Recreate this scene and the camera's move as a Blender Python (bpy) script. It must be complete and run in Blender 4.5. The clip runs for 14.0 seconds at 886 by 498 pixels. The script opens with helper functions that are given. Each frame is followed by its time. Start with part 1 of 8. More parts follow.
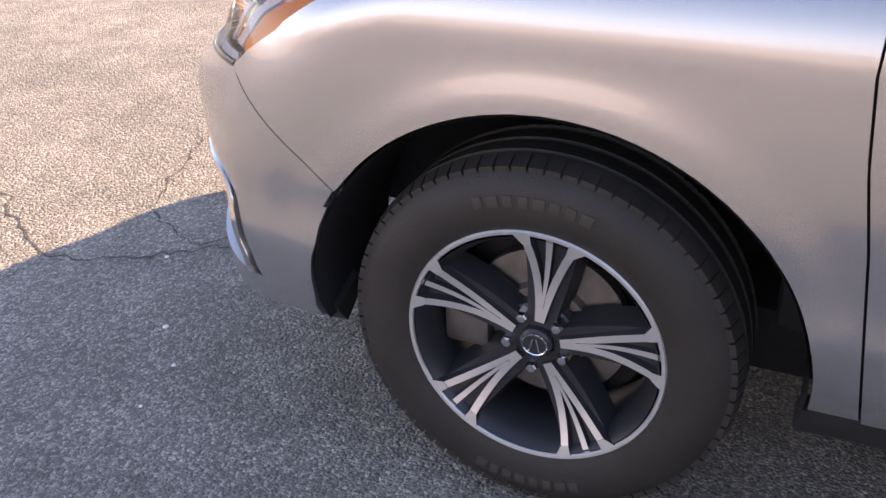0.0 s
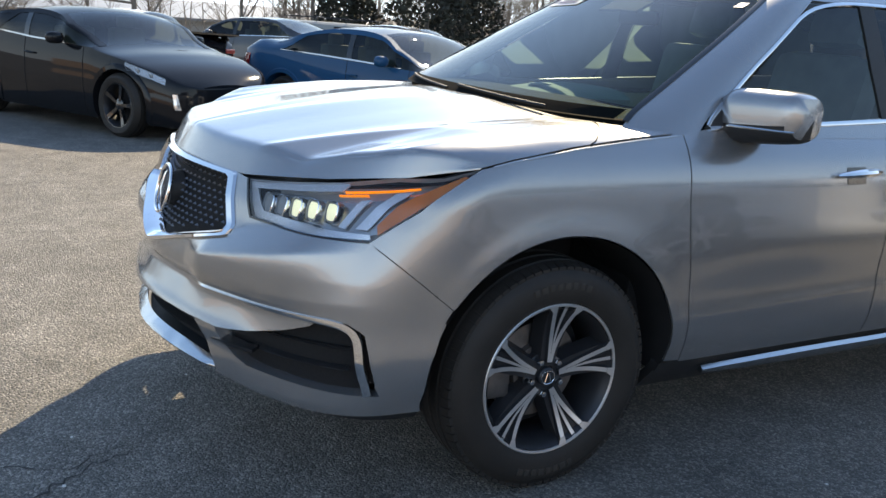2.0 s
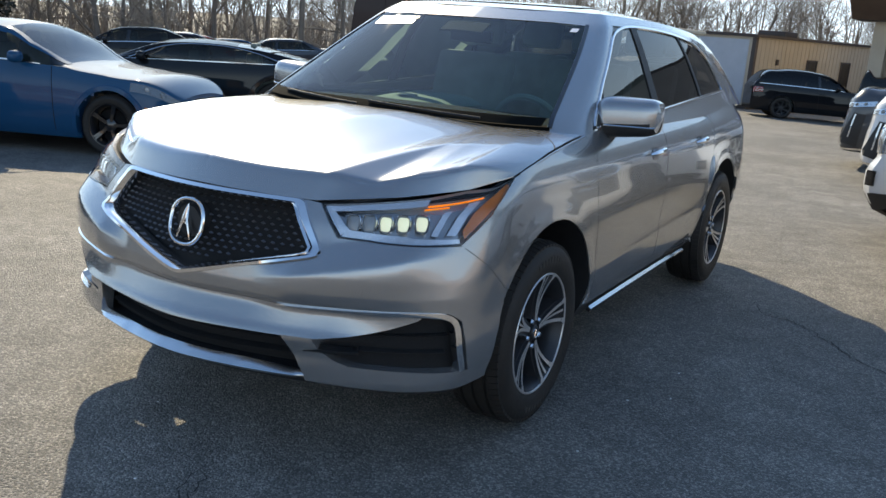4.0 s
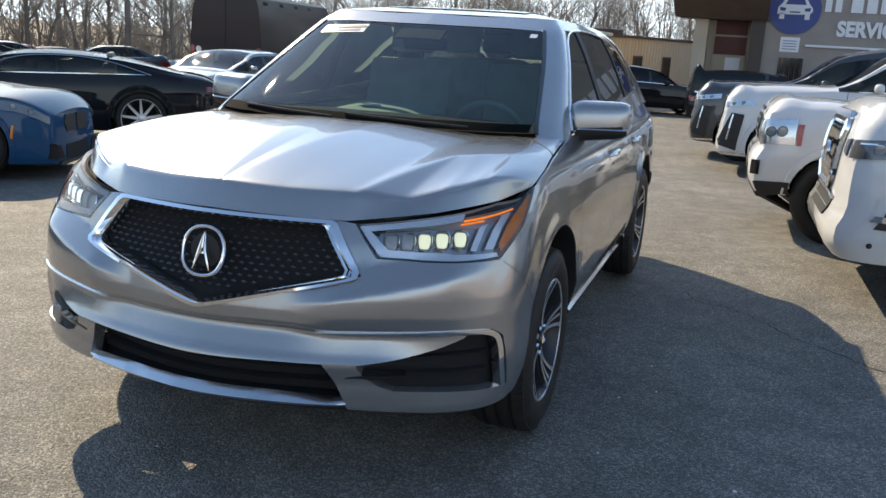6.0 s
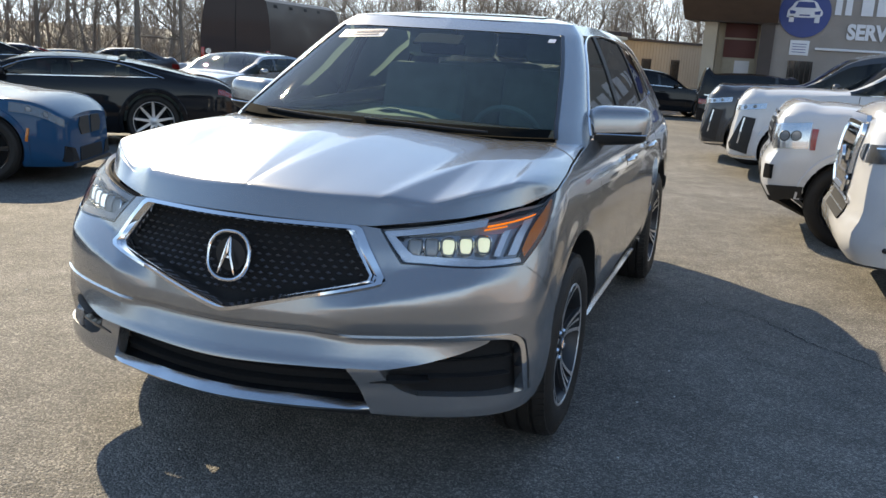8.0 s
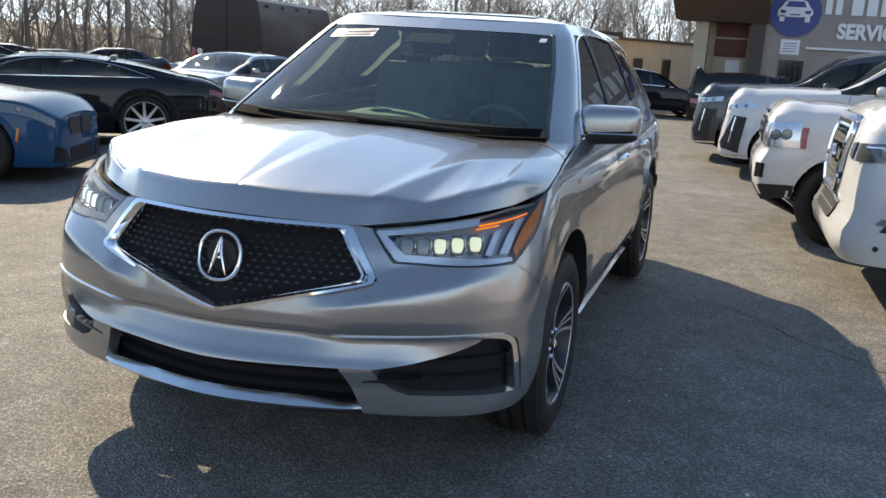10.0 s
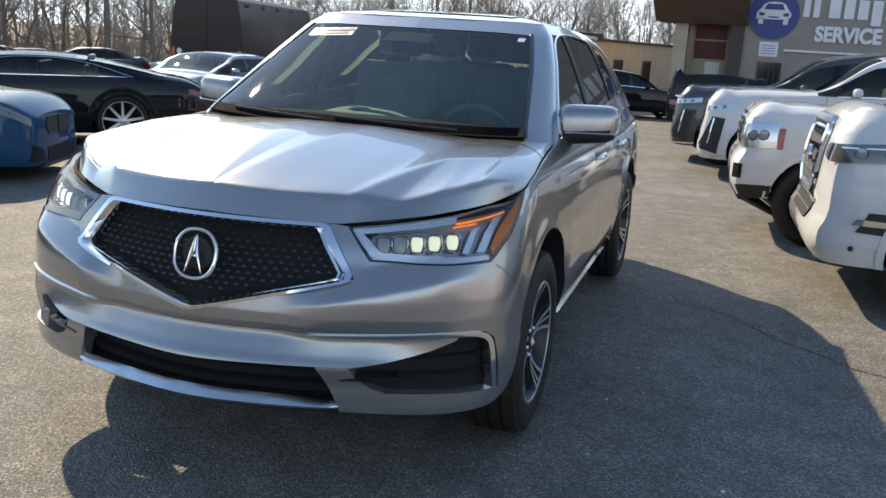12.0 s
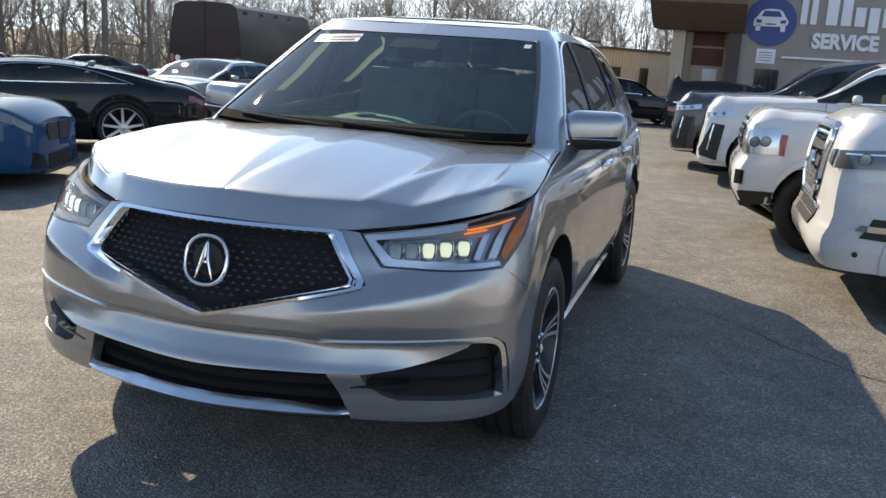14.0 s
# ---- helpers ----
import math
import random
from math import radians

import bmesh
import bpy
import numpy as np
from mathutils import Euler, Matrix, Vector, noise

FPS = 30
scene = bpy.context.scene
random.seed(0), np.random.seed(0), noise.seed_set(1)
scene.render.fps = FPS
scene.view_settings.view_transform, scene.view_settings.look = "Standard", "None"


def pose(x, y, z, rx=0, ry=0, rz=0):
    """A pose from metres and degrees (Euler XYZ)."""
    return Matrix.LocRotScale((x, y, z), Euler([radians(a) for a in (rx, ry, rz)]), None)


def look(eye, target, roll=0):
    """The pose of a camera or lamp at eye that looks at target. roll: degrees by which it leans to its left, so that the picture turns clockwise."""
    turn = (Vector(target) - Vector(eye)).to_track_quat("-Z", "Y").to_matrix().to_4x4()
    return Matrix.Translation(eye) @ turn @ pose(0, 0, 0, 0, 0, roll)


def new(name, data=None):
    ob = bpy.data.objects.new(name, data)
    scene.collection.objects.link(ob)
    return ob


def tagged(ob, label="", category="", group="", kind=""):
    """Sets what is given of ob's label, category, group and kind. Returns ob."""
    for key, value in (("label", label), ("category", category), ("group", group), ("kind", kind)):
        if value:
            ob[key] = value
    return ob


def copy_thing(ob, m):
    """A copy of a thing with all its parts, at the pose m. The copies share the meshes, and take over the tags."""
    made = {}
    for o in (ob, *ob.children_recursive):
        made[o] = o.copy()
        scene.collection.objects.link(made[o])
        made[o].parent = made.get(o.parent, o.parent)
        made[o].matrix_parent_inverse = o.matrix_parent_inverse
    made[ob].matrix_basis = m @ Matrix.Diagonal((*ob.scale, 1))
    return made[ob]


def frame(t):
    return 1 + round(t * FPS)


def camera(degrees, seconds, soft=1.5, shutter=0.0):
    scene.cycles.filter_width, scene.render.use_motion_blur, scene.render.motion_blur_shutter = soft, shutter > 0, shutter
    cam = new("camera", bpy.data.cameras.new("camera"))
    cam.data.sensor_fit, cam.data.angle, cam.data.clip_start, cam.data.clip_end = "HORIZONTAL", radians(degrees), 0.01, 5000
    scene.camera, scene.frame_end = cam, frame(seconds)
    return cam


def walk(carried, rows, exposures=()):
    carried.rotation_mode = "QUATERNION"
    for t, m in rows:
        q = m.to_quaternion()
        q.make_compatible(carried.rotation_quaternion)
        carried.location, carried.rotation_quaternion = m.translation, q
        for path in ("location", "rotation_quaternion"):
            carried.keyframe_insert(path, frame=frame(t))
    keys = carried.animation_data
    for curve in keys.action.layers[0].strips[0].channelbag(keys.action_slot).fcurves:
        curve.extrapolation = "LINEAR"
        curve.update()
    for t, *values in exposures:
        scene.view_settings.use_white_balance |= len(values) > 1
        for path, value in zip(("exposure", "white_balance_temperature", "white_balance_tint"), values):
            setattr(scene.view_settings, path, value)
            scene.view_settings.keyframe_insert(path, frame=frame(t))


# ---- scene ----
cam = camera(52.5, 14.0)
PATH = [
    (0, (2.238, 0.430, 1.361), (0.663, -0.308, 0.373), -2.08),
    (0.5, (2.480, 0.088, 1.388), (0.759, -0.271, 0.434), 0.48),
    (1, (2.768, -0.413, 1.388), (0.898, -0.152, 0.730), 2.96),
    (1.5, (2.901, -1.021, 1.431), (1.102, -0.315, 0.920), 4.19),
    (2, (3.045, -1.619, 1.443), (1.363, -0.658, 0.944), 4.38),
    (2.5, (2.950, -2.157, 1.469), (1.388, -1.010, 0.975), 4.16),
    (3, (2.806, -2.623, 1.538), (1.429, -1.262, 1.036), 4.60),
    (3.5, (2.486, -2.908, 1.511), (1.319, -1.361, 1.016), 4.95),
    (4, (2.267, -3.189, 1.543), (1.318, -1.496, 1.061), 4.40),
    (4.2, (2.190, -3.254, 1.541), (1.304, -1.525, 1.068), 4.53),
    (6.3, (1.590, -3.409, 1.526), (0.990, -1.555, 1.076), 3.57),
    (6.5, (1.577, -3.412, 1.523), (0.985, -1.553, 1.079), 3.80),
    (7, (1.583, -3.431, 1.536), (0.979, -1.578, 1.088), 3.63),
    (7.5, (1.581, -3.430, 1.535), (0.961, -1.582, 1.085), 3.59),
    (8, (1.583, -3.435, 1.540), (0.949, -1.593, 1.088), 3.40),
    (10.5, (1.588, -3.436, 1.539), (0.977, -1.586, 1.086), 3.41),
    (11, (1.590, -3.440, 1.543), (0.987, -1.588, 1.086), 3.49),
    (11.5, (1.590, -3.446, 1.539), (0.997, -1.590, 1.088), 3.46),
    (12, (1.602, -3.432, 1.531), (1.022, -1.571, 1.084), 3.58),
    (12.5, (1.583, -3.433, 1.528), (1.005, -1.570, 1.082), 3.60),
    (13, (1.572, -3.438, 1.528), (0.996, -1.573, 1.089), 3.56),
    (13.5, (1.561, -3.435, 1.523), (0.987, -1.569, 1.088), 3.57),
    (14, (1.555, -3.441, 1.525), (0.980, -1.575, 1.093), 3.57),
]
EXPOSURES = [(0, 1.85, 9000, 27), (0.5, 1.78, 9000, 22), (1, 1.7, 9000, 14), (1.5, 1.15, 8000, 11), (2, 0.8, 7500, 8), (3, 0.6, 7100, 5), (4, 0.5, 7000, 5), (6.5, 0.56, 7400, 7), (14, 0.56, 7400, 7)]
walk(cam, [(t, look(eye, target, roll)) for t, eye, target, roll in PATH], EXPOSURES)

# ---- world, sun, exposure ----
LIGHT = Vector((1.09, -0.97, -1.0)).normalized()
SUN_ELEV = math.asin(-LIGHT.z)
SUN_AZIM = math.atan2(-LIGHT.x, -LIGHT.y)
world = bpy.data.worlds.new("sky")
scene.world = world
world.use_nodes = True
wn = world.node_tree.nodes
sky = wn.new("ShaderNodeTexSky")
sky.sky_type, sky.sun_disc = "NISHITA", False
sky.sun_elevation, sky.sun_rotation = SUN_ELEV, SUN_AZIM
sky.air_density, sky.dust_density, sky.ozone_density = 1.0, 0.1, 2.0
wn["Background"].inputs[1].default_value = 0.17
hsv = wn.new("ShaderNodeHueSaturation")
hsv.inputs["Saturation"].default_value = 1.0
world.node_tree.links.new(sky.outputs[0], hsv.inputs["Color"])
haze = wn.new("ShaderNodeVectorMath")
haze.operation = "MULTIPLY"
haze.inputs[1].default_value = (0.93, 0.98, 1.05)
world.node_tree.links.new(hsv.outputs[0], haze.inputs[0])
# pale blue winter haze towards the horizon
way = wn.new("ShaderNodeTexCoord")
split = wn.new("ShaderNodeSeparateXYZ")
world.node_tree.links.new(way.outputs["Generated"], split.inputs[0])
low_sky = wn.new("ShaderNodeMapRange")
low_sky.inputs["From Min"].default_value, low_sky.inputs["From Max"].default_value = 0.05, 0.40
low_sky.inputs["To Min"].default_value, low_sky.inputs["To Max"].default_value = 0.95, 0.0
world.node_tree.links.new(split.outputs["Z"], low_sky.inputs["Value"])
pale = wn.new("ShaderNodeMix")
pale.data_type, pale.blend_type = "RGBA", "COLOR"
world.node_tree.links.new(low_sky.outputs[0], pale.inputs[0])
world.node_tree.links.new(haze.outputs[0], pale.inputs[6])
pale.inputs[7].default_value = (0.66, 0.80, 1.0, 1)
world.node_tree.links.new(pale.outputs[2], wn["Background"].inputs[0])
sun = new("sun", bpy.data.lights.new("sun", "SUN"))
sun.data.energy, sun.data.angle, sun.data.color = 4.8, radians(0.55), (1.0, 0.87, 0.68)
sun.matrix_world = Matrix.Translation((0, 0, 30)) @ LIGHT.to_track_quat("-Z", "Y").to_matrix().to_4x4()


# ---- materials ----
def material(name, color, rough=0.5, metal=0.0, vary=0.12, scale=8.0, bump=0.0, bump_scale=120.0, coat=0.0,
             spec=0.5, random=0.0, uneven=1.0):
    """A procedural surface: colour varied at two scales, roughness broken up, fine relief."""
    m = bpy.data.materials.new(name)
    m.use_nodes = True
    n, l = m.node_tree.nodes, m.node_tree.links
    b = n["Principled BSDF"]
    b.inputs["Metallic"].default_value = metal
    b.inputs["Roughness"].default_value = rough
    b.inputs["Coat Weight"].default_value = coat
    b.inputs["Coat Roughness"].default_value = 0.04
    b.inputs["Specular IOR Level"].default_value = spec
    tc = n.new("ShaderNodeTexCoord")
    big = n.new("ShaderNodeTexNoise")
    big.inputs["Scale"].default_value, big.inputs["Detail"].default_value = scale, 5.0
    l.new(tc.outputs["Object"], big.inputs["Vector"])
    fine = n.new("ShaderNodeTexNoise")
    fine.inputs["Scale"].default_value, fine.inputs["Detail"].default_value = scale * 14, 3.0
    l.new(tc.outputs["Object"], fine.inputs["Vector"])
    add = n.new("ShaderNodeMath")
    add.operation = "MULTIPLY_ADD"
    add.inputs[1].default_value = 0.45
    l.new(fine.outputs["Fac"], add.inputs[0])
    l.new(big.outputs["Fac"], add.inputs[2])
    mr = n.new("ShaderNodeMapRange")
    mr.inputs["From Min"].default_value, mr.inputs["From Max"].default_value = 0.4, 1.05
    mr.inputs["To Min"].default_value, mr.inputs["To Max"].default_value = 1 - vary, 1 + vary
    l.new(add.outputs[0], mr.inputs["Value"])
    value = mr.outputs[0]
    if random:
        oi = n.new("ShaderNodeObjectInfo")
        r = n.new("ShaderNodeMapRange")
        r.inputs["To Min"].default_value, r.inputs["To Max"].default_value = 1 - random, 1 + random
        l.new(oi.outputs["Random"], r.inputs["Value"])
        k = n.new("ShaderNodeMath")
        k.operation = "MULTIPLY"
        l.new(r.outputs[0], k.inputs[0])
        l.new(value, k.inputs[1])
        value = k.outputs[0]
    mix = n.new("ShaderNodeVectorMath")
    mix.operation = "SCALE"
    mix.inputs[0].default_value = color[:3]
    l.new(value, mix.inputs["Scale"])
    l.new(mix.outputs[0], b.inputs["Base Color"])
    rr = n.new("ShaderNodeMapRange")
    rr.inputs["To Min"].default_value, rr.inputs["To Max"].default_value = rough * (1 - 0.2 * uneven), min(1, rough * (1 + 0.25 * uneven))
    l.new(fine.outputs["Fac"], rr.inputs["Value"])
    l.new(rr.outputs[0], b.inputs["Roughness"])
    if bump:
        t = n.new("ShaderNodeTexNoise")
        t.inputs["Scale"].default_value, t.inputs["Detail"].default_value = bump_scale, 4.0
        l.new(tc.outputs["Object"], t.inputs["Vector"])
        bp = n.new("ShaderNodeBump")
        bp.inputs["Strength"].default_value, bp.inputs["Distance"].default_value = bump, 0.01
        l.new(t.outputs["Fac"], bp.inputs["Height"])
        l.new(bp.outputs[0], b.inputs["Normal"])
    return m


def paint(name, color, metal=0.0, rough=0.35, coat=1.0, flake=0.0, spec=0.15):
    m = material(name, color, rough, metal, 0.03, 3.0, coat=coat, spec=spec, uneven=0.2)
    if flake:
        n, l = m.node_tree.nodes, m.node_tree.links
        tc = n.new("ShaderNodeTexCoord")
        v = n.new("ShaderNodeTexVoronoi")
        v.inputs["Scale"].default_value = 1400.0
        l.new(tc.outputs["Object"], v.inputs["Vector"])
        bp = n.new("ShaderNodeBump")
        bp.inputs["Strength"].default_value, bp.inputs["Distance"].default_value = flake, 0.0006
        l.new(v.outputs["Distance"], bp.inputs["Height"])
        l.new(bp.outputs[0], n["Principled BSDF"].inputs["Normal"])
    return m


def glass_mat(name, tint, alpha, rough=0.01, ior=1.5):
    """Thin tinted pane: a mix of clear passage and glossy reflection by Fresnel."""
    m = bpy.data.materials.new(name)
    m.use_nodes = True
    n, l = m.node_tree.nodes, m.node_tree.links
    n.remove(n["Principled BSDF"])
    out = n["Material Output"]
    tr = n.new("ShaderNodeBsdfTransparent")
    tr.inputs[0].default_value = (*[c * alpha for c in tint], 1)
    gl = n.new("ShaderNodeBsdfGlossy")
    gl.inputs["Roughness"].default_value = rough
    fr = n.new("ShaderNodeFresnel")
    fr.inputs[0].default_value = ior
    mx = n.new("ShaderNodeMixShader")
    l.new(fr.outputs[0], mx.inputs[0])
    l.new(tr.outputs[0], mx.inputs[1])
    l.new(gl.outputs[0], mx.inputs[2])
    l.new(mx.outputs[0], out.inputs[0])
    return m


def glow_mat(name, color, strength):
    m = bpy.data.materials.new(name)
    m.use_nodes = True
    b = m.node_tree.nodes["Principled BSDF"]
    b.inputs["Base Color"].default_value = (*color, 1)
    b.inputs["Emission Color"].default_value = (*color, 1)
    b.inputs["Emission Strength"].default_value = strength
    b.inputs["Roughness"].default_value = 0.15
    b.inputs["Coat Weight"].default_value = 0.8
    return m


M_SILVER = paint("silver_paint", (0.345, 0.349, 0.356), 0.74, 0.26, 1.0, 0.010, 0.2)
M_CHROME = material("chrome", (0.83, 0.83, 0.84), 0.07, 1.0, 0.03, 20)
M_SATIN = material("satin_silver", (0.62, 0.63, 0.64), 0.22, 1.0, 0.04, 20)
M_BLACK_GLOSS = material("gloss_black", (0.012, 0.012, 0.013), 0.12, 0.0, 0.2, 10, coat=0.6)
M_BLACK = material("black_plastic", (0.018, 0.018, 0.019), 0.55, 0.0, 0.25, 12, 0.12, 500)
# near-black for gaps and recesses: their inner shade is put into the colour
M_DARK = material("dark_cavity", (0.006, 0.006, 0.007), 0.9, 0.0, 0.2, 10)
M_RUBBER = material("tyre_rubber", (0.020, 0.0172, 0.0148), 0.6, 0.0, 0.35, 9, 0.25, 260, spec=0.4)
M_LETTER = material("tyre_lettering", (0.033, 0.028, 0.023), 0.7, 0.0, 0.3, 30)
M_MACHINED = material("machined_alloy", (0.72, 0.71, 0.70), 0.38, 0.85, 0.06, 40)
M_ALLOY_DARK = material("grey_alloy", (0.035, 0.036, 0.040), 0.38, 0.4, 0.12, 20)
M_STEEL = material("brake_steel", (0.22, 0.2, 0.19), 0.45, 0.9, 0.3, 25)
M_GLASS = glass_mat("windscreen_glass", (0.72, 0.95, 0.87), 0.94, ior=1.50)
M_TINT = glass_mat("tinted_glass", (0.78, 0.88, 0.86), 0.72, ior=1.6)
M_PRIVACY = glass_mat("privacy_glass", (0.5, 0.52, 0.55), 0.30)
M_REARGLASS = glass_mat("rear_privacy_glass", (0.5, 0.52, 0.55), 0.12)
M_STUD = material("grille_stud", (0.17, 0.17, 0.18), 0.32, 0.9, 0.1, 20)
M_LENS = glass_mat("lamp_lens", (0.96, 0.97, 0.98), 0.96)
M_LENS_DARK = material("unlit_lens", (0.33, 0.34, 0.35), 0.08, 0.0, 0.1, 20, coat=1.0)
M_AMBER = material("amber_plastic", (0.62, 0.17, 0.012), 0.2, 0.0, 0.1, 30, coat=0.6)
M_AMBER_ON = glow_mat("amber_lamp_on", (1.0, 0.33, 0.012), 0.40)
M_LED_COOL = glow_mat("cool_led_on", (0.82, 0.92, 1.0), 0.7)
M_LED_ON = glow_mat("led_on", (0.86, 0.90, 0.66), 0.42)
M_LAMP_GREY = material("lamp_grey", (0.17, 0.18, 0.195), 0.2, 0.4, 0.1, 30)
M_LAMP_INSIDE = material("lamp_inside", (0.50, 0.51, 0.53), 0.3, 0.15, 0.1, 30)
M_RED = material("red_lens", (0.30, 0.012, 0.012), 0.15, 0.0, 0.15, 20, coat=0.8)
M_TAN = material("tan_interior", (0.42, 0.37, 0.29), 0.8, 0.0, 0.1, 10, 0.1, 300)
M_DASH = material("dash_top", (0.20, 0.25, 0.22), 0.9, 0.0, 0.1, 10, 0.1, 300, spec=0.1)
M_CLOTH = material("dull_black_cover", (0.005, 0.006, 0.006), 0.95, 0.0, 0.2, 12, 0.1, 400, spec=0.05)
M_INTERIOR = material("dark_interior", (0.17, 0.21, 0.195), 0.8, 0.0, 0.2, 10)
M_STICKER = material("white_vinyl", (0.8, 0.8, 0.82), 0.4, 0.0, 0.05, 10)
M_INK = material("blue_ink", (0.02, 0.03, 0.12), 0.5, 0.0, 0.05, 10)

# ---- mesh helpers ----
def mesh_ob(name, verts, faces, mat, parent=None, label="", sharp=40, smooth=True):
    me = bpy.data.meshes.new(name)
    me.from_pydata([tuple(map(float, v)) for v in verts], [], faces)
    me.validate()
    bm = bmesh.new()
    bm.from_mesh(me)
    bmesh.ops.remove_doubles(bm, verts=bm.verts, dist=1e-5)
    bmesh.ops.recalc_face_normals(bm, faces=bm.faces)
    bm.to_mesh(me)
    bm.free()
    for m in (mat if isinstance(mat, (list, tuple)) else [mat]):
        me.materials.append(m)
    if smooth:
        me.shade_smooth()
        me.set_sharp_from_angle(angle=radians(sharp))
    ob = new(name, me)
    if parent is not None:
        ob.parent = parent
    if label:
        ob["label"] = label
    return ob


def part(name, bm, mat, parent=None, label="", sharp=40, smooth=True):
    bm.verts.index_update()
    vs, fs = [v.co.copy() for v in bm.verts], [[v.index for v in f.verts] for f in bm.faces]
    bm.free()
    return mesh_ob(name, vs, fs, mat, parent, label, sharp, smooth)


def empty(name, label, category, group="", m=None):
    ob = new(name)
    ob.empty_display_size = 0.2
    if m is not None:
        ob.matrix_world = m
    return tagged(ob, label, category, group)


def resample(pts, n):
    """n points evenly along a polyline."""
    p = np.array(pts, float)
    d = np.concatenate([[0], np.cumsum(np.linalg.norm(np.diff(p, axis=0), axis=1))])
    s = np.linspace(0, d[-1], n)
    return np.stack([np.interp(s, d, p[:, k]) for k in range(p.shape[1])], 1)


def smooth_line(pts, n, rounds=3):
    """A rounded polyline (corner cutting), n points."""
    p = np.array(pts, float)
    for _ in range(rounds):
        a, b = p[:-1], p[1:]
        q = np.empty((2 * len(a), p.shape[1]))
        q[0::2], q[1::2] = 0.75 * a + 0.25 * b, 0.25 * a + 0.75 * b
        p = np.vstack([p[:1], q, p[-1:]])
    return resample(p, n)


def lerp(table, v):
    t = np.array(table, float)
    return float(np.interp(v, t[:, 0], t[:, 1]))


def curve_of(table):
    """A smooth (Hermite) curve through a few pairs."""
    t = np.array(table, float)
    x, y = t[:, 0], t[:, 1]
    m = np.gradient(y, x)

    def f(v):
        v = min(max(v, x[0]), x[-1])
        i = min(max(int(np.searchsorted(x, v)) - 1, 0), len(x) - 2)
        h = x[i + 1] - x[i]
        s = (v - x[i]) / h
        return float((2 * s**3 - 3 * s**2 + 1) * y[i] + (s**3 - 2 * s**2 + s) * h * m[i] + (-2 * s**3 + 3 * s**2) * y[i + 1] + (s**3 - s**2) * h * m[i + 1])
    return f


def grid_panel(name, P, nu, nv, mat, parent, label="", thick=0.012, side=1, sharp=40, inward=None):
    """A sheet P(i, j) of points with its edges turned in by `thick`; side -1 mirrors it in x."""
    pts = np.array([[P(i, j) for j in range(nv)] for i in range(nu)], float)
    du, dv = np.gradient(pts, axis=0), np.gradient(pts, axis=1)
    nrm = np.cross(du, dv)
    nrm /= np.linalg.norm(nrm, axis=2, keepdims=True) + 1e-9
    if inward is not None and (nrm * (pts - inward)).sum() < 0:
        nrm = -nrm
    low = pts - nrm * thick
    V, F = [], []
    idx = lambda i, j: i * nv + j
    V += list(pts.reshape(-1, 3))
    for i in range(nu - 1):
        for j in range(nv - 1):
            F.append((idx(i, j), idx(i + 1, j), idx(i + 1, j + 1), idx(i, j + 1)))
    if thick:
        loop = [(i, 0) for i in range(nu)] + [(nu - 1, j) for j in range(1, nv)] + [(i, nv - 1) for i in range(nu - 2, -1, -1)] + [(0, j) for j in range(nv - 2, 0, -1)]
        base = len(V)
        V += [low[i, j] for i, j in loop]
        for k in range(len(loop)):
            k2 = (k + 1) % len(loop)
            F.append((idx(*loop[k]), idx(*loop[k2]), base + k2, base + k))
    V = np.array(V)
    if side < 0:
        V = V * (-1, 1, 1)
    return mesh_ob(name, V, F, mat, parent, label, sharp)


def tube(name, line, radius, mat, parent=None, label="", sides=8, closed=False, squash=1.0, taper=None, axis=None):
    p = [Vector(q) for q in line]
    n = len(p)
    V, F = [], []
    for i, q in enumerate(p):
        a, b = p[(i - 1) % n] if closed or i else p[0], p[(i + 1) % n] if closed or i < n - 1 else p[-1]
        t = (b - a).normalized()
        up = axis or (Vector((0, 0, 1)) if abs(t.z) < 0.95 else Vector((1, 0, 0)))
        s = t.cross(up).normalized()
        w = s.cross(t)
        r = radius if taper is None else radius * taper(i / (n - 1))
        for k in range(sides):
            a2 = 2 * math.pi * k / sides
            V.append(q + (s * math.cos(a2) * squash + w * math.sin(a2)) * r)
    m = n if closed else n - 1
    for i in range(m):
        for k in range(sides):
            F.append((i * sides + k, i * sides + (k + 1) % sides, ((i + 1) % n) * sides + (k + 1) % sides, ((i + 1) % n) * sides + k))
    if not closed:
        F += [tuple(range(sides))[::-1], tuple((n - 1) * sides + k for k in range(sides))]
    return mesh_ob(name, V, F, mat, parent, label)


def box_bm(bm, x0, x1, y0, y1, z0, z1, bevel=0.0):
    r = bmesh.ops.create_cube(bm, size=1.0, matrix=Matrix.Translation(((x0 + x1) / 2, (y0 + y1) / 2, (z0 + z1) / 2)) @ Matrix.Diagonal((x1 - x0, y1 - y0, z1 - z0, 1)))
    if bevel:
        es = list({e for v in r["verts"] for e in v.link_edges})
        bmesh.ops.bevel(bm, geom=es, offset=bevel, segments=2, affect="EDGES", profile=0.6)
    return bm


def box(name, b, mat, parent=None, label="", bevel=0.01):
    return part(name, box_bm(bmesh.new(), *b, bevel=bevel), mat, parent, label)


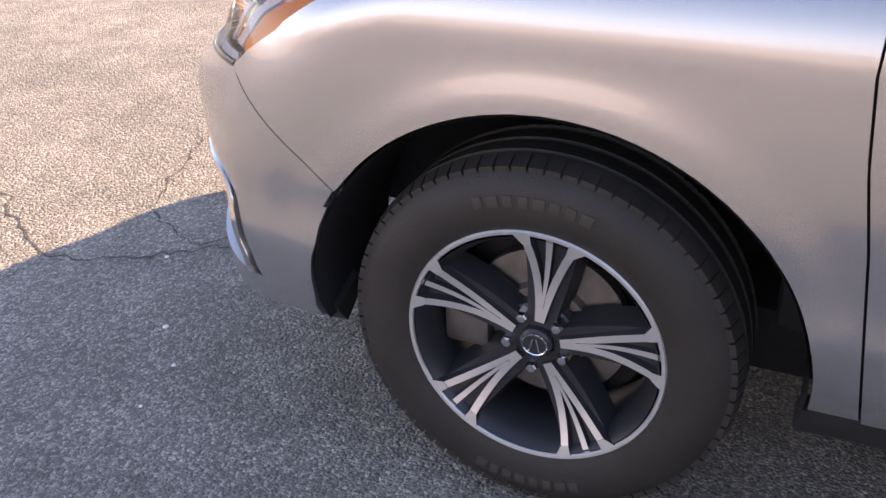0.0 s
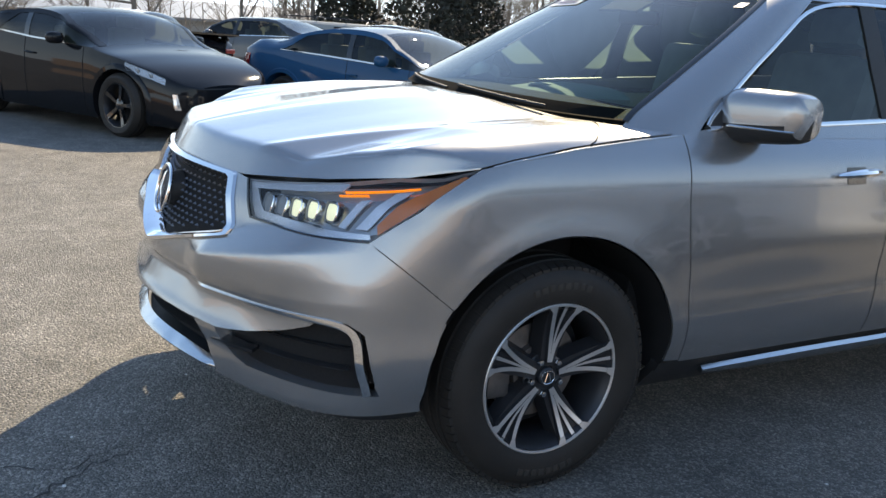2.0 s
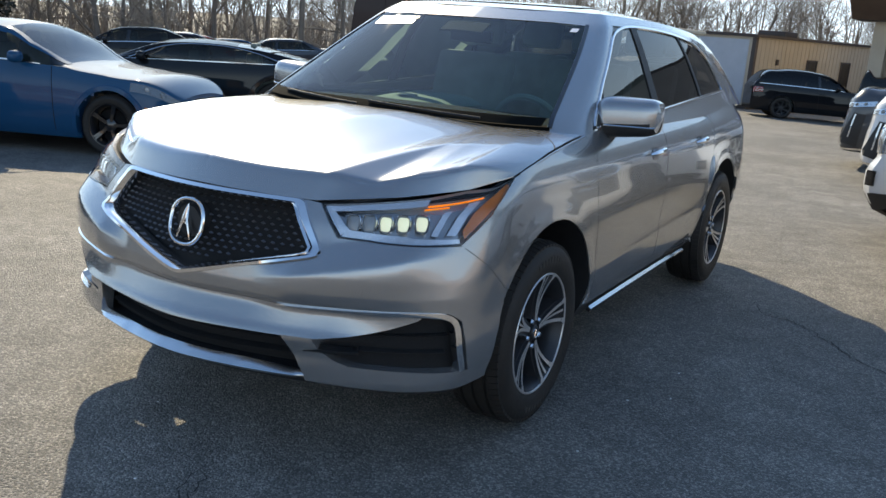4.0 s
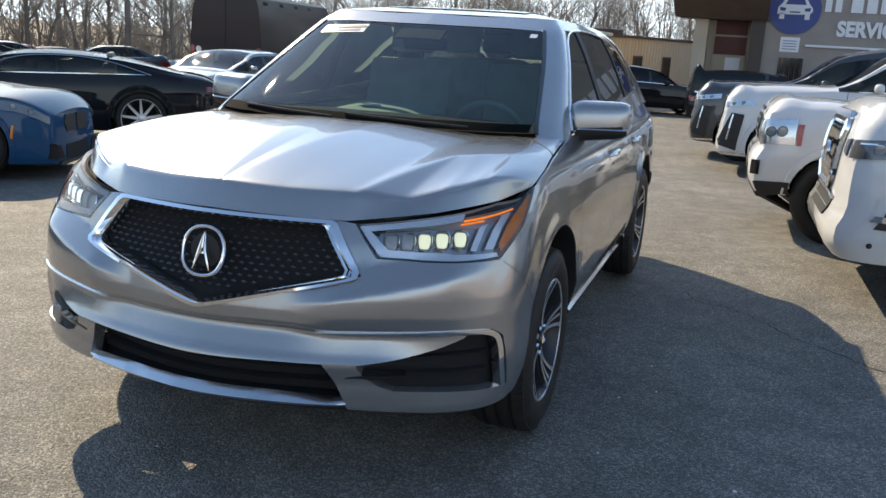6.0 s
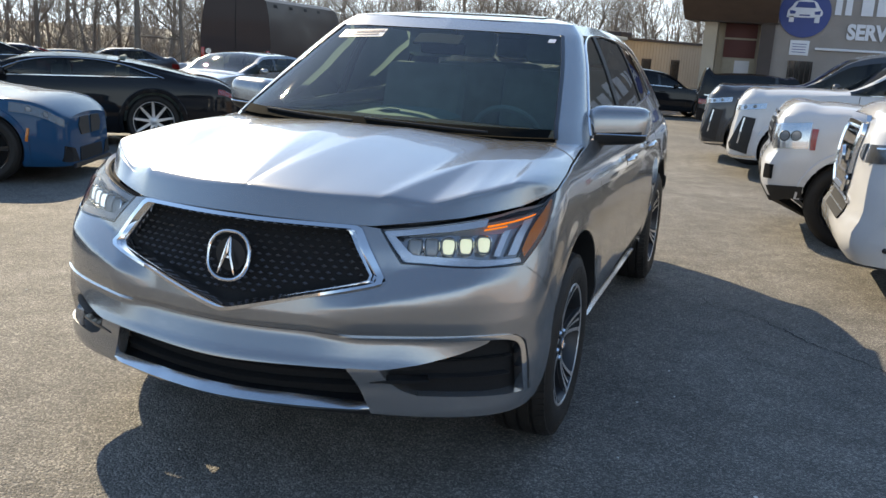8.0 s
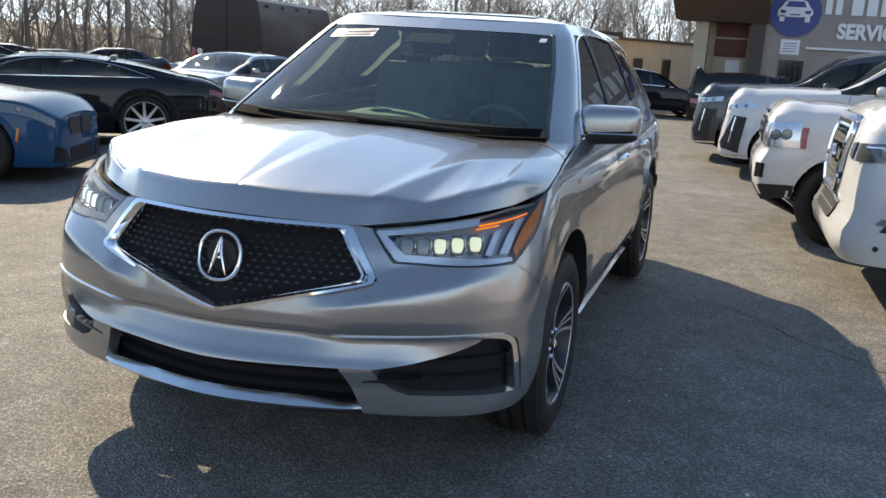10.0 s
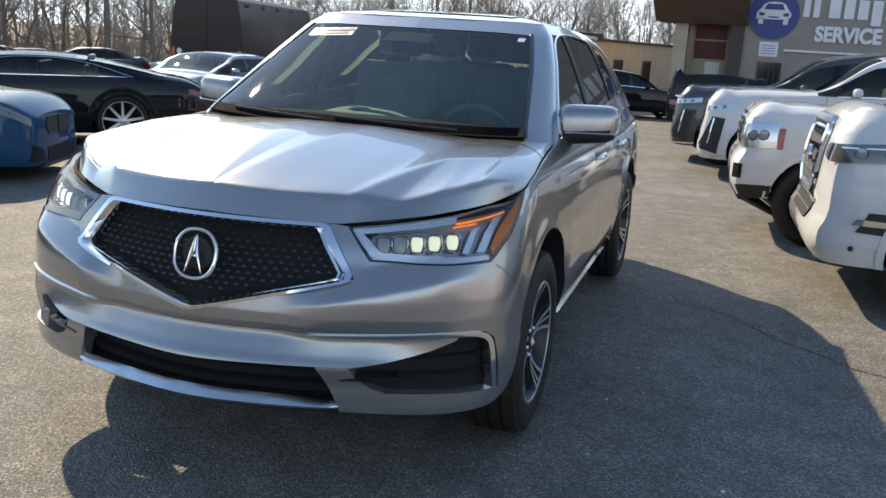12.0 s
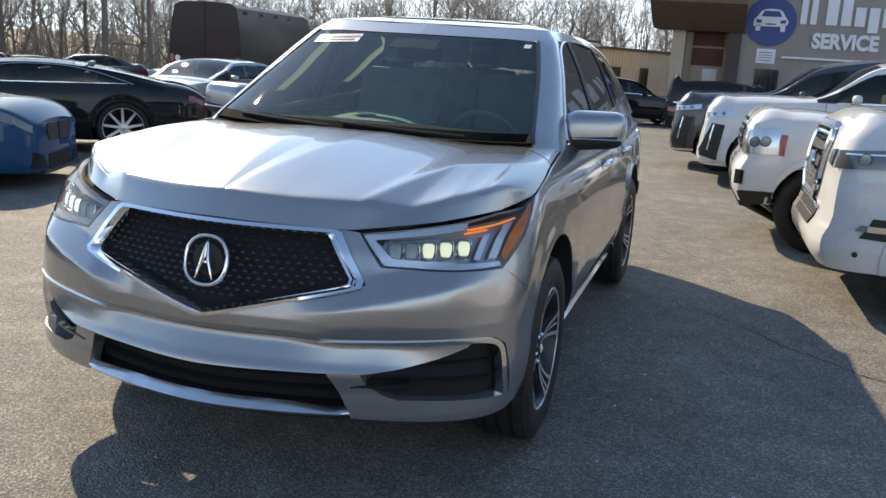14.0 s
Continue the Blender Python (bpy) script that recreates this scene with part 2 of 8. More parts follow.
def lathe(name, profile, mat, parent=None, label="", steps=64, axis_x=True, sharp=35):
    """Turns (radius, along) pairs round the local x axis."""
    V, F = [], []
    n = len(profile)
    for s in range(steps):
        a = 2 * math.pi * s / steps
        for r, h in profile:
            V.append((h, r * math.cos(a), r * math.sin(a)))
    for s in range(steps):
        for k in range(n - 1):
            F.append((s * n + k, s * n + k + 1, ((s + 1) % steps) * n + k + 1, ((s + 1) % steps) * n + k))
    return mesh_ob(name, V, F, mat, parent, label, sharp)


def prism(name, outline, x0, x1, mat, parent=None, label="", bevel=0.0):
    """A flat outline in (y, z) given thickness from x0 to x1."""
    bm = bmesh.new()
    a = [bm.verts.new((x0, y, z)) for y, z in outline]
    b = [bm.verts.new((x1, y, z)) for y, z in outline]
    bm.faces.new(a), bm.faces.new(b[::-1])
    for i in range(len(a)):
        j = (i + 1) % len(a)
        bm.faces.new((a[i], b[i], b[j], a[j]))
    if bevel:
        bmesh.ops.bevel(bm, geom=[e for e in bm.edges], offset=bevel, segments=2, affect="EDGES")
    return part(name, bm, mat, parent, label)

# ---- ground ----
def ground_z(x, y):
    return -0.018 * min(max(0, y - 3), 45) - 0.010 * min(max(0, -x - 3), 40) - 0.042 * min(max(0, -x - 13), 20) - 0.06 * min(max(0, -x - 33), 17)


def asphalt():
    """Old asphalt: pale and dark stones in a grey binder, stains, fine relief."""
    m = bpy.data.materials.new("asphalt")
    m.use_nodes = True
    n, l = m.node_tree.nodes, m.node_tree.links
    bs = n["Principled BSDF"]
    bs.inputs["Roughness"].default_value = 0.72
    bs.inputs["Specular IOR Level"].default_value = 0.35
    tc = n.new("ShaderNodeTexCoord")
    def tex(kind, scale, detail=4.0):
        t = n.new(kind)
        t.inputs["Scale"].default_value = scale
        if kind == "ShaderNodeTexNoise":
            t.inputs["Detail"].default_value = detail
        l.new(tc.outputs["Object"], t.inputs["Vector"])
        return t
    stones = tex("ShaderNodeTexVoronoi", 120.0)
    small = tex("ShaderNodeTexVoronoi", 240.0)
    grain = tex("ShaderNodeTexNoise", 320.0)
    stain = tex("ShaderNodeTexNoise", 0.7, 7.0)
    patch = tex("ShaderNodeTexNoise", 5.0, 6.0)
    ramp = n.new("ShaderNodeValToRGB")
    ramp.color_ramp.elements[0].color, ramp.color_ramp.elements[1].color = (0.095, 0.091, 0.086, 1), (0.46, 0.425, 0.37, 1)
    ramp.color_ramp.elements[0].position, ramp.color_ramp.elements[1].position = 0.10, 0.98
    mid = ramp.color_ramp.elements.new(0.55)
    mid.color = (0.170, 0.159, 0.143, 1)
    mixs = n.new("ShaderNodeMix")
    mixs.data_type = "FLOAT"
    mixs.inputs[0].default_value = 0.45
    sep = n.new("ShaderNodeSeparateColor")
    sep2 = n.new("ShaderNodeSeparateColor")
    l.new(stones.outputs["Color"], sep.inputs[0])
    l.new(small.outputs["Color"], sep2.inputs[0])
    l.new(sep.outputs[0], mixs.inputs[2])
    l.new(sep2.outputs[1], mixs.inputs[3])
    l.new(mixs.outputs[0], ramp.inputs[0])
    add = n.new("ShaderNodeMath")
    add.operation = "MULTIPLY"
    l.new(stain.outputs["Fac"], add.inputs[0])
    l.new(patch.outputs["Fac"], add.inputs[1])
    mr = n.new("ShaderNodeMapRange")
    mr.inputs["From Min"].default_value, mr.inputs["From Max"].default_value = 0.12, 0.42
    mr.inputs["To Min"].default_value, mr.inputs["To Max"].default_value = 0.72, 1.28
    l.new(add.outputs[0], mr.inputs["Value"])
    sc = n.new("ShaderNodeVectorMath")
    sc.operation = "SCALE"
    l.new(ramp.outputs[0], sc.inputs[0])
    l.new(mr.outputs[0], sc.inputs["Scale"])
    l.new(sc.outputs[0], bs.inputs["Base Color"])
    hsum = n.new("ShaderNodeMath")
    hsum.operation = "MULTIPLY_ADD"
    hsum.inputs[1].default_value = 0.35
    l.new(grain.outputs["Fac"], hsum.inputs[0])
    l.new(stones.outputs["Distance"], hsum.inputs[2])
    bp = n.new("ShaderNodeBump")
    bp.inputs["Strength"].default_value, bp.inputs["Distance"].default_value = 1.0, 0.008
    bp.invert = True
    l.new(hsum.outputs[0], bp.inputs["Height"])
    l.new(bp.outputs[0], bs.inputs["Normal"])
    return m
M_ASPHALT = asphalt()
def ground_mesh():
    xs = np.concatenate([[-600, -200, -80, -50], np.arange(-40, 41, 2.0), [60, 120, 600]])
    ys = np.concatenate([[-600, -100, -30], np.arange(-20, 61, 2.0), [80, 150, 700]])
    V = [(x, y, ground_z(x, y)) for y in ys for x in xs]
    n = len(xs)
    F = [(j * n + i, j * n + i + 1, (j + 1) * n + i + 1, (j + 1) * n + i) for j in range(len(ys) - 1) for i in range(n - 1)]
    return mesh_ob("ground", V, F, M_ASPHALT)
ground = tagged(ground_mesh(), "worn pale grey asphalt of a car lot", "ground", kind="structure")


# ---- service building, far right ----
M_WALL = material("taupe_stucco", (0.30, 0.265, 0.24), 0.9, 0.0, 0.12, 1.5, 0.4, 60)
M_BEIGE = material("beige_siding", (0.46, 0.39, 0.30), 0.7, 0.0, 0.1, 1.2, 0.15, 40)
M_TRIM = material("brown_trim", (0.06, 0.045, 0.04), 0.6, 0.0, 0.15, 4)
M_SOFFIT = material("brown_soffit", (0.13, 0.09, 0.07), 0.8, 0.0, 0.2, 2, 0.2, 30)
M_DOOR_RED = material("dull_red_door", (0.12, 0.035, 0.032), 0.6, 0.0, 0.15, 2)
M_SIGN_BLUE = material("blue_sign", (0.03, 0.055, 0.22), 0.45, 0.0, 0.06, 4)
M_SIGN_WHITE = material("white_sign", (0.72, 0.72, 0.75), 0.5, 0.0, 0.06, 4)
GB = ground_z(0, 26.5)
def structure(ob, label, category):
    return tagged(ob, label, category, kind="structure")
def wall_box(name, b, mat, label, category="wall", bevel=0.0):
    return structure(part(name, box_bm(bmesh.new(), *b, bevel=bevel), mat, None, "", 40, bevel > 0), label, category)
wall_box("wall_front", (1.55, 18, 26.60, 26.90, GB - 0.1, 6.2), M_WALL, "taupe stucco front wall of the service building")
wall_box("wall_pier", (1.15, 1.55, 26.45, 27.9, GB - 0.1, 6.0), M_TRIM, "dark pier at the building's entrance")
wall_box("wall_recess", (-0.15, 1.15, 27.6, 27.9, GB - 0.1, 4.2), M_BEIGE, "beige wall behind the entrance")
wall_box("wall_end", (-0.55, -0.15, 26.7, 34, GB - 0.1, 4.2), M_BEIGE, "beige side wall of the service building")
wall_box("wall_back", (-0.15, 18, 33.7, 34, GB - 0.1, 6.0), M_WALL, "taupe back wall of the service building")
wall_box("wall_east", (17.7, 18, 26.9, 33.7, GB - 0.1, 6.0), M_WALL, "taupe end wall of the service building")
wall_box("roof_slab", (-0.75, 18, 26.6, 34, 6.2, 6.4), M_TRIM, "flat roof of the service building", "roof")
# canopy with a sloping fascia
bm = bmesh.new()
prof = [(24.4, 3.32), (24.4, 3.60), (27.6, 4.5), (27.6, 2.62), (26.3, 2.62)]
a = [bm.verts.new((-1.15, y, z)) for y, z in prof]
b = [bm.verts.new((1.6, y, z)) for y, z in prof]
bm.faces.new(a), bm.faces.new(b[::-1])
for i in range(5):
    bm.faces.new((a[i], b[i], b[(i + 1) % 5], a[(i + 1) % 5]))
structure(part("canopy", bm, M_SOFFIT, None, "", 20), "brown canopy over the entrance", "canopy")
for k in range(7):
    structure(box("soffit_board", (-1.0 + 0.38 * k, -0.64 + 0.38 * k, 26.3, 27.5, 2.595, 2.618), M_TRIM, None, "", 0.004), "brown soffit board under the canopy", "board")
door = structure(box("door_1", (0.02, 1.08, 27.54, 27.60, GB, 2.55), M_TAN, None, "", 0.01), "dull red roller door", "door")
for k in range(5):
    box("door_panel", (0.06, 1.04, 27.515, 27.54, GB + 0.1 + 0.62 * k, GB + 0.66 + 0.62 * k), M_DOOR_RED if k > 2 else M_TAN, door, "", 0.01)
box("door_notice", (0.45, 0.90, 27.50, 27.52, 0.55, 1.45), M_SIGN_WHITE, door, "pale notice", 0.004)

sign = empty("wall_sign", "round blue car sign with white lettering on the wall", "sign")
bm = bmesh.new()
bmesh.ops.create_cone(bm, cap_ends=True, segments=64, radius1=0.735, radius2=0.735, depth=0.05, matrix=Matrix.Translation((2.33, 26.57, 2.98)) @ Matrix.Rotation(radians(90), 4, "X"))
disc = part("sign_disc", bm, M_SIGN_BLUE, sign, "blue disc", 30)
def flat(name, pts, y, mat, parent, depth=0.03):
    bm = bmesh.new()
    a = [bm.verts.new((x, y, z)) for x, z in pts]
    b = [bm.verts.new((x, y - depth, z)) for x, z in pts]
    bm.faces.new(a), bm.faces.new(b[::-1])
    for i in range(len(a)):
        bm.faces.new((a[i], b[i], b[(i + 1) % len(a)], a[(i + 1) % len(a)]))
    return part(name, bm, mat, parent, "", 20)
cx, cz, q = 2.33, 2.95, 0.50
sm = lambda pts, n=40: [tuple(v) for v in smooth_line(pts + [pts[0]], n, 2)[:-1]]
flat("car_shape", sm([(cx - q, cz - 0.12), (cx - q, cz + 0.10), (cx - 0.40, cz + 0.16), (cx - 0.28, cz + 0.40), (cx + 0.28, cz + 0.40), (cx + 0.40, cz + 0.16), (cx + q, cz + 0.10), (cx + q, cz - 0.12)]), 26.545, M_SIGN_WHITE, sign)
flat("car_window", [(cx - 0.30, cz + 0.17), (cx - 0.22, cz + 0.34), (cx + 0.22, cz + 0.34), (cx + 0.30, cz + 0.17)], 26.513, M_SIGN_BLUE, sign, 0.004)
for s in (-1, 1):
    flat("car_lamp", [(cx + s * 0.26, cz + 0.06), (cx + s * 0.44, cz + 0.09), (cx + s * 0.42, cz - 0.02), (cx + s * 0.28, cz - 0.02)][::s], 26.513, M_SIGN_BLUE, sign, 0.004)
    flat("car_tyre", [(cx + s * 0.36 - 0.07, cz - 0.26), (cx + s * 0.36 + 0.07, cz - 0.26), (cx + s * 0.36 + 0.07, cz - 0.08), (cx + s * 0.36 - 0.07, cz - 0.08)], 26.545, M_SIGN_WHITE, sign)
flat("car_grille", [(cx - 0.15, cz - 0.07), (cx + 0.15, cz - 0.07), (cx + 0.15, cz - 0.03), (cx - 0.15, cz - 0.03)], 26.513, M_SIGN_BLUE, sign, 0.004)
def lettering(body, x, z, h, mat, parent, y=26.57, wide=1.0):
    cu = bpy.data.curves.new("lettering", "FONT")
    cu.body, cu.size, cu.extrude, cu.offset = body, 1.0, 0.02, 0.045
    tmp = new("lettering_tmp", cu)
    bpy.context.view_layer.update()
    me = bpy.data.meshes.new_from_object(tmp.evaluated_get(bpy.context.evaluated_depsgraph_get()))
    bpy.data.objects.remove(tmp)
    me.materials.append(mat)
    xs = [v.co.x for v in me.vertices]
    zs = [v.co.y for v in me.vertices]
    kx, kz = wide / (max(xs) - min(xs)), h / (max(zs) - min(zs))
    for v in me.vertices:
        v.co = ((v.co.x - min(xs)) * kx + x, y - 0.01 - v.co.z, (v.co.y - min(zs)) * kz + z)
    ob = new("lettering", me)
    ob.parent = parent
    return ob
lettering("SERVICE", 3.57, 2.24, 0.47, M_SIGN_WHITE, sign, wide=1.86)
# the name above it as plain bars
for x0, x1, z0, z1 in ((3.16, 3.34, 2.95, 3.70), (3.44, 3.62, 2.95, 3.70), (3.88, 4.20, 2.95, 3.70), (4.30, 4.58, 2.95, 3.72), (4.68, 4.96, 2.95, 3.50), (5.06, 5.34, 2.78, 3.50), (5.44, 5.72, 2.95, 3.50), (5.82, 6.10, 2.95, 3.50), (6.20, 6.48, 2.95, 3.50)):
    flat("sign_bar", [(x0, z0), (x1, z0), (x1, z1), (x0, z1)], 26.59, M_SIGN_WHITE, sign)
notice = structure(box("wall_notice", (2.03, 2.58, 26.57, 26.6, 1.72, 2.16), M_SIGN_WHITE, None, "", 0.004), "white paper notice on the wall", "notice")
for k in range(4):
    box("notice_line", (2.10, 2.50, 26.565, 26.57, 1.80 + 0.08 * k, 1.82 + 0.08 * k), M_SIGN_BLUE, notice, "", 0.0)
structure(box("wall_pipe", (2.75, 8.0, 26.50, 26.58, 1.90, 1.97), M_SIGN_WHITE, None, "", 0.02), "white pipe along the wall", "pipe")
win = structure(box("window_1", (2.05, 2.75, 26.56, 26.6, 0.55, 1.55), M_BLACK_GLOSS, None, "", 0.0), "small barred window in the wall", "window")
for k in range(5):
    tube("window_bar", [(2.1 + 0.15 * k, 26.53, 0.55), (2.1 + 0.15 * k, 26.53, 1.55)], 0.015, M_TRIM, win, "", 5)

# ---- beige office trailer ----
trailer = empty("office_trailer", "beige office trailer with dark windows and corner trim", "trailer")
TL, TW, TH = 14.0, 3.2, 2.75
def tbox(name, b, mat, label="", parent=None, bevel=0.0):
    return box(name, b, mat, parent or trailer, label, bevel)
tbox("body", (-TW, 0, 0, TL, 0.45, TH), M_BEIGE, "", None, 0.02)
tbox("roof", (-TW - 0.08, 0.10, -0.08, TL + 0.08, TH, TH + 0.10), M_TRIM, "dark roof edge")
tbox("skirt", (-TW + 0.06, -0.06, 0.06, TL - 0.06, -0.1, 0.46), M_TRIM, "dark skirting")
# pale grey sheet on the beige end: the end's shade is put into its colour
tbox("end_panel", (-TW + 0.25, -0.22, -0.02, 0.0, 0.5, TH - 0.1), material("pale_grey_panel", (0.42, 0.45, 0.50), 0.6, 0.0, 0.08, 2), "pale grey end panel")
for x, y in ((-0.10, -0.02), (-TW - 0.02, -0.02)):
    tbox("corner_trim", (x, x + 0.14, y, y + 0.16, 0.4, TH), M_TRIM, "dark corner trim")
for k in range(46):
    y = 0.15 + 0.30 * k
    tbox("siding_batten", (0.0, 0.012, y, y + 0.03, 0.46, TH - 0.02), M_BEIGE)
for y in (4.0, 6.9, 10.2):
    w_ = tbox("window", (0.012, 0.03, y, y + 0.75, 1.15, 2.05), M_BLACK_GLOSS, "dark window")
    for b in ((y - 0.05, y + 0.80, 2.05, 2.10), (y - 0.05, y + 0.80, 1.10, 1.15), (y - 0.05, y, 1.15, 2.05), (y + 0.75, y + 0.80, 1.15, 2.05)):
        box("window_frame", (0.012, 0.045, b[0], b[1], b[2], b[3]), M_TRIM, w_, "", 0.0)
tbox("roof_unit", (-1.9, -0.8, 3.6, 4.6, TH + 0.1, TH + 0.32), M_TRIM, "rooftop air unit", None, 0.04)
tbox("outside_lamp", (0.0, 0.08, 1.6, 1.72, 1.85, 2.05), M_TRIM, "wall lamp")
trailer.matrix_world = Matrix.Translation((-4.35, 29.1, ground_z(-4.4, 29.1) - 0.32)) @ Matrix.Rotation(math.atan2(-0.29, 0.957), 4, "Z")

# ---- low pale shed and fence beyond the cars on the west side ----
shed = empty("storage_shed", "long low pale shed beyond the parked cars", "building")
box("wall", (-16, 16, 0, 8, 0, 2.6), material("pale_metal_wall", (0.45, 0.44, 0.41), 0.6, 0.0, 0.12, 0.8), shed, "", 0.02)
prism("roof", [(-0.4, 2.6), (4, 3.5), (8.4, 2.6), (8.4, 2.75), (4, 3.66), (-0.4, 2.75)], -16.4, 16.4, material("grey_metal_roof", (0.36, 0.37, 0.38), 0.45, 0.3, 0.12, 0.8), shed, "pale metal roof")
for k in range(5):
    box("shed_door", (-13 + 6 * k, -10 + 6 * k, -0.05, 0.0, 0, 2.2), M_TRIM, shed, "dark door", 0.0)
shed.matrix_world = Matrix.Translation((-50, 9, ground_z(-50, 9) - 0.05)) @ Matrix.Rotation(radians(100), 4, "Z")

# unseen walls, added to close the lot and give the car's side warm reflections
M_EAST = material("pinkish_stucco", (0.50, 0.37, 0.29), 0.9, 0.0, 0.12, 0.7, 0.3, 20)
wall_box("wall_lot_east", (24, 24.4, -40, 20, -0.2, 2.3), M_EAST, "plain pinkish wall closing the lot on the east")
wall_box("wall_lot_south", (-30, 24.4, -40.4, -40, -0.2, 2.3), M_EAST, "plain pinkish wall closing the lot on the south")

# cracks and litter on the asphalt
M_CRACK = material("crack_filling", (0.04, 0.038, 0.036), 0.95, 0.0, 0.3, 20)
M_SPECK = material("pale_litter", (0.75, 0.74, 0.70), 0.8, 0.0, 0.15, 30)
rc = random.Random(5)
def crack(points, width):
    """A thin wandering crack."""
    pts = [Vector((*q, 0)) for q in resample(points, 60)]
    V, F = [], []
    dx = dy = 0.0
    for k, p in enumerate(pts):
        dx, dy = 0.8 * dx + rc.uniform(-0.02, 0.02), 0.8 * dy + rc.uniform(-0.02, 0.02)
        t = (pts[min(k + 1, 59)] - pts[max(k - 1, 0)]).normalized()
        s = Vector((-t.y, t.x, 0)) * width * rc.uniform(0.3, 1.2) * min(1, k / 6 + 0.1, (59 - k) / 6 + 0.1)
        q = p + Vector((dx, dy, 0))
        for w in (s, -s):
            V.append((q.x + w.x, q.y + w.y, ground_z(q.x, q.y) + 0.003))
    F = [(2 * k, 2 * k + 1, 2 * k + 3, 2 * k + 2) for k in range(59)]
    o = mesh_ob("crack", V, F, M_CRACK, ground, "dark crack in the asphalt")
for line, w in (([(1.30, 2.55), (1.45, 2.28), (1.68, 2.22), (1.97, 1.85), (2.35, 1.45), (2.7, 1.3)], 0.006), ([(2.2, 3.3), (3.0, 3.0), (3.6, 3.3), (4.2, 3.2)], 0.005),
                ([(0.15, -2.5), (0.38, -2.04), (0.59, -1.71), (0.45, -1.42), (0.24, -1.05)], 0.005), ([(0.24, -1.05), (0.30, -1.35), (0.20, -1.60), (-0.5, -1.9)], 0.004),
                ([(0.59, -1.71), (1.0, -1.8), (1.25, -2.2)], 0.003), ([(-2.4, -1.5), (-2.0, -2.3), (-1.1, -2.6)], 0.004)):
    crack(line, w)
spots = [(1.21, 0.46), (1.36, 0.61), (1.30, 0.95), (1.22, -0.15), (1.02, -0.95), (0.86, -0.98), (0.42, -1.36), (0.10, -1.30)] + [(rc.uniform(-3.0, 3.6), rc.uniform(-3.2, 4.0)) for _ in range(16)]
for x, y in spots:
    bm = bmesh.new()
    bmesh.ops.create_icosphere(bm, subdivisions=1, radius=rc.uniform(0.004, 0.009))
    for v in bm.verts:
        v.co = Vector((v.co.x * rc.uniform(0.7, 1.5), v.co.y * rc.uniform(0.7, 1.4), v.co.z * 0.5))
    o = part("litter", bm, M_SPECK)
    o.location = (x, y, ground_z(x, y) + 0.003)
    tagged(o, "small pale scrap lying on the asphalt", "litter", "scraps on the asphalt")

# ---- the silver SUV: body surface ----
# Lower body: level curves round the nose (ellipse), along the flank, round the tail. u: 0 nose centre, 1 flank start, 2 flank end, 3 tail centre.
NOSE = ((0.18, -0.90), (0.27, -0.985), (0.33, -1.027), (0.36, -1.036), (0.40, -1.034), (0.44, -1.026), (0.50, -1.030), (0.60, -1.020), (0.66, -1.023),
        (0.72, -1.012), (0.80, -0.990), (0.88, -0.962), (0.94, -0.930), (1.0, -0.875), (1.2, -0.65))
SHELF = ((0.37, 0.0), (0.497, 0.026), (0.508, 0.024), (0.53, 0.010), (0.588, -0.014), (0.602, -0.014), (0.625, 0.0))     # ledge over the lower grille
DEPTH = ((0.18, 0.56), (0.40, 0.640), (0.60, 0.630), (0.80, 0.668), (0.95, 0.690), (1.05, 0.795), (1.2, 0.74))
SWEEP = ((0.18, 0.24), (0.40, 0.245), (0.60, 0.225), (0.80, 0.245), (1.2, 0.245))
HALF = curve_of(((0.18, 0.86), (0.28, 0.935), (0.40, 0.968), (0.60, 0.964), (0.76, 0.966), (0.90, 0.957), (1.0, 0.945), (1.08, 0.912), (1.14, 0.868), (1.25, 0.82)))
TAIL = ((0.2, 3.85), (0.35, 3.96), (0.6, 3.98), (0.9, 3.95), (1.2, 3.90))
REAR_AXLE = 2.82


def flare(y, z):
    lip = 0.0
    for yc in (0.012, REAR_AXLE):
        r = math.hypot((y - yc) / 1.04, (z - 0.40) / 0.978)
        lip += 0.006 / (1 + math.exp((r - 0.497) / 0.012)) if z > 0.3 else 0.0
    waist = -0.020 * math.exp(-((y - 1.45) / 0.80) ** 4) * math.exp(-((z - 0.58) / 0.16) ** 2)
    tuck = (0.10 + 0.14 * min(1, max(0, (y - 0.2) / 0.3))) * max(0.0, 0.515 + 0.03 * max(0.0, y - 0.3) - z)
    return lip + waist - tuck - (0.05 * ((y - 2.4) / 1.5) ** 2 if y > 2.4 else 0)


def brow(x, z):
    """The ridge that runs under the lamp towards the grille."""
    zl = 0.695 + 0.115 * (x - 0.35) / 0.52
    k = min(1, max(0, (x - 0.30) / 0.15)) * min(1, max(0, (0.90 - x) / 0.12))
    t = z - zl
    return 0.048 * k * (max(0.0, 1 - math.hypot(t, 0.004) / 0.075) if t > 0 else math.exp(-(t / 0.13) ** 2))


def round_nose(s, sweep, d):
    """How far the plan falls back at the share s of its half width: a swept wedge that ends in a tight corner."""
    s = abs(s)
    return sweep * (math.hypot(s, 0.20) - 0.20) + (d - sweep) * (1 - max(0.0, 1 - s**3.2) ** 0.3125)


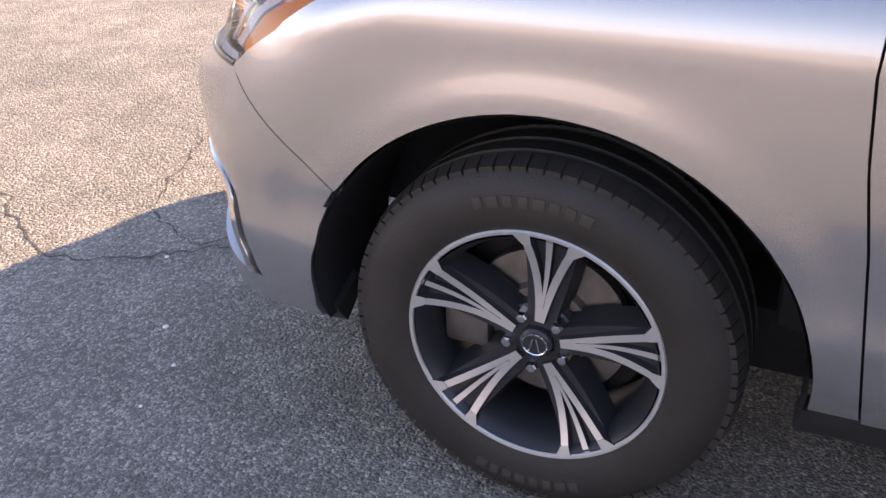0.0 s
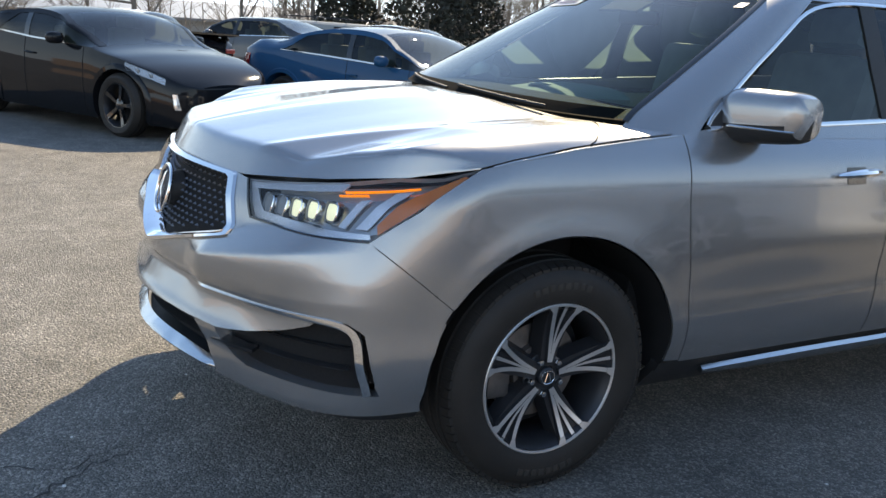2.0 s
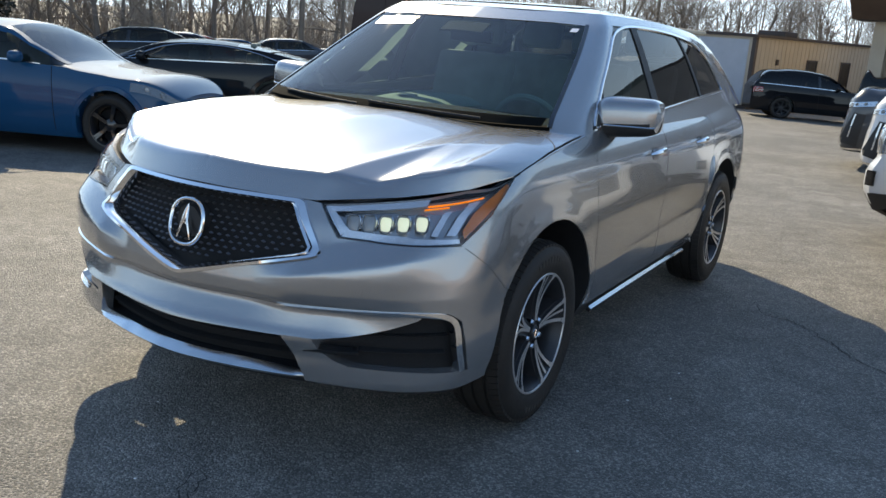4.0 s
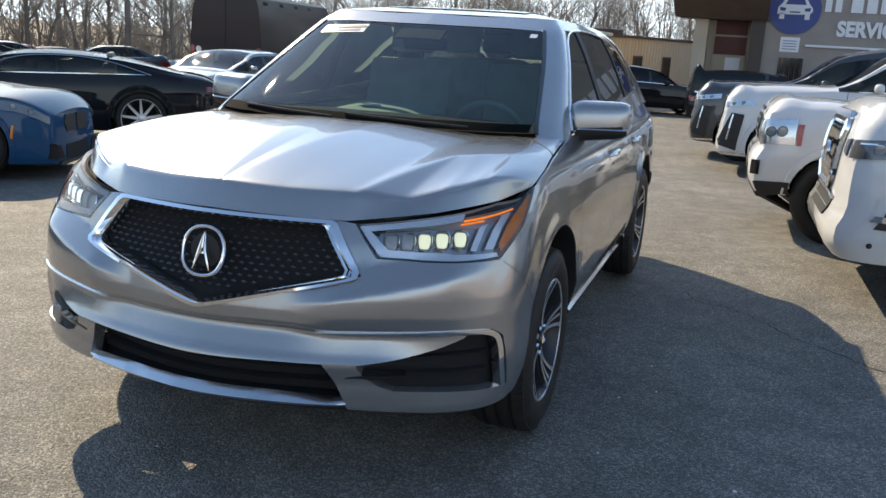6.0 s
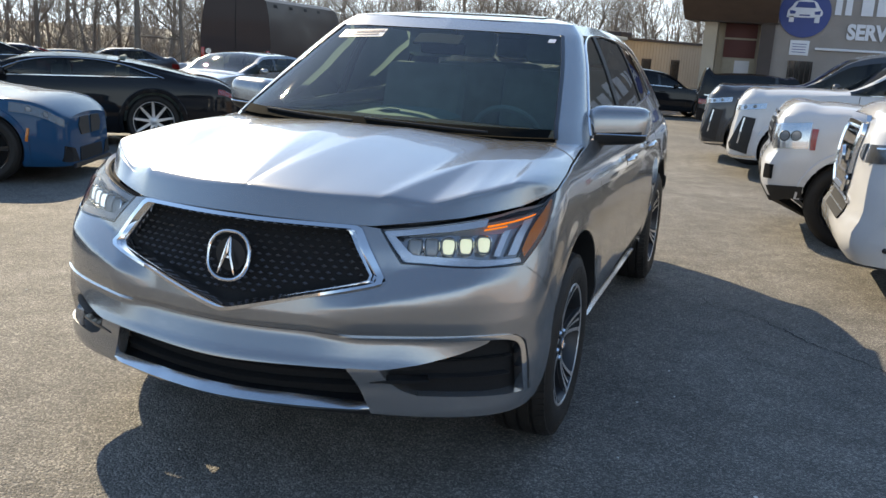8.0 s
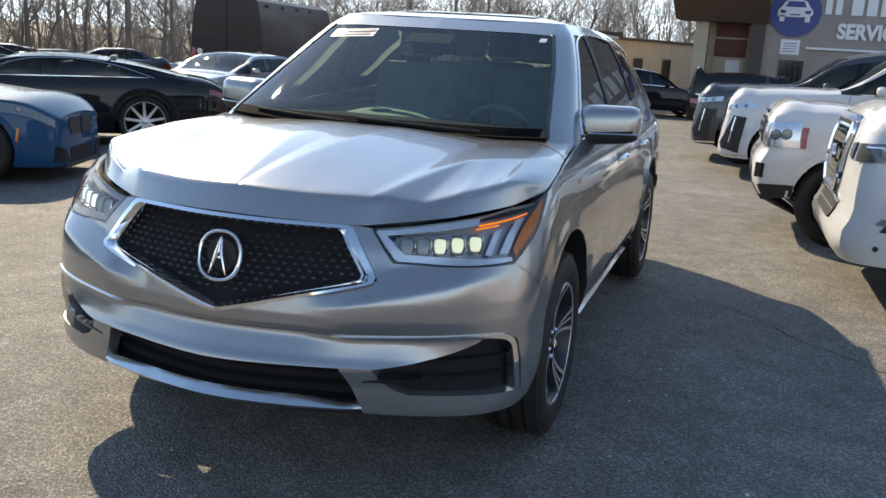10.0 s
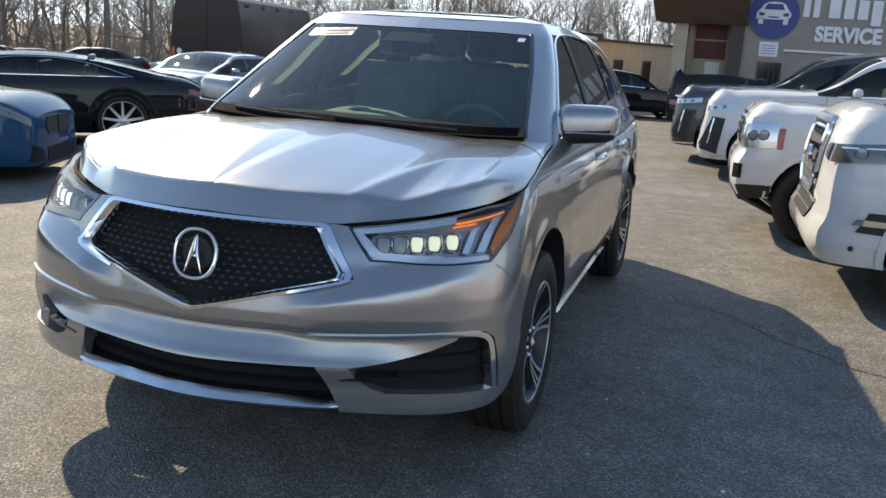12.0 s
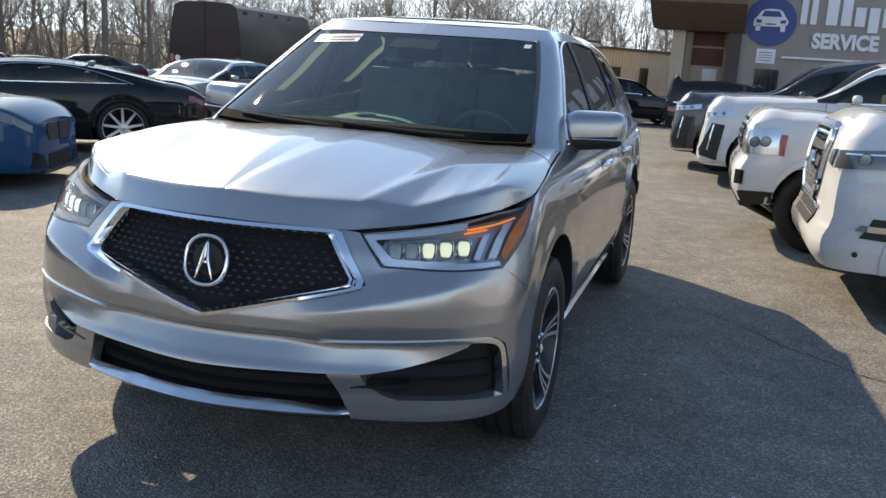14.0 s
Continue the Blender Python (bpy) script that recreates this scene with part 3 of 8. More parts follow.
def S(u, z):
    w, d, yn = HALF(z), lerp(DEPTH, z), lerp(NOSE, z)
    yr = lerp(TAIL, z)
    ya, yb = yn + round_nose(1.0, lerp(SWEEP, z), d), yr - 0.55
    if u <= 1:
        a = u * math.pi / 2
        x, y = w * math.sin(a), yn + round_nose(math.sin(a), lerp(SWEEP, z), d)
        x += flare(y, z) * u**2
        y -= brow(x, z) + lerp(SHELF, z) * min(1, max(0, (0.90 - math.sin(a)) / 0.30))
    elif u <= 2:
        y = ya + (u - 1) * (yb - ya)
        x = w + flare(y, z)
    else:
        a = (3 - u) * math.pi / 2
        y = yr - 0.55 * (1 - math.cos(a))
        x = (w + flare(y, z)) * math.sin(a)
    return np.array((x, y, z))


def FX(x, z):
    """Surface coordinates of a front point by x and z."""
    return (math.asin(min(1, x / HALF(z))) * 2 / math.pi, z)


def FY(y, z):
    """Surface coordinates of a flank point by y and z."""
    yn, d, yr, sweep = lerp(NOSE, z), lerp(DEPTH, z), lerp(TAIL, z), lerp(SWEEP, z)
    ya = yn + round_nose(1.0, sweep, d)
    if y < ya:
        lo, hi = 0.0, 1.0
        for _ in range(34):
            mid = (lo + hi) / 2
            if yn + round_nose(math.sin(mid * math.pi / 2), sweep, d) < y:
                lo = mid
            else:
                hi = mid
        return (lo, z)
    if y < yr - 0.55:
        return (1 + (y - ya) / (yr - 0.55 - ya), z)
    return (3 - math.acos(max(-1, 1 - (yr - y) / 0.55)) * 2 / math.pi, z) if y < yr else (3, z)


def off(P, u, z, h):
    """Point of surface P moved h outward."""
    e = 1e-3
    a, b = P(u + e, z) - P(u - e, z), P(u, z + e) - P(u, z - e)
    n = np.cross(a, b)
    n /= np.linalg.norm(n) + 1e-12
    p = P(u, z)
    if n[0] * p[0] + n[1] * (p[1] - 1.5) < 0:
        n = -n
    return p + n * h


def skin(name, P, low, high, nu, nv, mat, parent, label="", thick=0.012, side=1, h=0.0, sharp=35, bow=None):
    """A panel on surface P between two lines of surface coordinates."""
    a, b = resample(low, nu), resample(high, nu)

    def at(i, j):
        t = j / (nv - 1)
        u, z = a[i] * (1 - t) + b[i] * t
        k = h if bow is None else h + bow(i / (nu - 1), t)
        return off(P, u, z, k)
    return grid_panel(name, at, nu, nv, mat, parent, label, thick, side, sharp, inward=np.array((0, 1.5, 0.7)))


def strip(name, P, line, width, height, mat, parent, label="", side=1, n=40, smooth=True, h0=-0.002):
    """A raised trim strip along a line of surface coordinates."""
    L = smooth_line(line, n) if smooth else resample(line, n)
    pts = [off(P, u, z, 0) for u, z in L]
    out = [off(P, u, z, 1) - off(P, u, z, 0) for u, z in L]
    V, F = [], []
    for i in range(n):
        t = pts[min(i + 1, n - 1)] - pts[max(i - 1, 0)]
        t /= np.linalg.norm(t) + 1e-9
        s = np.cross(t, out[i])
        w = width if not callable(width) else width(i / (n - 1))
        for q, r in ((-0.5, h0), (-0.42, height * 0.8), (0, height), (0.42, height * 0.8), (0.5, h0)):
            V.append(pts[i] + s * w * q + out[i] * r)
    for i in range(n - 1):
        for k in range(4):
            F.append((i * 5 + k, i * 5 + k + 1, (i + 1) * 5 + k + 1, (i + 1) * 5 + k))
    F += [tuple(range(5)), tuple((n - 1) * 5 + k for k in range(5))]
    V = np.array(V) * (side, 1, 1)
    return mesh_ob(name, V, F, mat, parent, label, 50)


suv = empty("suv", "silver metallic mid-size SUV parked with running lights on", "car")


def arch_line(yc, r, z0, a0, a1, n=25, zc=0.40):
    """Wheel-arch line in flank coordinates."""
    out = []
    for k in range(n):
        a = radians(a0 + (a1 - a0) * k / (n - 1))
        y, z = yc + r * 1.04 * math.cos(a), zc + r * 0.978 * math.sin(a)
        out.append(FY(y, max(z, z0)))
    return out


ARCH, AY = 0.450, 0.012
SEAM = [(-0.622, 0.836), (-0.505, 0.737), (-0.385, 0.643)]         # bumper to fender (y, z)


def gap_y(z):
    """The slightly bowed line between fender and front door."""
    return lerp(((0.30, 0.566), (0.36, 0.558), (0.69, 0.512), (0.82, 0.488), (0.95, 0.474), (1.14, 0.482)), z)


def joined(*segs):
    """Lines resampled piece by piece, so that neighbours' corners meet."""
    out = []
    for pts, n in segs:
        out += [tuple(q) for q in resample(pts, n)][(1 if out else 0):]
    return out


def sheet(name, P, low, high, nv, mat, parent, label="", thick=0.012, side=1, h=0.0, sharp=35):
    """As skin(), between two lines of equally many points."""
    a, b = np.array(low, float), np.array(high, float)

    def at(i, j):
        t = j / (nv - 1)
        u, z = a[i] * (1 - t) + b[i] * t
        return off(P, u, z, h)
    return grid_panel(name, at, len(a), nv, mat, parent, label, thick, side, sharp, inward=np.array((0, 1.5, 0.7)))


def flank_sheet(name, low, high, nv, mat, parent, label="", thick=0.012, side=1):
    """As sheet() on the body's flank, but even in y and z."""
    def to_y(u, z):
        yn, d, sweep = lerp(NOSE, z), lerp(DEPTH, z), lerp(SWEEP, z)
        ya = yn + round_nose(1.0, sweep, d)
        return yn + round_nose(math.sin(u * math.pi / 2), sweep, d) if u <= 1 else ya + (u - 1) * (lerp(TAIL, z) - 0.55 - ya)
    a = np.array([(to_y(u, z), z) for u, z in low])
    b = np.array([(to_y(u, z), z) for u, z in high])

    def at(i, j):
        t = j / (nv - 1)
        return S(*FY(*(a[i] * (1 - t) + b[i] * t)))
    return grid_panel(name, at, len(a), nv, mat, parent, label, thick, side, 35, inward=np.array((0, 1.5, 0.7)))


SHOULDER = [(-0.30, 1.036), (-0.18, 1.060), (0.05, 1.092), (0.30, 1.116), (0.4815, 1.130)]
for sd in (1, -1):
    low = joined(([FY(-0.382, 0.643)] + arch_line(AY, ARCH, 0.24, 145, 118, 8), 14), (arch_line(AY, ARCH, 0.24, 118, 50, 18), 18),
                 (arch_line(AY, ARCH, 0.24, 50, -4, 14), 22))
    top = joined(([FY(*q) for q in SEAM[::-1]][-1:] + [FY(-0.481, 0.930), FY(-0.30, 1.036)], 14), ([FY(*q) for q in SHOULDER], 18),
                 ([FY(0.4815, 1.13), FY(0.4815, 1.13)], 2))[:-1] + [FY(gap_y(z), z) for z in np.linspace(1.13, 0.36, 22)][1:]
    flank_sheet("fender", low, top, 14, M_SILVER, suv, "", 0.010, sd)
    # doors
    belt = lambda y: 1.128 + 0.012 * (y - 0.5)
    n = 16
    B_Y, C_Y = 1.52, 2.40
    zs = np.linspace(0.30, 1.0, n)
    def door_at(i, j):
        z = 0.352 + (belt(0.9) - 0.352) * j / 69
        y0 = gap_y(z) + 0.0045
        return S(*FY(y0 + (B_Y + 0.018 * math.cos((z - 0.3) * 5) - y0 - 0.004) * i / 29, min(z, belt(0.9))))
    grid_panel("front_door", door_at, 30, 70, M_SILVER, suv, "", 0.016, sd, 35, inward=np.array((0, 1.5, 0.7)))
    # rear door: its lower rear corner follows the wheel arch
    def rear_door_at(i, j):
        z = 0.352 + (belt(0.9) - 0.352) * j / 69
        y0 = B_Y + 0.018 * math.cos((z - 0.3) * 5) + 0.003
        r = ARCH + 0.04
        y1 = REAR_AXLE - math.sqrt(max(0.0, r**2 - (z - 0.40) ** 2)) if z < 0.74 else 2.466 + 0.10 * (z - 0.74)
        y1 = min(y1, 2.50)
        return S(*FY(y0 + (y1 - y0) * i / 29, z))
    grid_panel("rear_door", rear_door_at, 30, 70, M_SILVER, suv, "", 0.016, sd, 35, inward=np.array((0, 1.5, 0.7)))
    # rear quarter round the arch to the tail
    low = joined(([FY(2.335, 0.355)] + arch_line(REAR_AXLE, ARCH, 0.3, 184, 100, 14), 16), (arch_line(REAR_AXLE, ARCH, 0.3, 100, 0, 16) + [FY(3.27, 0.30)], 20), ([FY(3.27, 0.30), (2.0, 0.30), (2.55, 0.30)], 12))
    top = joined(([FY(2.338, 0.36), FY(2.36, 0.56), FY(2.47, 0.74), FY(2.50, 0.98), FY(2.506, belt(0.9))], 16), ([FY(2.506, belt(0.9)), FY(3.30, 1.16)], 20), ([FY(3.30, 1.16), (2.0, 1.16), (2.55, 1.16)], 12))
    sheet("rear_quarter", S, low, top, 24, M_SILVER, suv, "", 0.016, sd)
    # sill: dark lower cladding with a bright trim blade
    skin("sill", S, [FY(0.47, 0.22), FY(2.36, 0.22)], [FY(0.47, 0.348), FY(2.36, 0.348)], 24, 5, M_BLACK, suv, "matt black lower sill", 0.03, sd, -0.01)
    strip("sill_trim", S, [FY(0.70, 0.300), FY(0.95, 0.296), FY(1.6, 0.296), FY(2.15, 0.305), FY(2.3, 0.31)], lambda t: 0.012 + 0.05 * math.sin(math.pi * min(1, t * 1.1 + 0.03)) ** 0.6, 0.02, M_SATIN, suv, "bright satin-chrome sill blade", sd, smooth=False)
    # black lip inside each arch
    for yc in (AY, REAR_AXLE):
        pts = arch_line(yc, ARCH - 0.006, 0.2, 190, -10, 40)
        V, F = [], []
        for k, (u, z) in enumerate(pts):
            p = off(S, u, z, -0.004)
            V += [p, p - np.array((0.05, 0, 0)) , p - np.array((0.32, 0, 0))]
        for k in range(len(pts) - 1):
            for q in range(2):
                F.append((3 * k + q, 3 * k + q + 1, 3 * k + q + 4, 3 * k + q + 3))
        mesh_ob("arch_liner", np.array(V) * (sd, 1, 1), F, M_BLACK, suv, "black plastic wheel-arch liner")

# ---- bonnet ----
def ramp(t, w):
    """A ramp with a rounded foot."""
    return (t + math.sqrt(t * t + w * w)) / 2


def bonnet(k, s, side=1):
    """k: 0 front lip .. 1 cowl; s: 0 centre .. 1 shoulder."""
    xf = 0.885 * s
    zf = lerp(((0, 0.953), (0.44, 0.945), (0.54, 0.957), (0.68, 0.974), (0.82, 1.002), (0.885, 1.036)), xf)
    f = S(*FX(min(xf, HALF(zf) * 0.999), zf))
    c = np.array((0.80 * s, 0.10 + 0.36 * s**2.2, 1.172 - 0.035 * s**2))
    g = np.array(f) * (1 - k) + c * k
    ye = -0.30 + 0.80 * k
    ze = float(np.interp(ye, [q[0] for q in SHOULDER], [q[1] for q in SHOULDER]))
    e1 = S(*FY(ye, ze + 0.004)) - np.array((0.004, 0, 0))
    g0 = np.array(S(*FX(min(0.885, HALF(1.036) * 0.999), 1.036))) * (1 - k) + np.array((0.80, 0.52, 1.15)) * k
    g[:2] += ((e1 - g0) * s**4)[:2]

    def top(q, s):
        # steep nose up to the break line, then a long, flattening top
        kb = break_k(s)
        z0 = lerp(((0, 0.953), (0.44, 0.945), (0.54, 0.957), (0.68, 0.974), (0.82, 1.002), (0.885, 1.036)), 0.885 * s)
        zb = lerp(((0, 1.040), (0.25, 1.062), (0.516, 1.094), (0.667, 1.122), (0.78, 1.146), (0.86, 1.148), (0.90, 1.142), (1, 1.080)), s)
        over = max(0.0, ramp(q - kb, 0.007) - ramp(-kb, 0.007))
        t = min(1, over / (1 - kb))
        return z0 + (zb - z0) / kb * max(0, q - over) + (1.172 - 0.008 * s * s - zb) * (1 - (1 - t) ** 1.6) + 0.008 * math.sin(math.pi * t) ** 0.8 * min(1, max(0, (s - 0.35) / 0.45))
    sr = 0.89 - 0.12 * max(0.0, (k - 0.5) / 0.5)
    roll = max(0.0, (ramp(s - sr, 0.014) - ramp(1 - sr, 0.014) * 0.004)) / (1 - sr)
    x, kb = g[0], break_k(s)
    xc, xs = crease_x(k)
    fade = min(1, k / kb)
    drop = 0.14 * min(0.42, ramp(x - xc, 0.003)) + 0.42 * (ramp(x - xs, 0.004) - ramp(x - xs - facet(k), 0.010))
    # behind the falling face its height goes on as a soft shoulder
    soft = min(1, max(0, (x - xs + 0.05) / 0.32))
    drop += max(0.0, 0.057 * (1 - k) - 0.42 * facet(k)) * soft * soft * (3 - 2 * soft)
    g[2] = top(k, s) + (ze + 0.004 - top(k, 1.0)) * min(1, roll) - fade * (1 - roll) * max(0, 1 - 0.85 * k) ** 0.5 * drop * (1 - min(1, s)**8)
    if k == 0:
        g[2] = zf
    return g


def break_k(s):
    return lerp(((0, 0.046), (0.30, 0.046), (0.516, 0.042), (0.667, 0.048), (0.80, 0.045), (0.90, 0.035), (1, 0.035)), s)


def crease_x(k):
    return 0.004 + 0.17 * k, 0.440 + 0.40 * min(k, 0.44)


def facet(k):
    """Width of the falling face outside the second crease."""
    return 0.134 * max(0.0, 1 - k / 0.44) + 0.002


NS, NK = 72, 56
def bonnet_at(i, j):
    a = abs(i - NS) / NS
    v = j / (NK - 1)
    k = v
    for _ in range(2):
        xc, xs = crease_x(k)
        w = 0.885 - 0.06 * k
        s = float(np.interp(a, (0, 0.14, 0.46, 0.60, 0.80, 0.88, 1), (0, xc / w, xs / w, (xs + facet(k) + 0.01) / w, 0.86 - 0.12 * max(0.0, (k - 0.5) / 0.5), 0.91 - 0.12 * max(0.0, (k - 0.5) / 0.5), 1)))
        kb = break_k(s)
        k = kb * v / 0.2 if v < 0.2 else kb + (1 - kb) * ((v - 0.2) / 0.8) ** 1.35
    return bonnet(k, s) * (1 if i >= NS else -1, 1, 1)
hood = grid_panel("hood", bonnet_at, 2 * NS + 1, NK, M_SILVER, suv, "", 0.02, 1, 24, inward=np.array((0, 0, 0.0)))

# rolled top edge of each front fender
for sd in (1, -1):
    edge_line = []
    for y in np.linspace(-0.26, 0.46, 30):
        ze = float(np.interp(y, [q[0] for q in SHOULDER], [q[1] for q in SHOULDER]))
        edge_line.append(S(*FY(y, ze - 0.003)) * (sd, 1, 1) - np.array((0.004 * sd, 0, 0)))
    tube("fender_flange", edge_line, 0.005, M_SILVER, suv, "", 8)

# ---- greenhouse surface ----
G_HALF = curve_of(((1.08, 0.905), (1.15, 0.868), (1.30, 0.805), (1.45, 0.742), (1.55, 0.690), (1.60, 0.660), (1.66, 0.60)))
G_FRONT = ((1.08, 0.02), (1.19, 0.175), (1.60, 0.985), (1.66, 1.12))
G_DEPTH = ((1.08, 0.52), (1.2, 0.46), (1.60, 0.20), (1.66, 0.16))
G_REAR = ((1.08, 3.93), (1.3, 3.86), (1.5, 3.70), (1.62, 3.55))


def roof_fall(y, z):
    """How far the rear of the greenhouse sinks below its level lines."""
    return 0.10 * max(0.0, (y - 1.7) / 1.9) ** 2 * max(0.0, (z - 1.15) / 0.5)


def Gs(u, z):
    p = level_glass(u, z)
    p[2] -= roof_fall(p[1], z)
    return p


def level_glass(u, z):
    """Greenhouse: u 0 windscreen centre, 1 side start, 2 side end, 3 tailgate centre."""
    w, yf, d, yr = G_HALF(z), lerp(G_FRONT, z), lerp(G_DEPTH, z), lerp(G_REAR, z)
    n = 2 / 2.5
    if u <= 1:
        a = max(u, 0) * math.pi / 2
        return np.array((w * abs(math.sin(a)) ** n if u > 0 else w * u * 1.2, yf + d * (1 - abs(math.cos(a)) ** n), z))
    ya, yb = yf + d, yr - 0.35
    if u <= 2:
        y = ya + (u - 1) * (yb - ya)
        return np.array((w - 0.05 * max(0, (y - 2.2) / 1.5) ** 2, y, z))
    a = (3 - u) * math.pi / 2
    return np.array(((w - 0.035) * abs(math.sin(a)) ** n, yr - 0.35 * (1 - abs(math.cos(a)) ** n), z))


def GY(y, z):
    yf, d, yr = lerp(G_FRONT, z), lerp(G_DEPTH, z), lerp(G_REAR, z)
    return (1 + (y - yf - d) / (yr - 0.35 - yf - d), z)


# windscreen with its black border
WS = 0.655
def both_sides(P):
    return lambda u, z: P(u, z) if u >= 0 else P(-u, z) * (-1, 1, 1)
Gm = both_sides(Gs)
def ws_at(h, m0, m1):
    def at(i, j):
        s, t = (i - 20) / 20, j / 13
        s *= m0
        z = (1.165 + m1) * (1 - t) + (1.592 - m1) * t
        return off(Gs, abs(s) * (WS + 0.012 * t), z, h) * (1 if s >= 0 else -1, 1, 1)
    return at
windscreen = grid_panel("windshield", ws_at(0.0, 1.0, 0.0), 41, 14, M_GLASS, suv, "clear windscreen reflecting the sky", 0, 1, 30)
windscreen.visible_shadow = False
for sd in (1, -1):
    # A pillar between the windscreen and the side glass
    zp = np.linspace(1.105, 1.655, 26)
    a_in = [(WS + 0.004 + 0.012 * (z - 1.165) / 0.43, z) for z in zp]
    a_out = [GY(float(np.interp(z, (1.105, 1.13, 1.155, 1.19, 1.60, 1.655), (0.485, 0.50, 0.53, 0.585, 1.235, 1.34))), z) for z in zp]
    a_out = [(max(q[0], p[0] + 0.08), q[1]) for q, p in zip(a_out, a_in)]
    sheet("a_pillar", Gs, a_in, a_out, 12, M_SILVER, suv, "", 0.02, sd)
    strip("pillar_trim", Gs, [(WS + 0.002 + 0.012 * t, 1.158 + 0.435 * t) for t in np.linspace(0, 1, 10)], 0.022, 0.006, M_BLACK_GLOSS, suv, "", sd, 20)
    # window line: door glass, rear door glass, quarter glass
    zlo = lambda y: 1.150 + 0.050 * (y - 0.7)
    ztop = lambda y: 1.600 - 0.06 * max(0, (y - 1.9) / 1.0) ** 2
    ap = lambda z: 0.60 + 1.56 * (z - 1.19)
    def pane(name, y0, y1, y2, y3, mat, label):
        lo_ = [GY(y0 + (y1 - y0) * k / 11, zlo(y0 + (y1 - y0) * k / 11)) for k in range(12)]
        hi_ = [GY(y3 + (y2 - y3) * k / 11, ztop(y3 + (y2 - y3) * k / 11)) for k in range(12)]
        g = sheet(name, Gs, lo_, hi_, 10, mat, suv, label, 0, sd, -0.004)
        g.visible_shadow = False
    pane("front_window", 0.60, 1.50, 1.50, 1.24, M_TINT, "lightly tinted door glass")
    pane("rear_window", 1.60, 2.46, 2.34, 1.58, M_PRIVACY, "dark privacy glass")
    pane("quarter_window", 2.50, 3.10, 2.86, 2.38, M_PRIVACY, "dark privacy glass")
    for a, b, nm in ((1.505, 1.60, "b_pillar"), (2.455, 2.50, "c_pillar_trim")):
        c = 0.0 if nm == "b_pillar" else -0.12
        sheet(nm, Gs, [GY(a, zlo(a)), GY(b, zlo(b))], [GY(a + c, ztop(a + c)), GY(b + c - 0.01, ztop(b + c))], 8, M_BLACK, suv, "black pillar cover", 0.01, sd, 0.002)
    # roof rail above the glass, D pillar behind it
    ys = np.linspace(1.238, 2.86, 24)
    sheet("roof_rail", Gs, [GY(y, ztop(y) + 0.004) for y in ys], [GY(y, 1.655) for y in np.linspace(1.332, 2.95, 24)], 6, M_SILVER, suv, "", 0.02, sd)
    low = joined(([GY(3.14, 1.15), GY(3.12, zlo(3.1)), GY(3.0, 1.40), GY(2.88, 1.545)], 14), ([GY(2.88, 1.545), GY(2.95, 1.655)], 4))
    top = joined(([(2.5, 1.15), (2.5, 1.27), (2.5, 1.40), (2.5, 1.54)], 14), ([(2.5, 1.54), (2.5, 1.655)], 4))
    sheet("d_pillar", Gs, low, top, 12, M_SILVER, suv, "", 0.02, sd)
    # chrome surround of the side glass
    strip("window_trim", Gs, [GY(0.60, 1.150), GY(1.5, zlo(1.5) - 0.008), GY(2.3, zlo(2.3) - 0.008), GY(3.13, zlo(3.13) - 0.004)], 0.018, 0.008, M_CHROME, suv, "chrome belt moulding", sd, 40, False)
    strip("window_trim", Gs, [GY(0.58, 1.158), GY(ap(1.32) , 1.32), GY(ap(1.47), 1.47), GY(1.19, 1.566), GY(1.36, 1.598), GY(1.55, 1.608), GY(1.9, 1.606), GY(2.4, ztop(2.4) + 0.008), GY(2.86, ztop(2.86) + 0.008), GY(3.02, 1.42), GY(3.12, 1.275)], 0.016, 0.008, M_CHROME, suv, "chrome window surround", sd, 60)
    # door top strip under the glass
    sheet("door_shoulder", Gs, [GY(y, 1.122) for y in np.linspace(0.49, 3.3, 30)], [GY(y, zlo(y) + 0.004) for y in np.linspace(0.50, 3.2, 30)], 6, M_SILVER, suv, "", 0.01, sd, 0.0)

# roof and tailgate
def roof_at(i, j):
    a, k = i / 60, (j / 15)
    u = a * 3
    p = level_glass(u, 1.655)
    c = np.array((0, 2.2, 1.655))
    q = c + (p - c) * (1 - k)
    q[2] = 1.655 + 0.055 * (1 - (1 - k) ** 2.6) * (1 - 0.18 * ((q[1] - 2.1) / 1.3) ** 2) - roof_fall(q[1], 1.655)
    return q
for sd in (1, -1):
    grid_panel("roof", roof_at, 61, 15, M_SILVER, suv, "", 0.0, sd, 30)
    sheet("roof_header", Gs, [(0.0, 1.597), (0.4, 1.597), (0.66, 1.592), (0.672, 1.592)], [(0.0, 1.656), (0.4, 1.656), (0.66, 1.656), (0.672, 1.656)], 4, M_SILVER, suv, "", 0.0, sd)
    sheet("tailgate", Gs, [(2.5, 1.14), (2.7, 1.14), (3.0, 1.14)], [(2.5, 1.60), (2.7, 1.60), (3.0, 1.60)], 6, M_REARGLASS, suv, "dark rear window", 0.0, sd)
    sheet("tailgate_panel", S, [(2.56, 0.30), (2.8, 0.30), (3.0, 0.30)], [(2.56, 1.16), (2.8, 1.16), (3.0, 1.16)], 12, M_SILVER, suv, "", 0.0, sd)
RIM = [level_glass(3 * q / 120, 1.655) for q in range(121)]
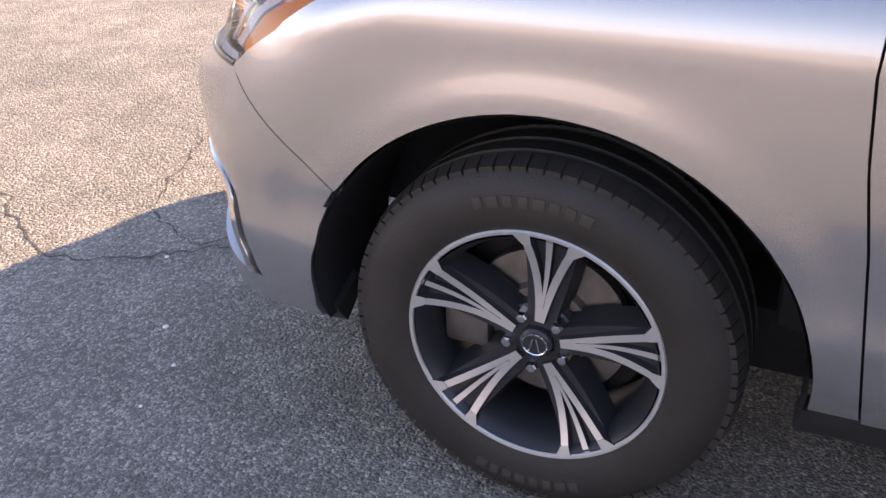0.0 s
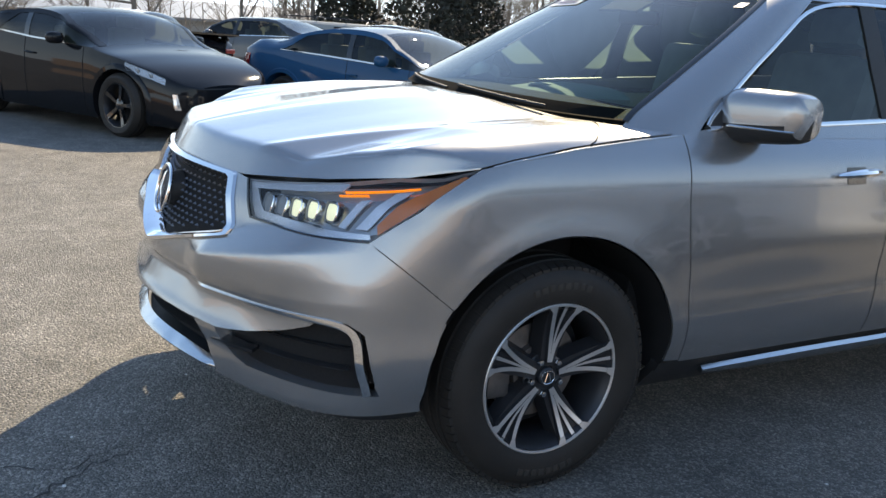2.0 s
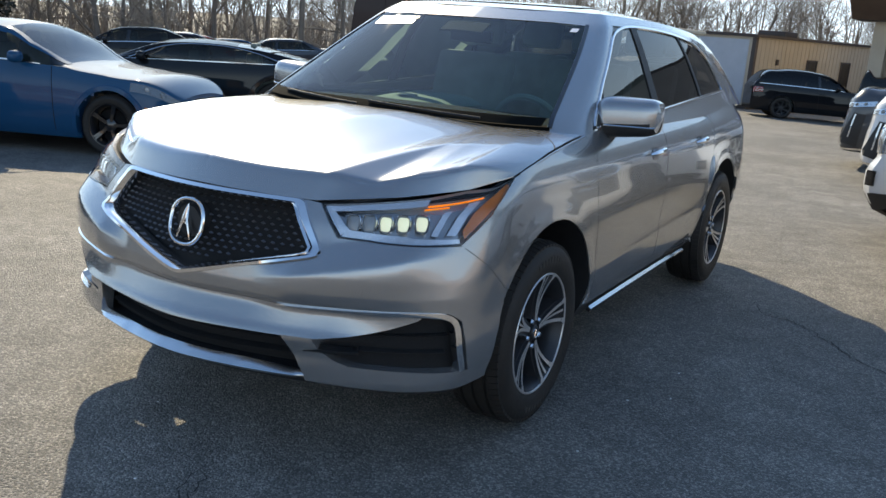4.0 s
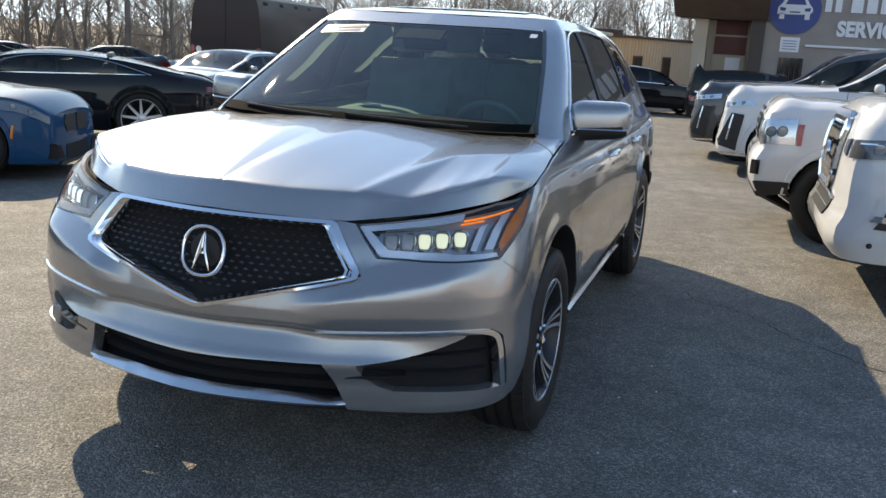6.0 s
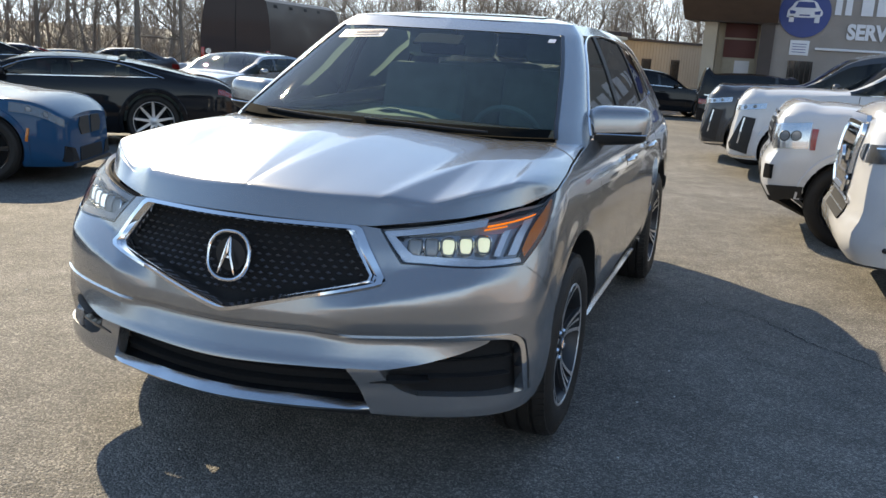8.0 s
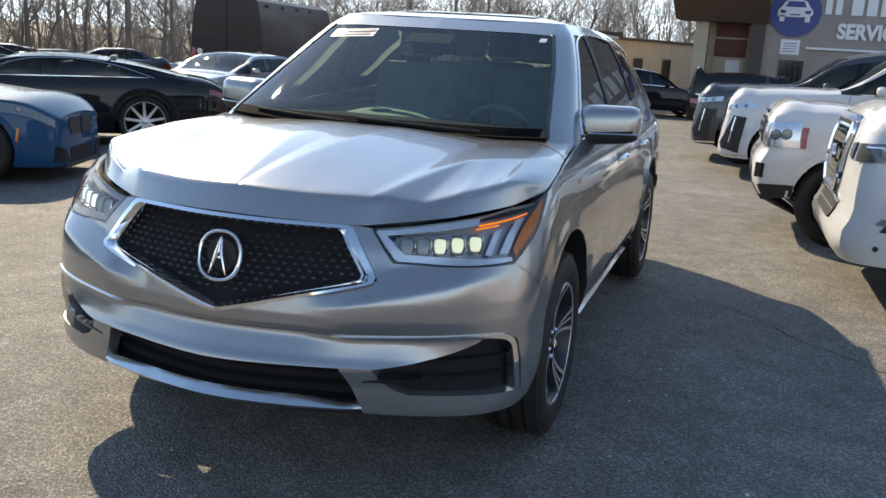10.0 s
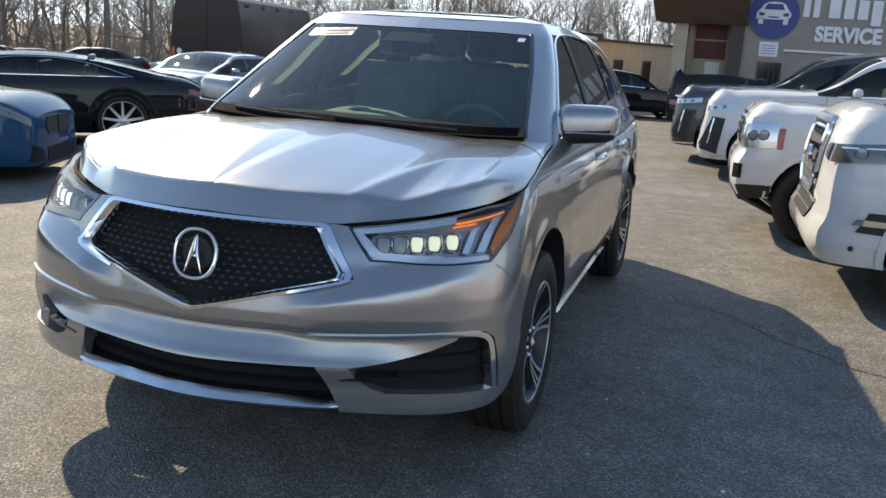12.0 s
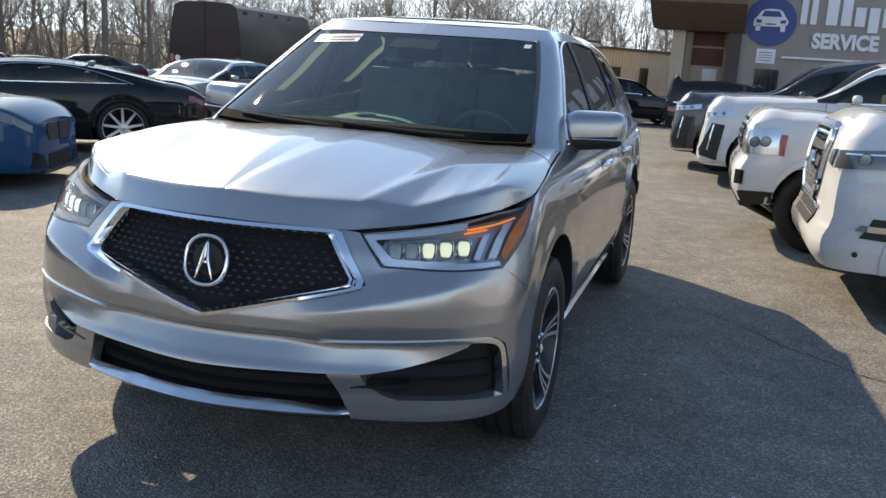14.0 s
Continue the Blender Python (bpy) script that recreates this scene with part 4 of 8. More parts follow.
def roof_z(x, y):
    """Height of the roof skin at a place."""
    v = np.array((abs(x), y - 2.2))
    n = np.linalg.norm(v) + 1e-9
    best = max(RIM, key=lambda p: ((p[0]) * v[0] + (p[1] - 2.2) * v[1]) / n / (math.hypot(p[0], p[1] - 2.2) + 1e-9))
    k = n / math.hypot(best[0], best[1] - 2.2)
    return 1.655 + 0.055 * (1 - min(1, k) ** 2.6) * (1 - 0.18 * ((y - 2.1) / 1.3) ** 2) - roof_fall(y, 1.655)
grid_panel("sunroof", lambda i, j: np.array(((i - 8) * 0.05, 1.42 + j * 0.06, roof_z((i - 8) * 0.05, 1.42 + j * 0.06) + 0.005)), 17, 11, M_BLACK_GLOSS, suv, "dark glass sunroof", 0.0)

# ---- front end of the SUV ----
def ribbon_gap(line, sd, P=S, w=0.03):
    """Dark backing behind the joint between two panels."""
    strip("panel_gap", P, line, w, -0.024, M_DARK, suv, "", sd, 40, False, -0.026)


BUMPER = dict(mat=M_SILVER, parent=suv, thick=0.045)
GR_TOP, GR_TL, GR_SL, GR_BOT = (0.0, 0.950), (0.412, 0.946), (0.523, 0.786), (0.0, 0.642)
L_IN_T, L_IN_B, L_TIP = (0.474, 0.939), (0.556, 0.841), (-0.285, 1.034)
L_OUT_B = (HALF(0.837) * math.sin(FY(-0.622, 0.837)[0] * math.pi / 2), 0.837)
for sd in (1, -1):
    F = lambda *p: [FX(*q) for q in p]
    # fascia under the grille and the lamps
    sheet("bumper_fascia", S, joined((F((0.000, 0.602), (0.517, 0.606)), 24)), joined((F(GR_BOT, GR_SL), 24)), 22, side=sd, **BUMPER)
    low = joined((F((0.517, 0.606), (0.565, 0.607)), 6), (F((0.565, 0.607), (0.80, 0.613), (0.905, 0.613)), 20), ([FX(0.905, 0.613), FY(-0.56, 0.609), FY(-0.410, 0.606)], 14))
    top = joined((F(GR_SL, L_IN_B), 6), (F(L_IN_B, L_OUT_B), 20), ([FX(*L_OUT_B), FX(*L_OUT_B)], 2))[:-1] + [FY(-0.622 + 0.237 * t, 0.8325 - 0.1895 * t) for t in np.linspace(0, 1, 14)][1:]
    sheet("bumper_fascia", S, low, top, 30, side=sd, **BUMPER)
    sheet("lamp_surround", S, joined((F(GR_SL, GR_TL), 10)), joined((F(L_IN_B, L_IN_T), 10)), 5, side=sd, **BUMPER)
    # corner outside the fog-lamp trim
    inner = joined((F((0.905, 0.613), (0.932, 0.585), (0.943, 0.52), (0.952, 0.43), (0.955, 0.400)), 16), ([FX(0.955, 0.400), FX(0.948, 0.335)], 5))
    outer = joined(([FY(AY - ARCH * 1.04 * math.sqrt(1 - ((z - 0.4) / 0.44) ** 2), z) for z in (0.606, 0.56, 0.50, 0.44, 0.400)], 16), ([FY(AY - 0.468, 0.400), FY(AY - 0.466, 0.335)], 5))
    sheet("bumper_corner", S, inner, outer, 12, side=sd, **BUMPER)
    # pillar between the lower opening and the fog recess, and the lower lip
    l = joined((F((0.434, 0.507), (0.49, 0.395), (0.507, 0.345)), 16))
    r = joined((F((0.536, 0.507), (0.556, 0.468), (0.60, 0.432), (0.65, 0.416), (0.65, 0.340)), 16))
    sheet("bumper_post", S, l, r, 8, side=sd, **BUMPER)
    sheet("bumper_lip", S, joined((F((0.65, 0.340), (0.80, 0.335), (0.948, 0.335)), 18)), joined((F((0.65, 0.416), (0.80, 0.410), (0.90, 0.404), (0.955, 0.400)), 18)), 10, side=sd, **BUMPER)
    # shelf above the openings
    sheet("bumper_shelf", S, joined((F((0, 0.496), (0.44, 0.505), (0.54, 0.506), (0.65, 0.525), (0.76, 0.558), (0.832, 0.590)), 30)), joined((F((0, 0.600), (0.40, 0.603), (0.65, 0.604), (0.78, 0.603), (0.842, 0.600)), 30)), 12, side=sd, **BUMPER)
    strip("fog_trim", S, F((0.398, 0.602), (0.55, 0.608), (0.72, 0.611), (0.84, 0.612), (0.900, 0.606), (0.922, 0.580), (0.931, 0.52), (0.938, 0.45), (0.944, 0.404)), lambda t: 0.005 + 0.012 * min(1, t * 2.2) + 0.010 * min(1, max(0, t - 0.55) * 4), 0.006, M_CHROME, suv, "chrome fog-lamp trim", sd, 70, True, -0.03)
    # fog recess, smooth, its shade put into the near-black colour, with two shallow ribs and the tapered fin at its
    # inner end
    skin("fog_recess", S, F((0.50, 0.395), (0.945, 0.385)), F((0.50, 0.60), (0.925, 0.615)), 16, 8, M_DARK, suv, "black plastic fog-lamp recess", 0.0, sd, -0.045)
    for z in (0.468, 0.535):
        strip("fog_rib", S, F((0.66, z), (0.915, z)), 0.007, -0.030, M_BLACK, suv, "", sd, 12, False, -0.046)
    strip("fog_fin", S, F((0.505, 0.459), (0.545, 0.466), (0.60, 0.466), (0.68, 0.472)), lambda t: 0.013 * math.sin(math.pi * min(0.75, t + 0.06)) + 0.002, 0.003, M_BLACK_GLOSS, suv, "", sd, 20, True, -0.03)
    # lower opening with louvres, the shade of its depth put into their colour
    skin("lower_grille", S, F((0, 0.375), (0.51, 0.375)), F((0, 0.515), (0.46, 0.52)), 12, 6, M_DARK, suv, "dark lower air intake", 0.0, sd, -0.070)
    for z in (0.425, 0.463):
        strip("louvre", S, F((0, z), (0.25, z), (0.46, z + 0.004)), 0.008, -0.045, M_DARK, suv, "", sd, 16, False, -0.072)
    # bright skid strip in flat facets, and the black chin below
    lo_s, hi_s = joined((F((0, 0.350), (0.30, 0.351), (0.507, 0.358)), 24)), joined((F((0, 0.386), (0.30, 0.385), (0.498, 0.376)), 24))
    def skid_at(i, j):
        t = (0, 0.12, 0.3, 0.65, 1.0)[j]
        u, z = np.array(lo_s[i]) * (1 - t) + np.array(hi_s[i]) * t
        dent = 0.006 if i < 3 or 9 < i < 13 else 0.0
        return off(S, u, z, (-0.02, 0.008, 0.012, 0.004 - dent, -0.022)[j] * (1 if j in (0, 4) else min(1, (23.5 - i) / 3)))
    grid_panel("skid_strip", skid_at, 24, 5, M_SATIN, suv, "satin silver skid strip", 0.0, sd, 50)
    skin("chin", S, F((0, 0.305), (0.55, 0.302), (0.88, 0.285)) + [FY(-0.435, 0.272)], F((0, 0.354), (0.50, 0.350), (0.92, 0.336)) + [FY(-0.435, 0.335)], 26, 5, M_BLACK, suv, "matt black chin", 0.1, sd, -0.030)
    # joints
    ribbon_gap([FY(-0.613, 0.828), FY(-0.517, 0.746), FY(-0.425, 0.674)], sd, S, 0.02)
    ribbon_gap([FY(gap_y(z) + 0.003, z) for z in np.linspace(0.36, 1.13, 40)], sd)
    ribbon_gap([FY(B_Y + 0.018 * math.cos((z - 0.3) * 5) + 0.001, z) for z in np.linspace(0.36, 1.13, 40)], sd)
    ribbon_gap([FX(0.050, 0.952), FX(0.450, 0.942), FX(0.620, 0.960), FX(0.795, 0.989), FY(-0.412, 1.015), FY(-0.308, 1.040), FY(-0.050, 1.077), FY(0.150, 1.102)], sd, S, 0.022)
    # black edge of the rear bonnet corner
    line = []
    for x_want, y_want in ((0.893, 0.100), (0.880, 0.128), (0.850, 0.160), (0.800, 0.196), (0.744, 0.233), (0.68, 0.265), (0.61, 0.30)):
        k, s = min(((k, s) for k in np.linspace(0.4, 1, 61) for s in np.linspace(0.6, 1, 61)), key=lambda q: np.hypot(*(bonnet(*q)[:2] - (x_want, y_want))))
        line.append(bonnet(k, s))
    tube("bonnet_joint", [q * (sd, 1, 1) + (0, 0, 0.0005) for q in smooth_line(line, 30)], 0.0022, M_DARK, suv, "", 5)

# grille: chrome frame, black core, studs, badge
Sm = both_sides(S)
def sx(x, z):
    u = FX(abs(x), z)[0]
    return (u if x >= 0 else -u, z)
RING = [(0.0, 0.940), (0.386, 0.937), (0.490, 0.784), (0.0, 0.653), (-0.490, 0.784), (-0.386, 0.937)]
def cornered(pts, n, r=0.16):
    """A closed outline whose corners alone are rounded."""
    out = []
    m = len(pts)
    for i in range(m):
        a, p, b = np.array(pts[i - 1]), np.array(pts[i]), np.array(pts[(i + 1) % m])
        q0, q1 = p + (a - p) * r * 0.35, p + (b - p) * r * 0.35
        for t in np.linspace(0, 1, 5):
            out.append((1 - t) ** 2 * q0 + 2 * t * (1 - t) * p + t * t * q1)
    return resample(out + [out[0]], n)
def frame_ring(name, scale, width, h_in, h_out, mat, label):
    n = 120
    mid = (0.0, 0.81)
    out_l = [sx(mid[0] + (x - mid[0]) * scale, mid[1] + (z - mid[1]) * scale) for x, z in cornered(RING, n)]
    in_l = [sx(mid[0] + (x - mid[0]) * (scale - width), mid[1] + (z - mid[1]) * (scale - width * 1.9)) for x, z in cornered(RING, n)]
    V, Fc = [], []
    for a, b in zip(out_l, in_l):
        pa, pb = Sm(*a), Sm(*b)
        y_in = np.array((0, 1.0, 0))
        V += [pa + y_in * 0.02, pa - y_in * h_out, (pa + pb) / 2 - y_in * (h_out * 0.9 + 0.003), pb + y_in * h_in, pb + y_in * (h_in + 0.03)]
    for i in range(n - 1):
        for k in range(4):
            Fc.append((5 * i + k, 5 * i + k + 1, 5 * i + k + 6, 5 * i + k + 5))
    return mesh_ob(name, V, Fc, mat, grille, label, 30)
grille = mesh_ob("grille", [Sm(*sx(x * 0.98, z)) + (0, 0.05, 0) for x, z in RING] + [Sm(*sx(0, 0.81)) + (0, 0.05, 0)], [(i, (i + 1) % 6, 6) for i in range(6)], M_DARK, suv, "black diamond-pattern grille in a bright frame")
frame_ring("grille_frame", 1.075, 0.085, 0.012, 0.010, M_CHROME, "chrome grille frame")
frame_ring("grille_frame", 0.985, 0.03, 0.022, -0.008, M_CHROME, "chrome inner bevel")
def inside(x, z):
    x = abs(x)
    if z > 0.925 or z < 0.68:
        return False
    if z > 0.795:
        return x < 0.478 - (z - 0.795) / 0.135 * 0.092
    return x < 0.478 * (z - 0.690) / 0.105
bm = bmesh.new()
for r in range(13):
    for c in range(-16, 17):
        x, z = (c + 0.5 * (r % 2)) * 0.034, 0.69 + r * 0.0195
        if not inside(x, z) or math.hypot(x, z - 0.818) < 0.07:
            continue
        p = Sm(*sx(x, z)) + np.array((0, 0.044, 0))
        v = [bm.verts.new(p + np.array(d)) for d in ((-0.012, 0, 0), (0, 0, -0.006), (0.012, 0, 0), (0, 0, 0.006), (0, -0.010, 0))]
        for k in range(4):
            bm.faces.new((v[k], v[(k + 1) % 4], v[4]))
part("grille_studs", bm, M_STUD, grille, "small metallic diamond studs", 5)["kind"] = "stuff"

def emblem(parent, centre, size, turn, plate=True):
    """An oval bright ring with two leaning bars and a crossbar."""
    m = Matrix.Translation(centre) @ turn
    ring = [m @ Vector((math.copysign(abs(math.cos(a)) ** 0.85, math.cos(a)) * 0.94 * size, 0, math.copysign(abs(math.sin(a)) ** 0.85, math.sin(a)) * size)) for a in np.linspace(0, 2 * math.pi, 48, endpoint=False)]
    flat = (m.to_3x3() @ Vector((0, 1, 0))).normalized()
    base = tube("emblem", ring, size * 0.085, M_CHROME, parent, "chrome oval emblem", 8, True, axis=flat)
    for s in (-1, 1):
        bm = bmesh.new()
        o = [(0.015 * s, 0.80), (0.085 * s, 0.62), (0.20 * s, 0.02), (0.42 * s, -0.76), (0.36 * s, -0.78), (0.10 * s, -0.14), (0.012 * s, 0.16)]
        lift = (0.0, 0.04, 0.10, 0.0, 0.0, 0.06, 0.0)
        a = [bm.verts.new(m @ Vector((x * size, (-0.04 - q) * size, z * size))) for (x, z), q in zip(o, lift)]
        b = [bm.verts.new(m @ Vector((x * size, 0.10 * size, z * size))) for x, z in o]
        mid = bm.verts.new(m @ Vector((0.11 * s * size, -0.17 * size, 0.05 * size)))
        for i in range(7):
            bm.faces.new((a[i], a[(i + 1) % 7], mid))
            bm.faces.new((a[i], b[i], b[(i + 1) % 7], a[(i + 1) % 7]))
        part("emblem_bar", bm, M_CHROME, parent, "", 20)
    bm = bmesh.new()
    box_bm(bm, -0.12 * size, 0.12 * size, -0.03 * size, 0.08 * size, -0.12 * size, -0.03 * size)
    bmesh.ops.transform(bm, matrix=m, verts=bm.verts)
    part("emblem_bar", bm, M_CHROME, parent, "", 30)
emblem(grille, Vector(Sm(0, 0.818)) + Vector((0, 0.006, 0)), 0.080, Matrix.Rotation(radians(-14), 4, "X"))
sensor = lathe("emblem_mount", ((0.0, 0.0), (0.055, 0.0), (0.062, -0.05)), M_BLACK, grille, "", 32)
sensor.matrix_local = Matrix.Translation(Vector(Sm(0, 0.818)) + Vector((0, 0.018, 0))) @ Matrix.Rotation(radians(-90), 4, "Z")

# headlamps
M_BEZEL = material("lamp_bezel", (0.72, 0.74, 0.78), 0.25, 0.6, 0.06, 30)
M_REFLECT = material("lamp_silver", (0.34, 0.35, 0.37), 0.22, 0.7, 0.08, 30)
def lamp_skin(name, low, high, h, mat, lamp, label, sd, nu=12, nv=4, thick=0.0):
    a, b = joined((low, nu)), joined((high, nu))
    return sheet(name, S, a, b, nv, mat, lamp, label, thick, sd, h)
for sd in (1, -1):
    F = lambda *p: [FX(*q) for q in p]
    low = joined((F(L_IN_B, (0.70, 0.836), L_OUT_B), 20), ([FX(*L_OUT_B), FY(-0.481, 0.931), FY(*L_TIP)], 14))
    top = joined((F(L_IN_T, (0.58, 0.951), (0.684, 0.966), (0.76, 0.979)), 20), ([FX(0.772, 0.983), FY(-0.527, 1.006), FY(-0.412, 1.013), FY(-0.295, 1.038)], 14))
    lamp = sheet("headlamp", S, low, top, 8, M_LAMP_INSIDE, suv, "clear LED headlamp with amber corner", 0.02, sd, -0.060)
    lens = sheet("lens", S, low, top, 8, M_LENS, lamp, "clear moulded lens", 0.0, sd, -0.002)
    lens.visible_shadow = False
    # side walls of the lamp bowl
    loop = low + top[::-1] + low[:1]
    V, Fc = [], []
    for u, z in loop:
        V += [off(S, u, z, -0.004) * (sd, 1, 1), off(S, u, z, -0.062) * (sd, 1, 1)]
    for i in range(len(loop) - 1):
        Fc.append((2 * i, 2 * i + 1, 2 * i + 3, 2 * i + 2))
    mesh_ob("lamp_bowl", V, Fc, M_LAMP_INSIDE, lamp, "")
    # dark seal round the lens
    strip("lens_seal", S, low[:20], 0.008, 0.001, M_BLACK_GLOSS, lamp, "black lens seal", sd, 40, False, -0.006)
    strip("lens_seal", S, F(L_IN_T, L_IN_B), 0.008, 0.001, M_BLACK_GLOSS, lamp, "black lens seal", sd, 12, False, -0.006)
    # bright bezel: top, inner end and foot
    lamp_skin("bezel", F((0.500, 0.920), (0.620, 0.935), (0.777, 0.961)), F((0.486, 0.936), (0.620, 0.955), (0.777, 0.981)), -0.010, M_BEZEL, lamp, "bright bezel", sd, 14, 3, 0.006)
    lamp_skin("bezel", F((0.560, 0.850), (0.585, 0.868)), F((0.484, 0.934), (0.522, 0.922)), -0.012, M_BEZEL, lamp, "bright bezel", sd, 5, 8, 0.006)
    lamp_skin("bezel", F((0.562, 0.846), (0.700, 0.841), (0.897, 0.844)), F((0.580, 0.868), (0.700, 0.862), (0.892, 0.858)), -0.010, M_BEZEL, lamp, "bright bezel", sd, 16, 3, 0.006)
    # black recess with five projectors
    lamp_skin("reflector", F((0.572, 0.864), (0.838, 0.865)), F((0.520, 0.926), (0.846, 0.954)), -0.040, M_REFLECT, lamp, "silver reflector", sd, 12, 4)
    for i, x in enumerate((0.590, 0.638, 0.687, 0.737, 0.788)):
        bm = bmesh.new()
        n = 20
        rings = []
        zc = 0.893 + 0.012 * (x - 0.59) / 0.19
        for rr, dd in ((0.0255, 0.010), (0.0265, -0.014), (0.0240, -0.016), (0.0230, -0.008), (0.0195, -0.011), (0.0, -0.016)):
            ring = []
            for k in range(n):
                a = 2 * math.pi * k / n
                ca, sa = math.cos(a), math.sin(a)
                ring.append(bm.verts.new((math.copysign(abs(ca) ** 0.5, ca) * rr * (1 - 0.12 * (sa < 0)), dd, math.copysign(abs(sa) ** 0.5, sa) * rr * 1.22)))
            rings.append(ring)
        for a, b in zip(rings, rings[1:]):
            for k in range(n):
                bm.faces.new((a[k], a[(k + 1) % n], b[(k + 1) % n], b[k]))
        p, q = off(S, *FX(x, zc), -0.026), off(S, *FX(x, zc), -0.025)
        d = (Vector(q - p).normalized() + Vector((0, -0.8, 0))) * Vector((sd, 1, 1))
        bmesh.ops.transform(bm, matrix=Matrix.Translation(Vector(p) * Vector((sd, 1, 1))) @ (-d).to_track_quat("Y", "Z").to_matrix().to_4x4(), verts=bm.verts)
        bm.verts.index_update()
        vs, fs = [v.co.copy() for v in bm.verts], [[v.index for v in f.verts] for f in bm.faces]
        bm.free()
        mesh_ob("projector", vs[:3 * n], fs[:2 * n], M_CHROME, lamp, "square LED projector", 40)
        mesh_ob("projector_glass", vs[2 * n:5 * n], [[k - 2 * n for k in f] for f in fs[2 * n:4 * n]], M_LENS_DARK, lamp, "clear outer glass", 40)
        mesh_ob("projector_lens", vs[4 * n:], [[k - 4 * n for k in f] for f in fs[4 * n:]], M_LED_ON if i > 1 and sd > 0 else M_LED_COOL if i > 1 else M_LENS_DARK, lamp, "lit LED" if i > 1 else "unlit LED", 40)
    # smoked corner with slanting pale light guides
    lamp_skin("smoked_corner", [FX(0.833, 0.863), FX(0.897, 0.856), FY(-0.477, 0.939), FY(-0.338, 1.008)], [FX(0.846, 0.956), FY(-0.527, 0.976), FY(-0.412, 0.993), FY(-0.333, 1.014)], -0.034, M_REFLECT, lamp, "smoked corner", sd, 16, 5)
    for b0, b1, t0, t1 in ((0.820, 0.838, 0.834, 0.851), (0.860, 0.883, 0.878, 0.899)):
        zt = 0.950 + 0.62 * (t0 - 0.838)
        lamp_skin("light_guide", F((b0, 0.872), (b1, 0.870)), F((t0, zt), (t1, zt + 0.006)), -0.016, M_BEZEL, lamp, "pale slanting light guide", sd, 3, 8, 0.006)
    # thin lit amber bars with a short leg, and the marker lights behind the smoked corner
    strip("turn_signal", S, [FX(0.781, 0.962), FX(0.843, 0.973), FY(-0.477, 0.989)], 0.0042, -0.016, M_AMBER_ON if sd > 0 else M_BEZEL, lamp, "lit amber turn signal" if sd > 0 else "unlit turn signal", sd, 14, False, -0.021)
    strip("turn_signal", S, [FX(0.776, 0.952), FX(0.837, 0.962)], 0.003, -0.016, M_AMBER_ON if sd > 0 else M_BEZEL, lamp, "lit amber turn signal" if sd > 0 else "unlit turn signal", sd, 10, False, -0.021)
    sheet("amber_marker", S, joined(([FY(-0.604, 0.857), FY(-0.474, 0.941), FY(-0.322, 1.013)], 16)), joined(([FY(-0.602, 0.886), FY(-0.505, 0.965), FY(-0.345, 1.024)], 16)), 6, M_AMBER, lamp, "amber side marker", 0.0, sd, -0.014)
    for k in range(3):
        p = off(S, *FY(-0.420 + 0.012 * k, 0.953 + 0.008 * k), -0.014) * (sd, 1, 1)
        bm = bmesh.new()
        bmesh.ops.create_icosphere(bm, subdivisions=1, radius=0.0045, matrix=Matrix.Translation(p))
        part("marker_led", bm, M_AMBER_ON if sd > 0 else M_AMBER, lamp, "")

# ---- wheels ----
def build_wheel(root, R=0.375, rim=0.248, width=0.245, spokes=5, style="twin", label="alloy wheel", lip=M_MACHINED):
    """A wheel about the local x axis, outer face towards +x; the rim is the part that carries the rest."""
    w = width / 2
    wheel = lathe("wheel", ((rim - 0.03, -w), (rim + 0.004, -w + 0.004), (rim - 0.012, -w + 0.02), (rim - 0.035, 0.0), (rim - 0.032, w - 0.055), (rim - 0.022, w - 0.03), (rim - 0.016, w - 0.018), (rim - 0.012, w - 0.012)), M_ALLOY_DARK, root, label, 72)
    lathe("rim_lip", ((rim - 0.009, w - 0.014), (rim - 0.007, w - 0.010), (rim - 0.001, w - 0.009), (rim + 0.003, w - 0.014)), lip, wheel, "machined bright rim lip" if lip is M_MACHINED else "", 72)
    s0, s1 = rim + 0.002, R - 0.035
    prof = [(rim - 0.004, -w + 0.01), (rim + 0.02, -w), (s1, -w + 0.006), (R - 0.012, -w + 0.028), (R - 0.003, -w + 0.05)]
    for g in (-0.055, 0.0, 0.055):
        prof += [(R, g - 0.008), (R - 0.010, g - 0.005), (R - 0.010, g + 0.005), (R, g + 0.008)]
    prof += [(R - 0.003, w - 0.05), (R - 0.012, w - 0.028), (R - 0.022, w - 0.016), (s1, w - 0.007), (s1 - 0.012, w - 0.001), (rim + 0.055, w + 0.001), (rim + 0.03, w - 0.001), (rim + 0.014, w - 0.006), (rim + 0.002, w - 0.012)]
    tyre = lathe("tyre", prof, M_RUBBER, wheel, "black rubber tyre", 96)
    return wheel, tyre


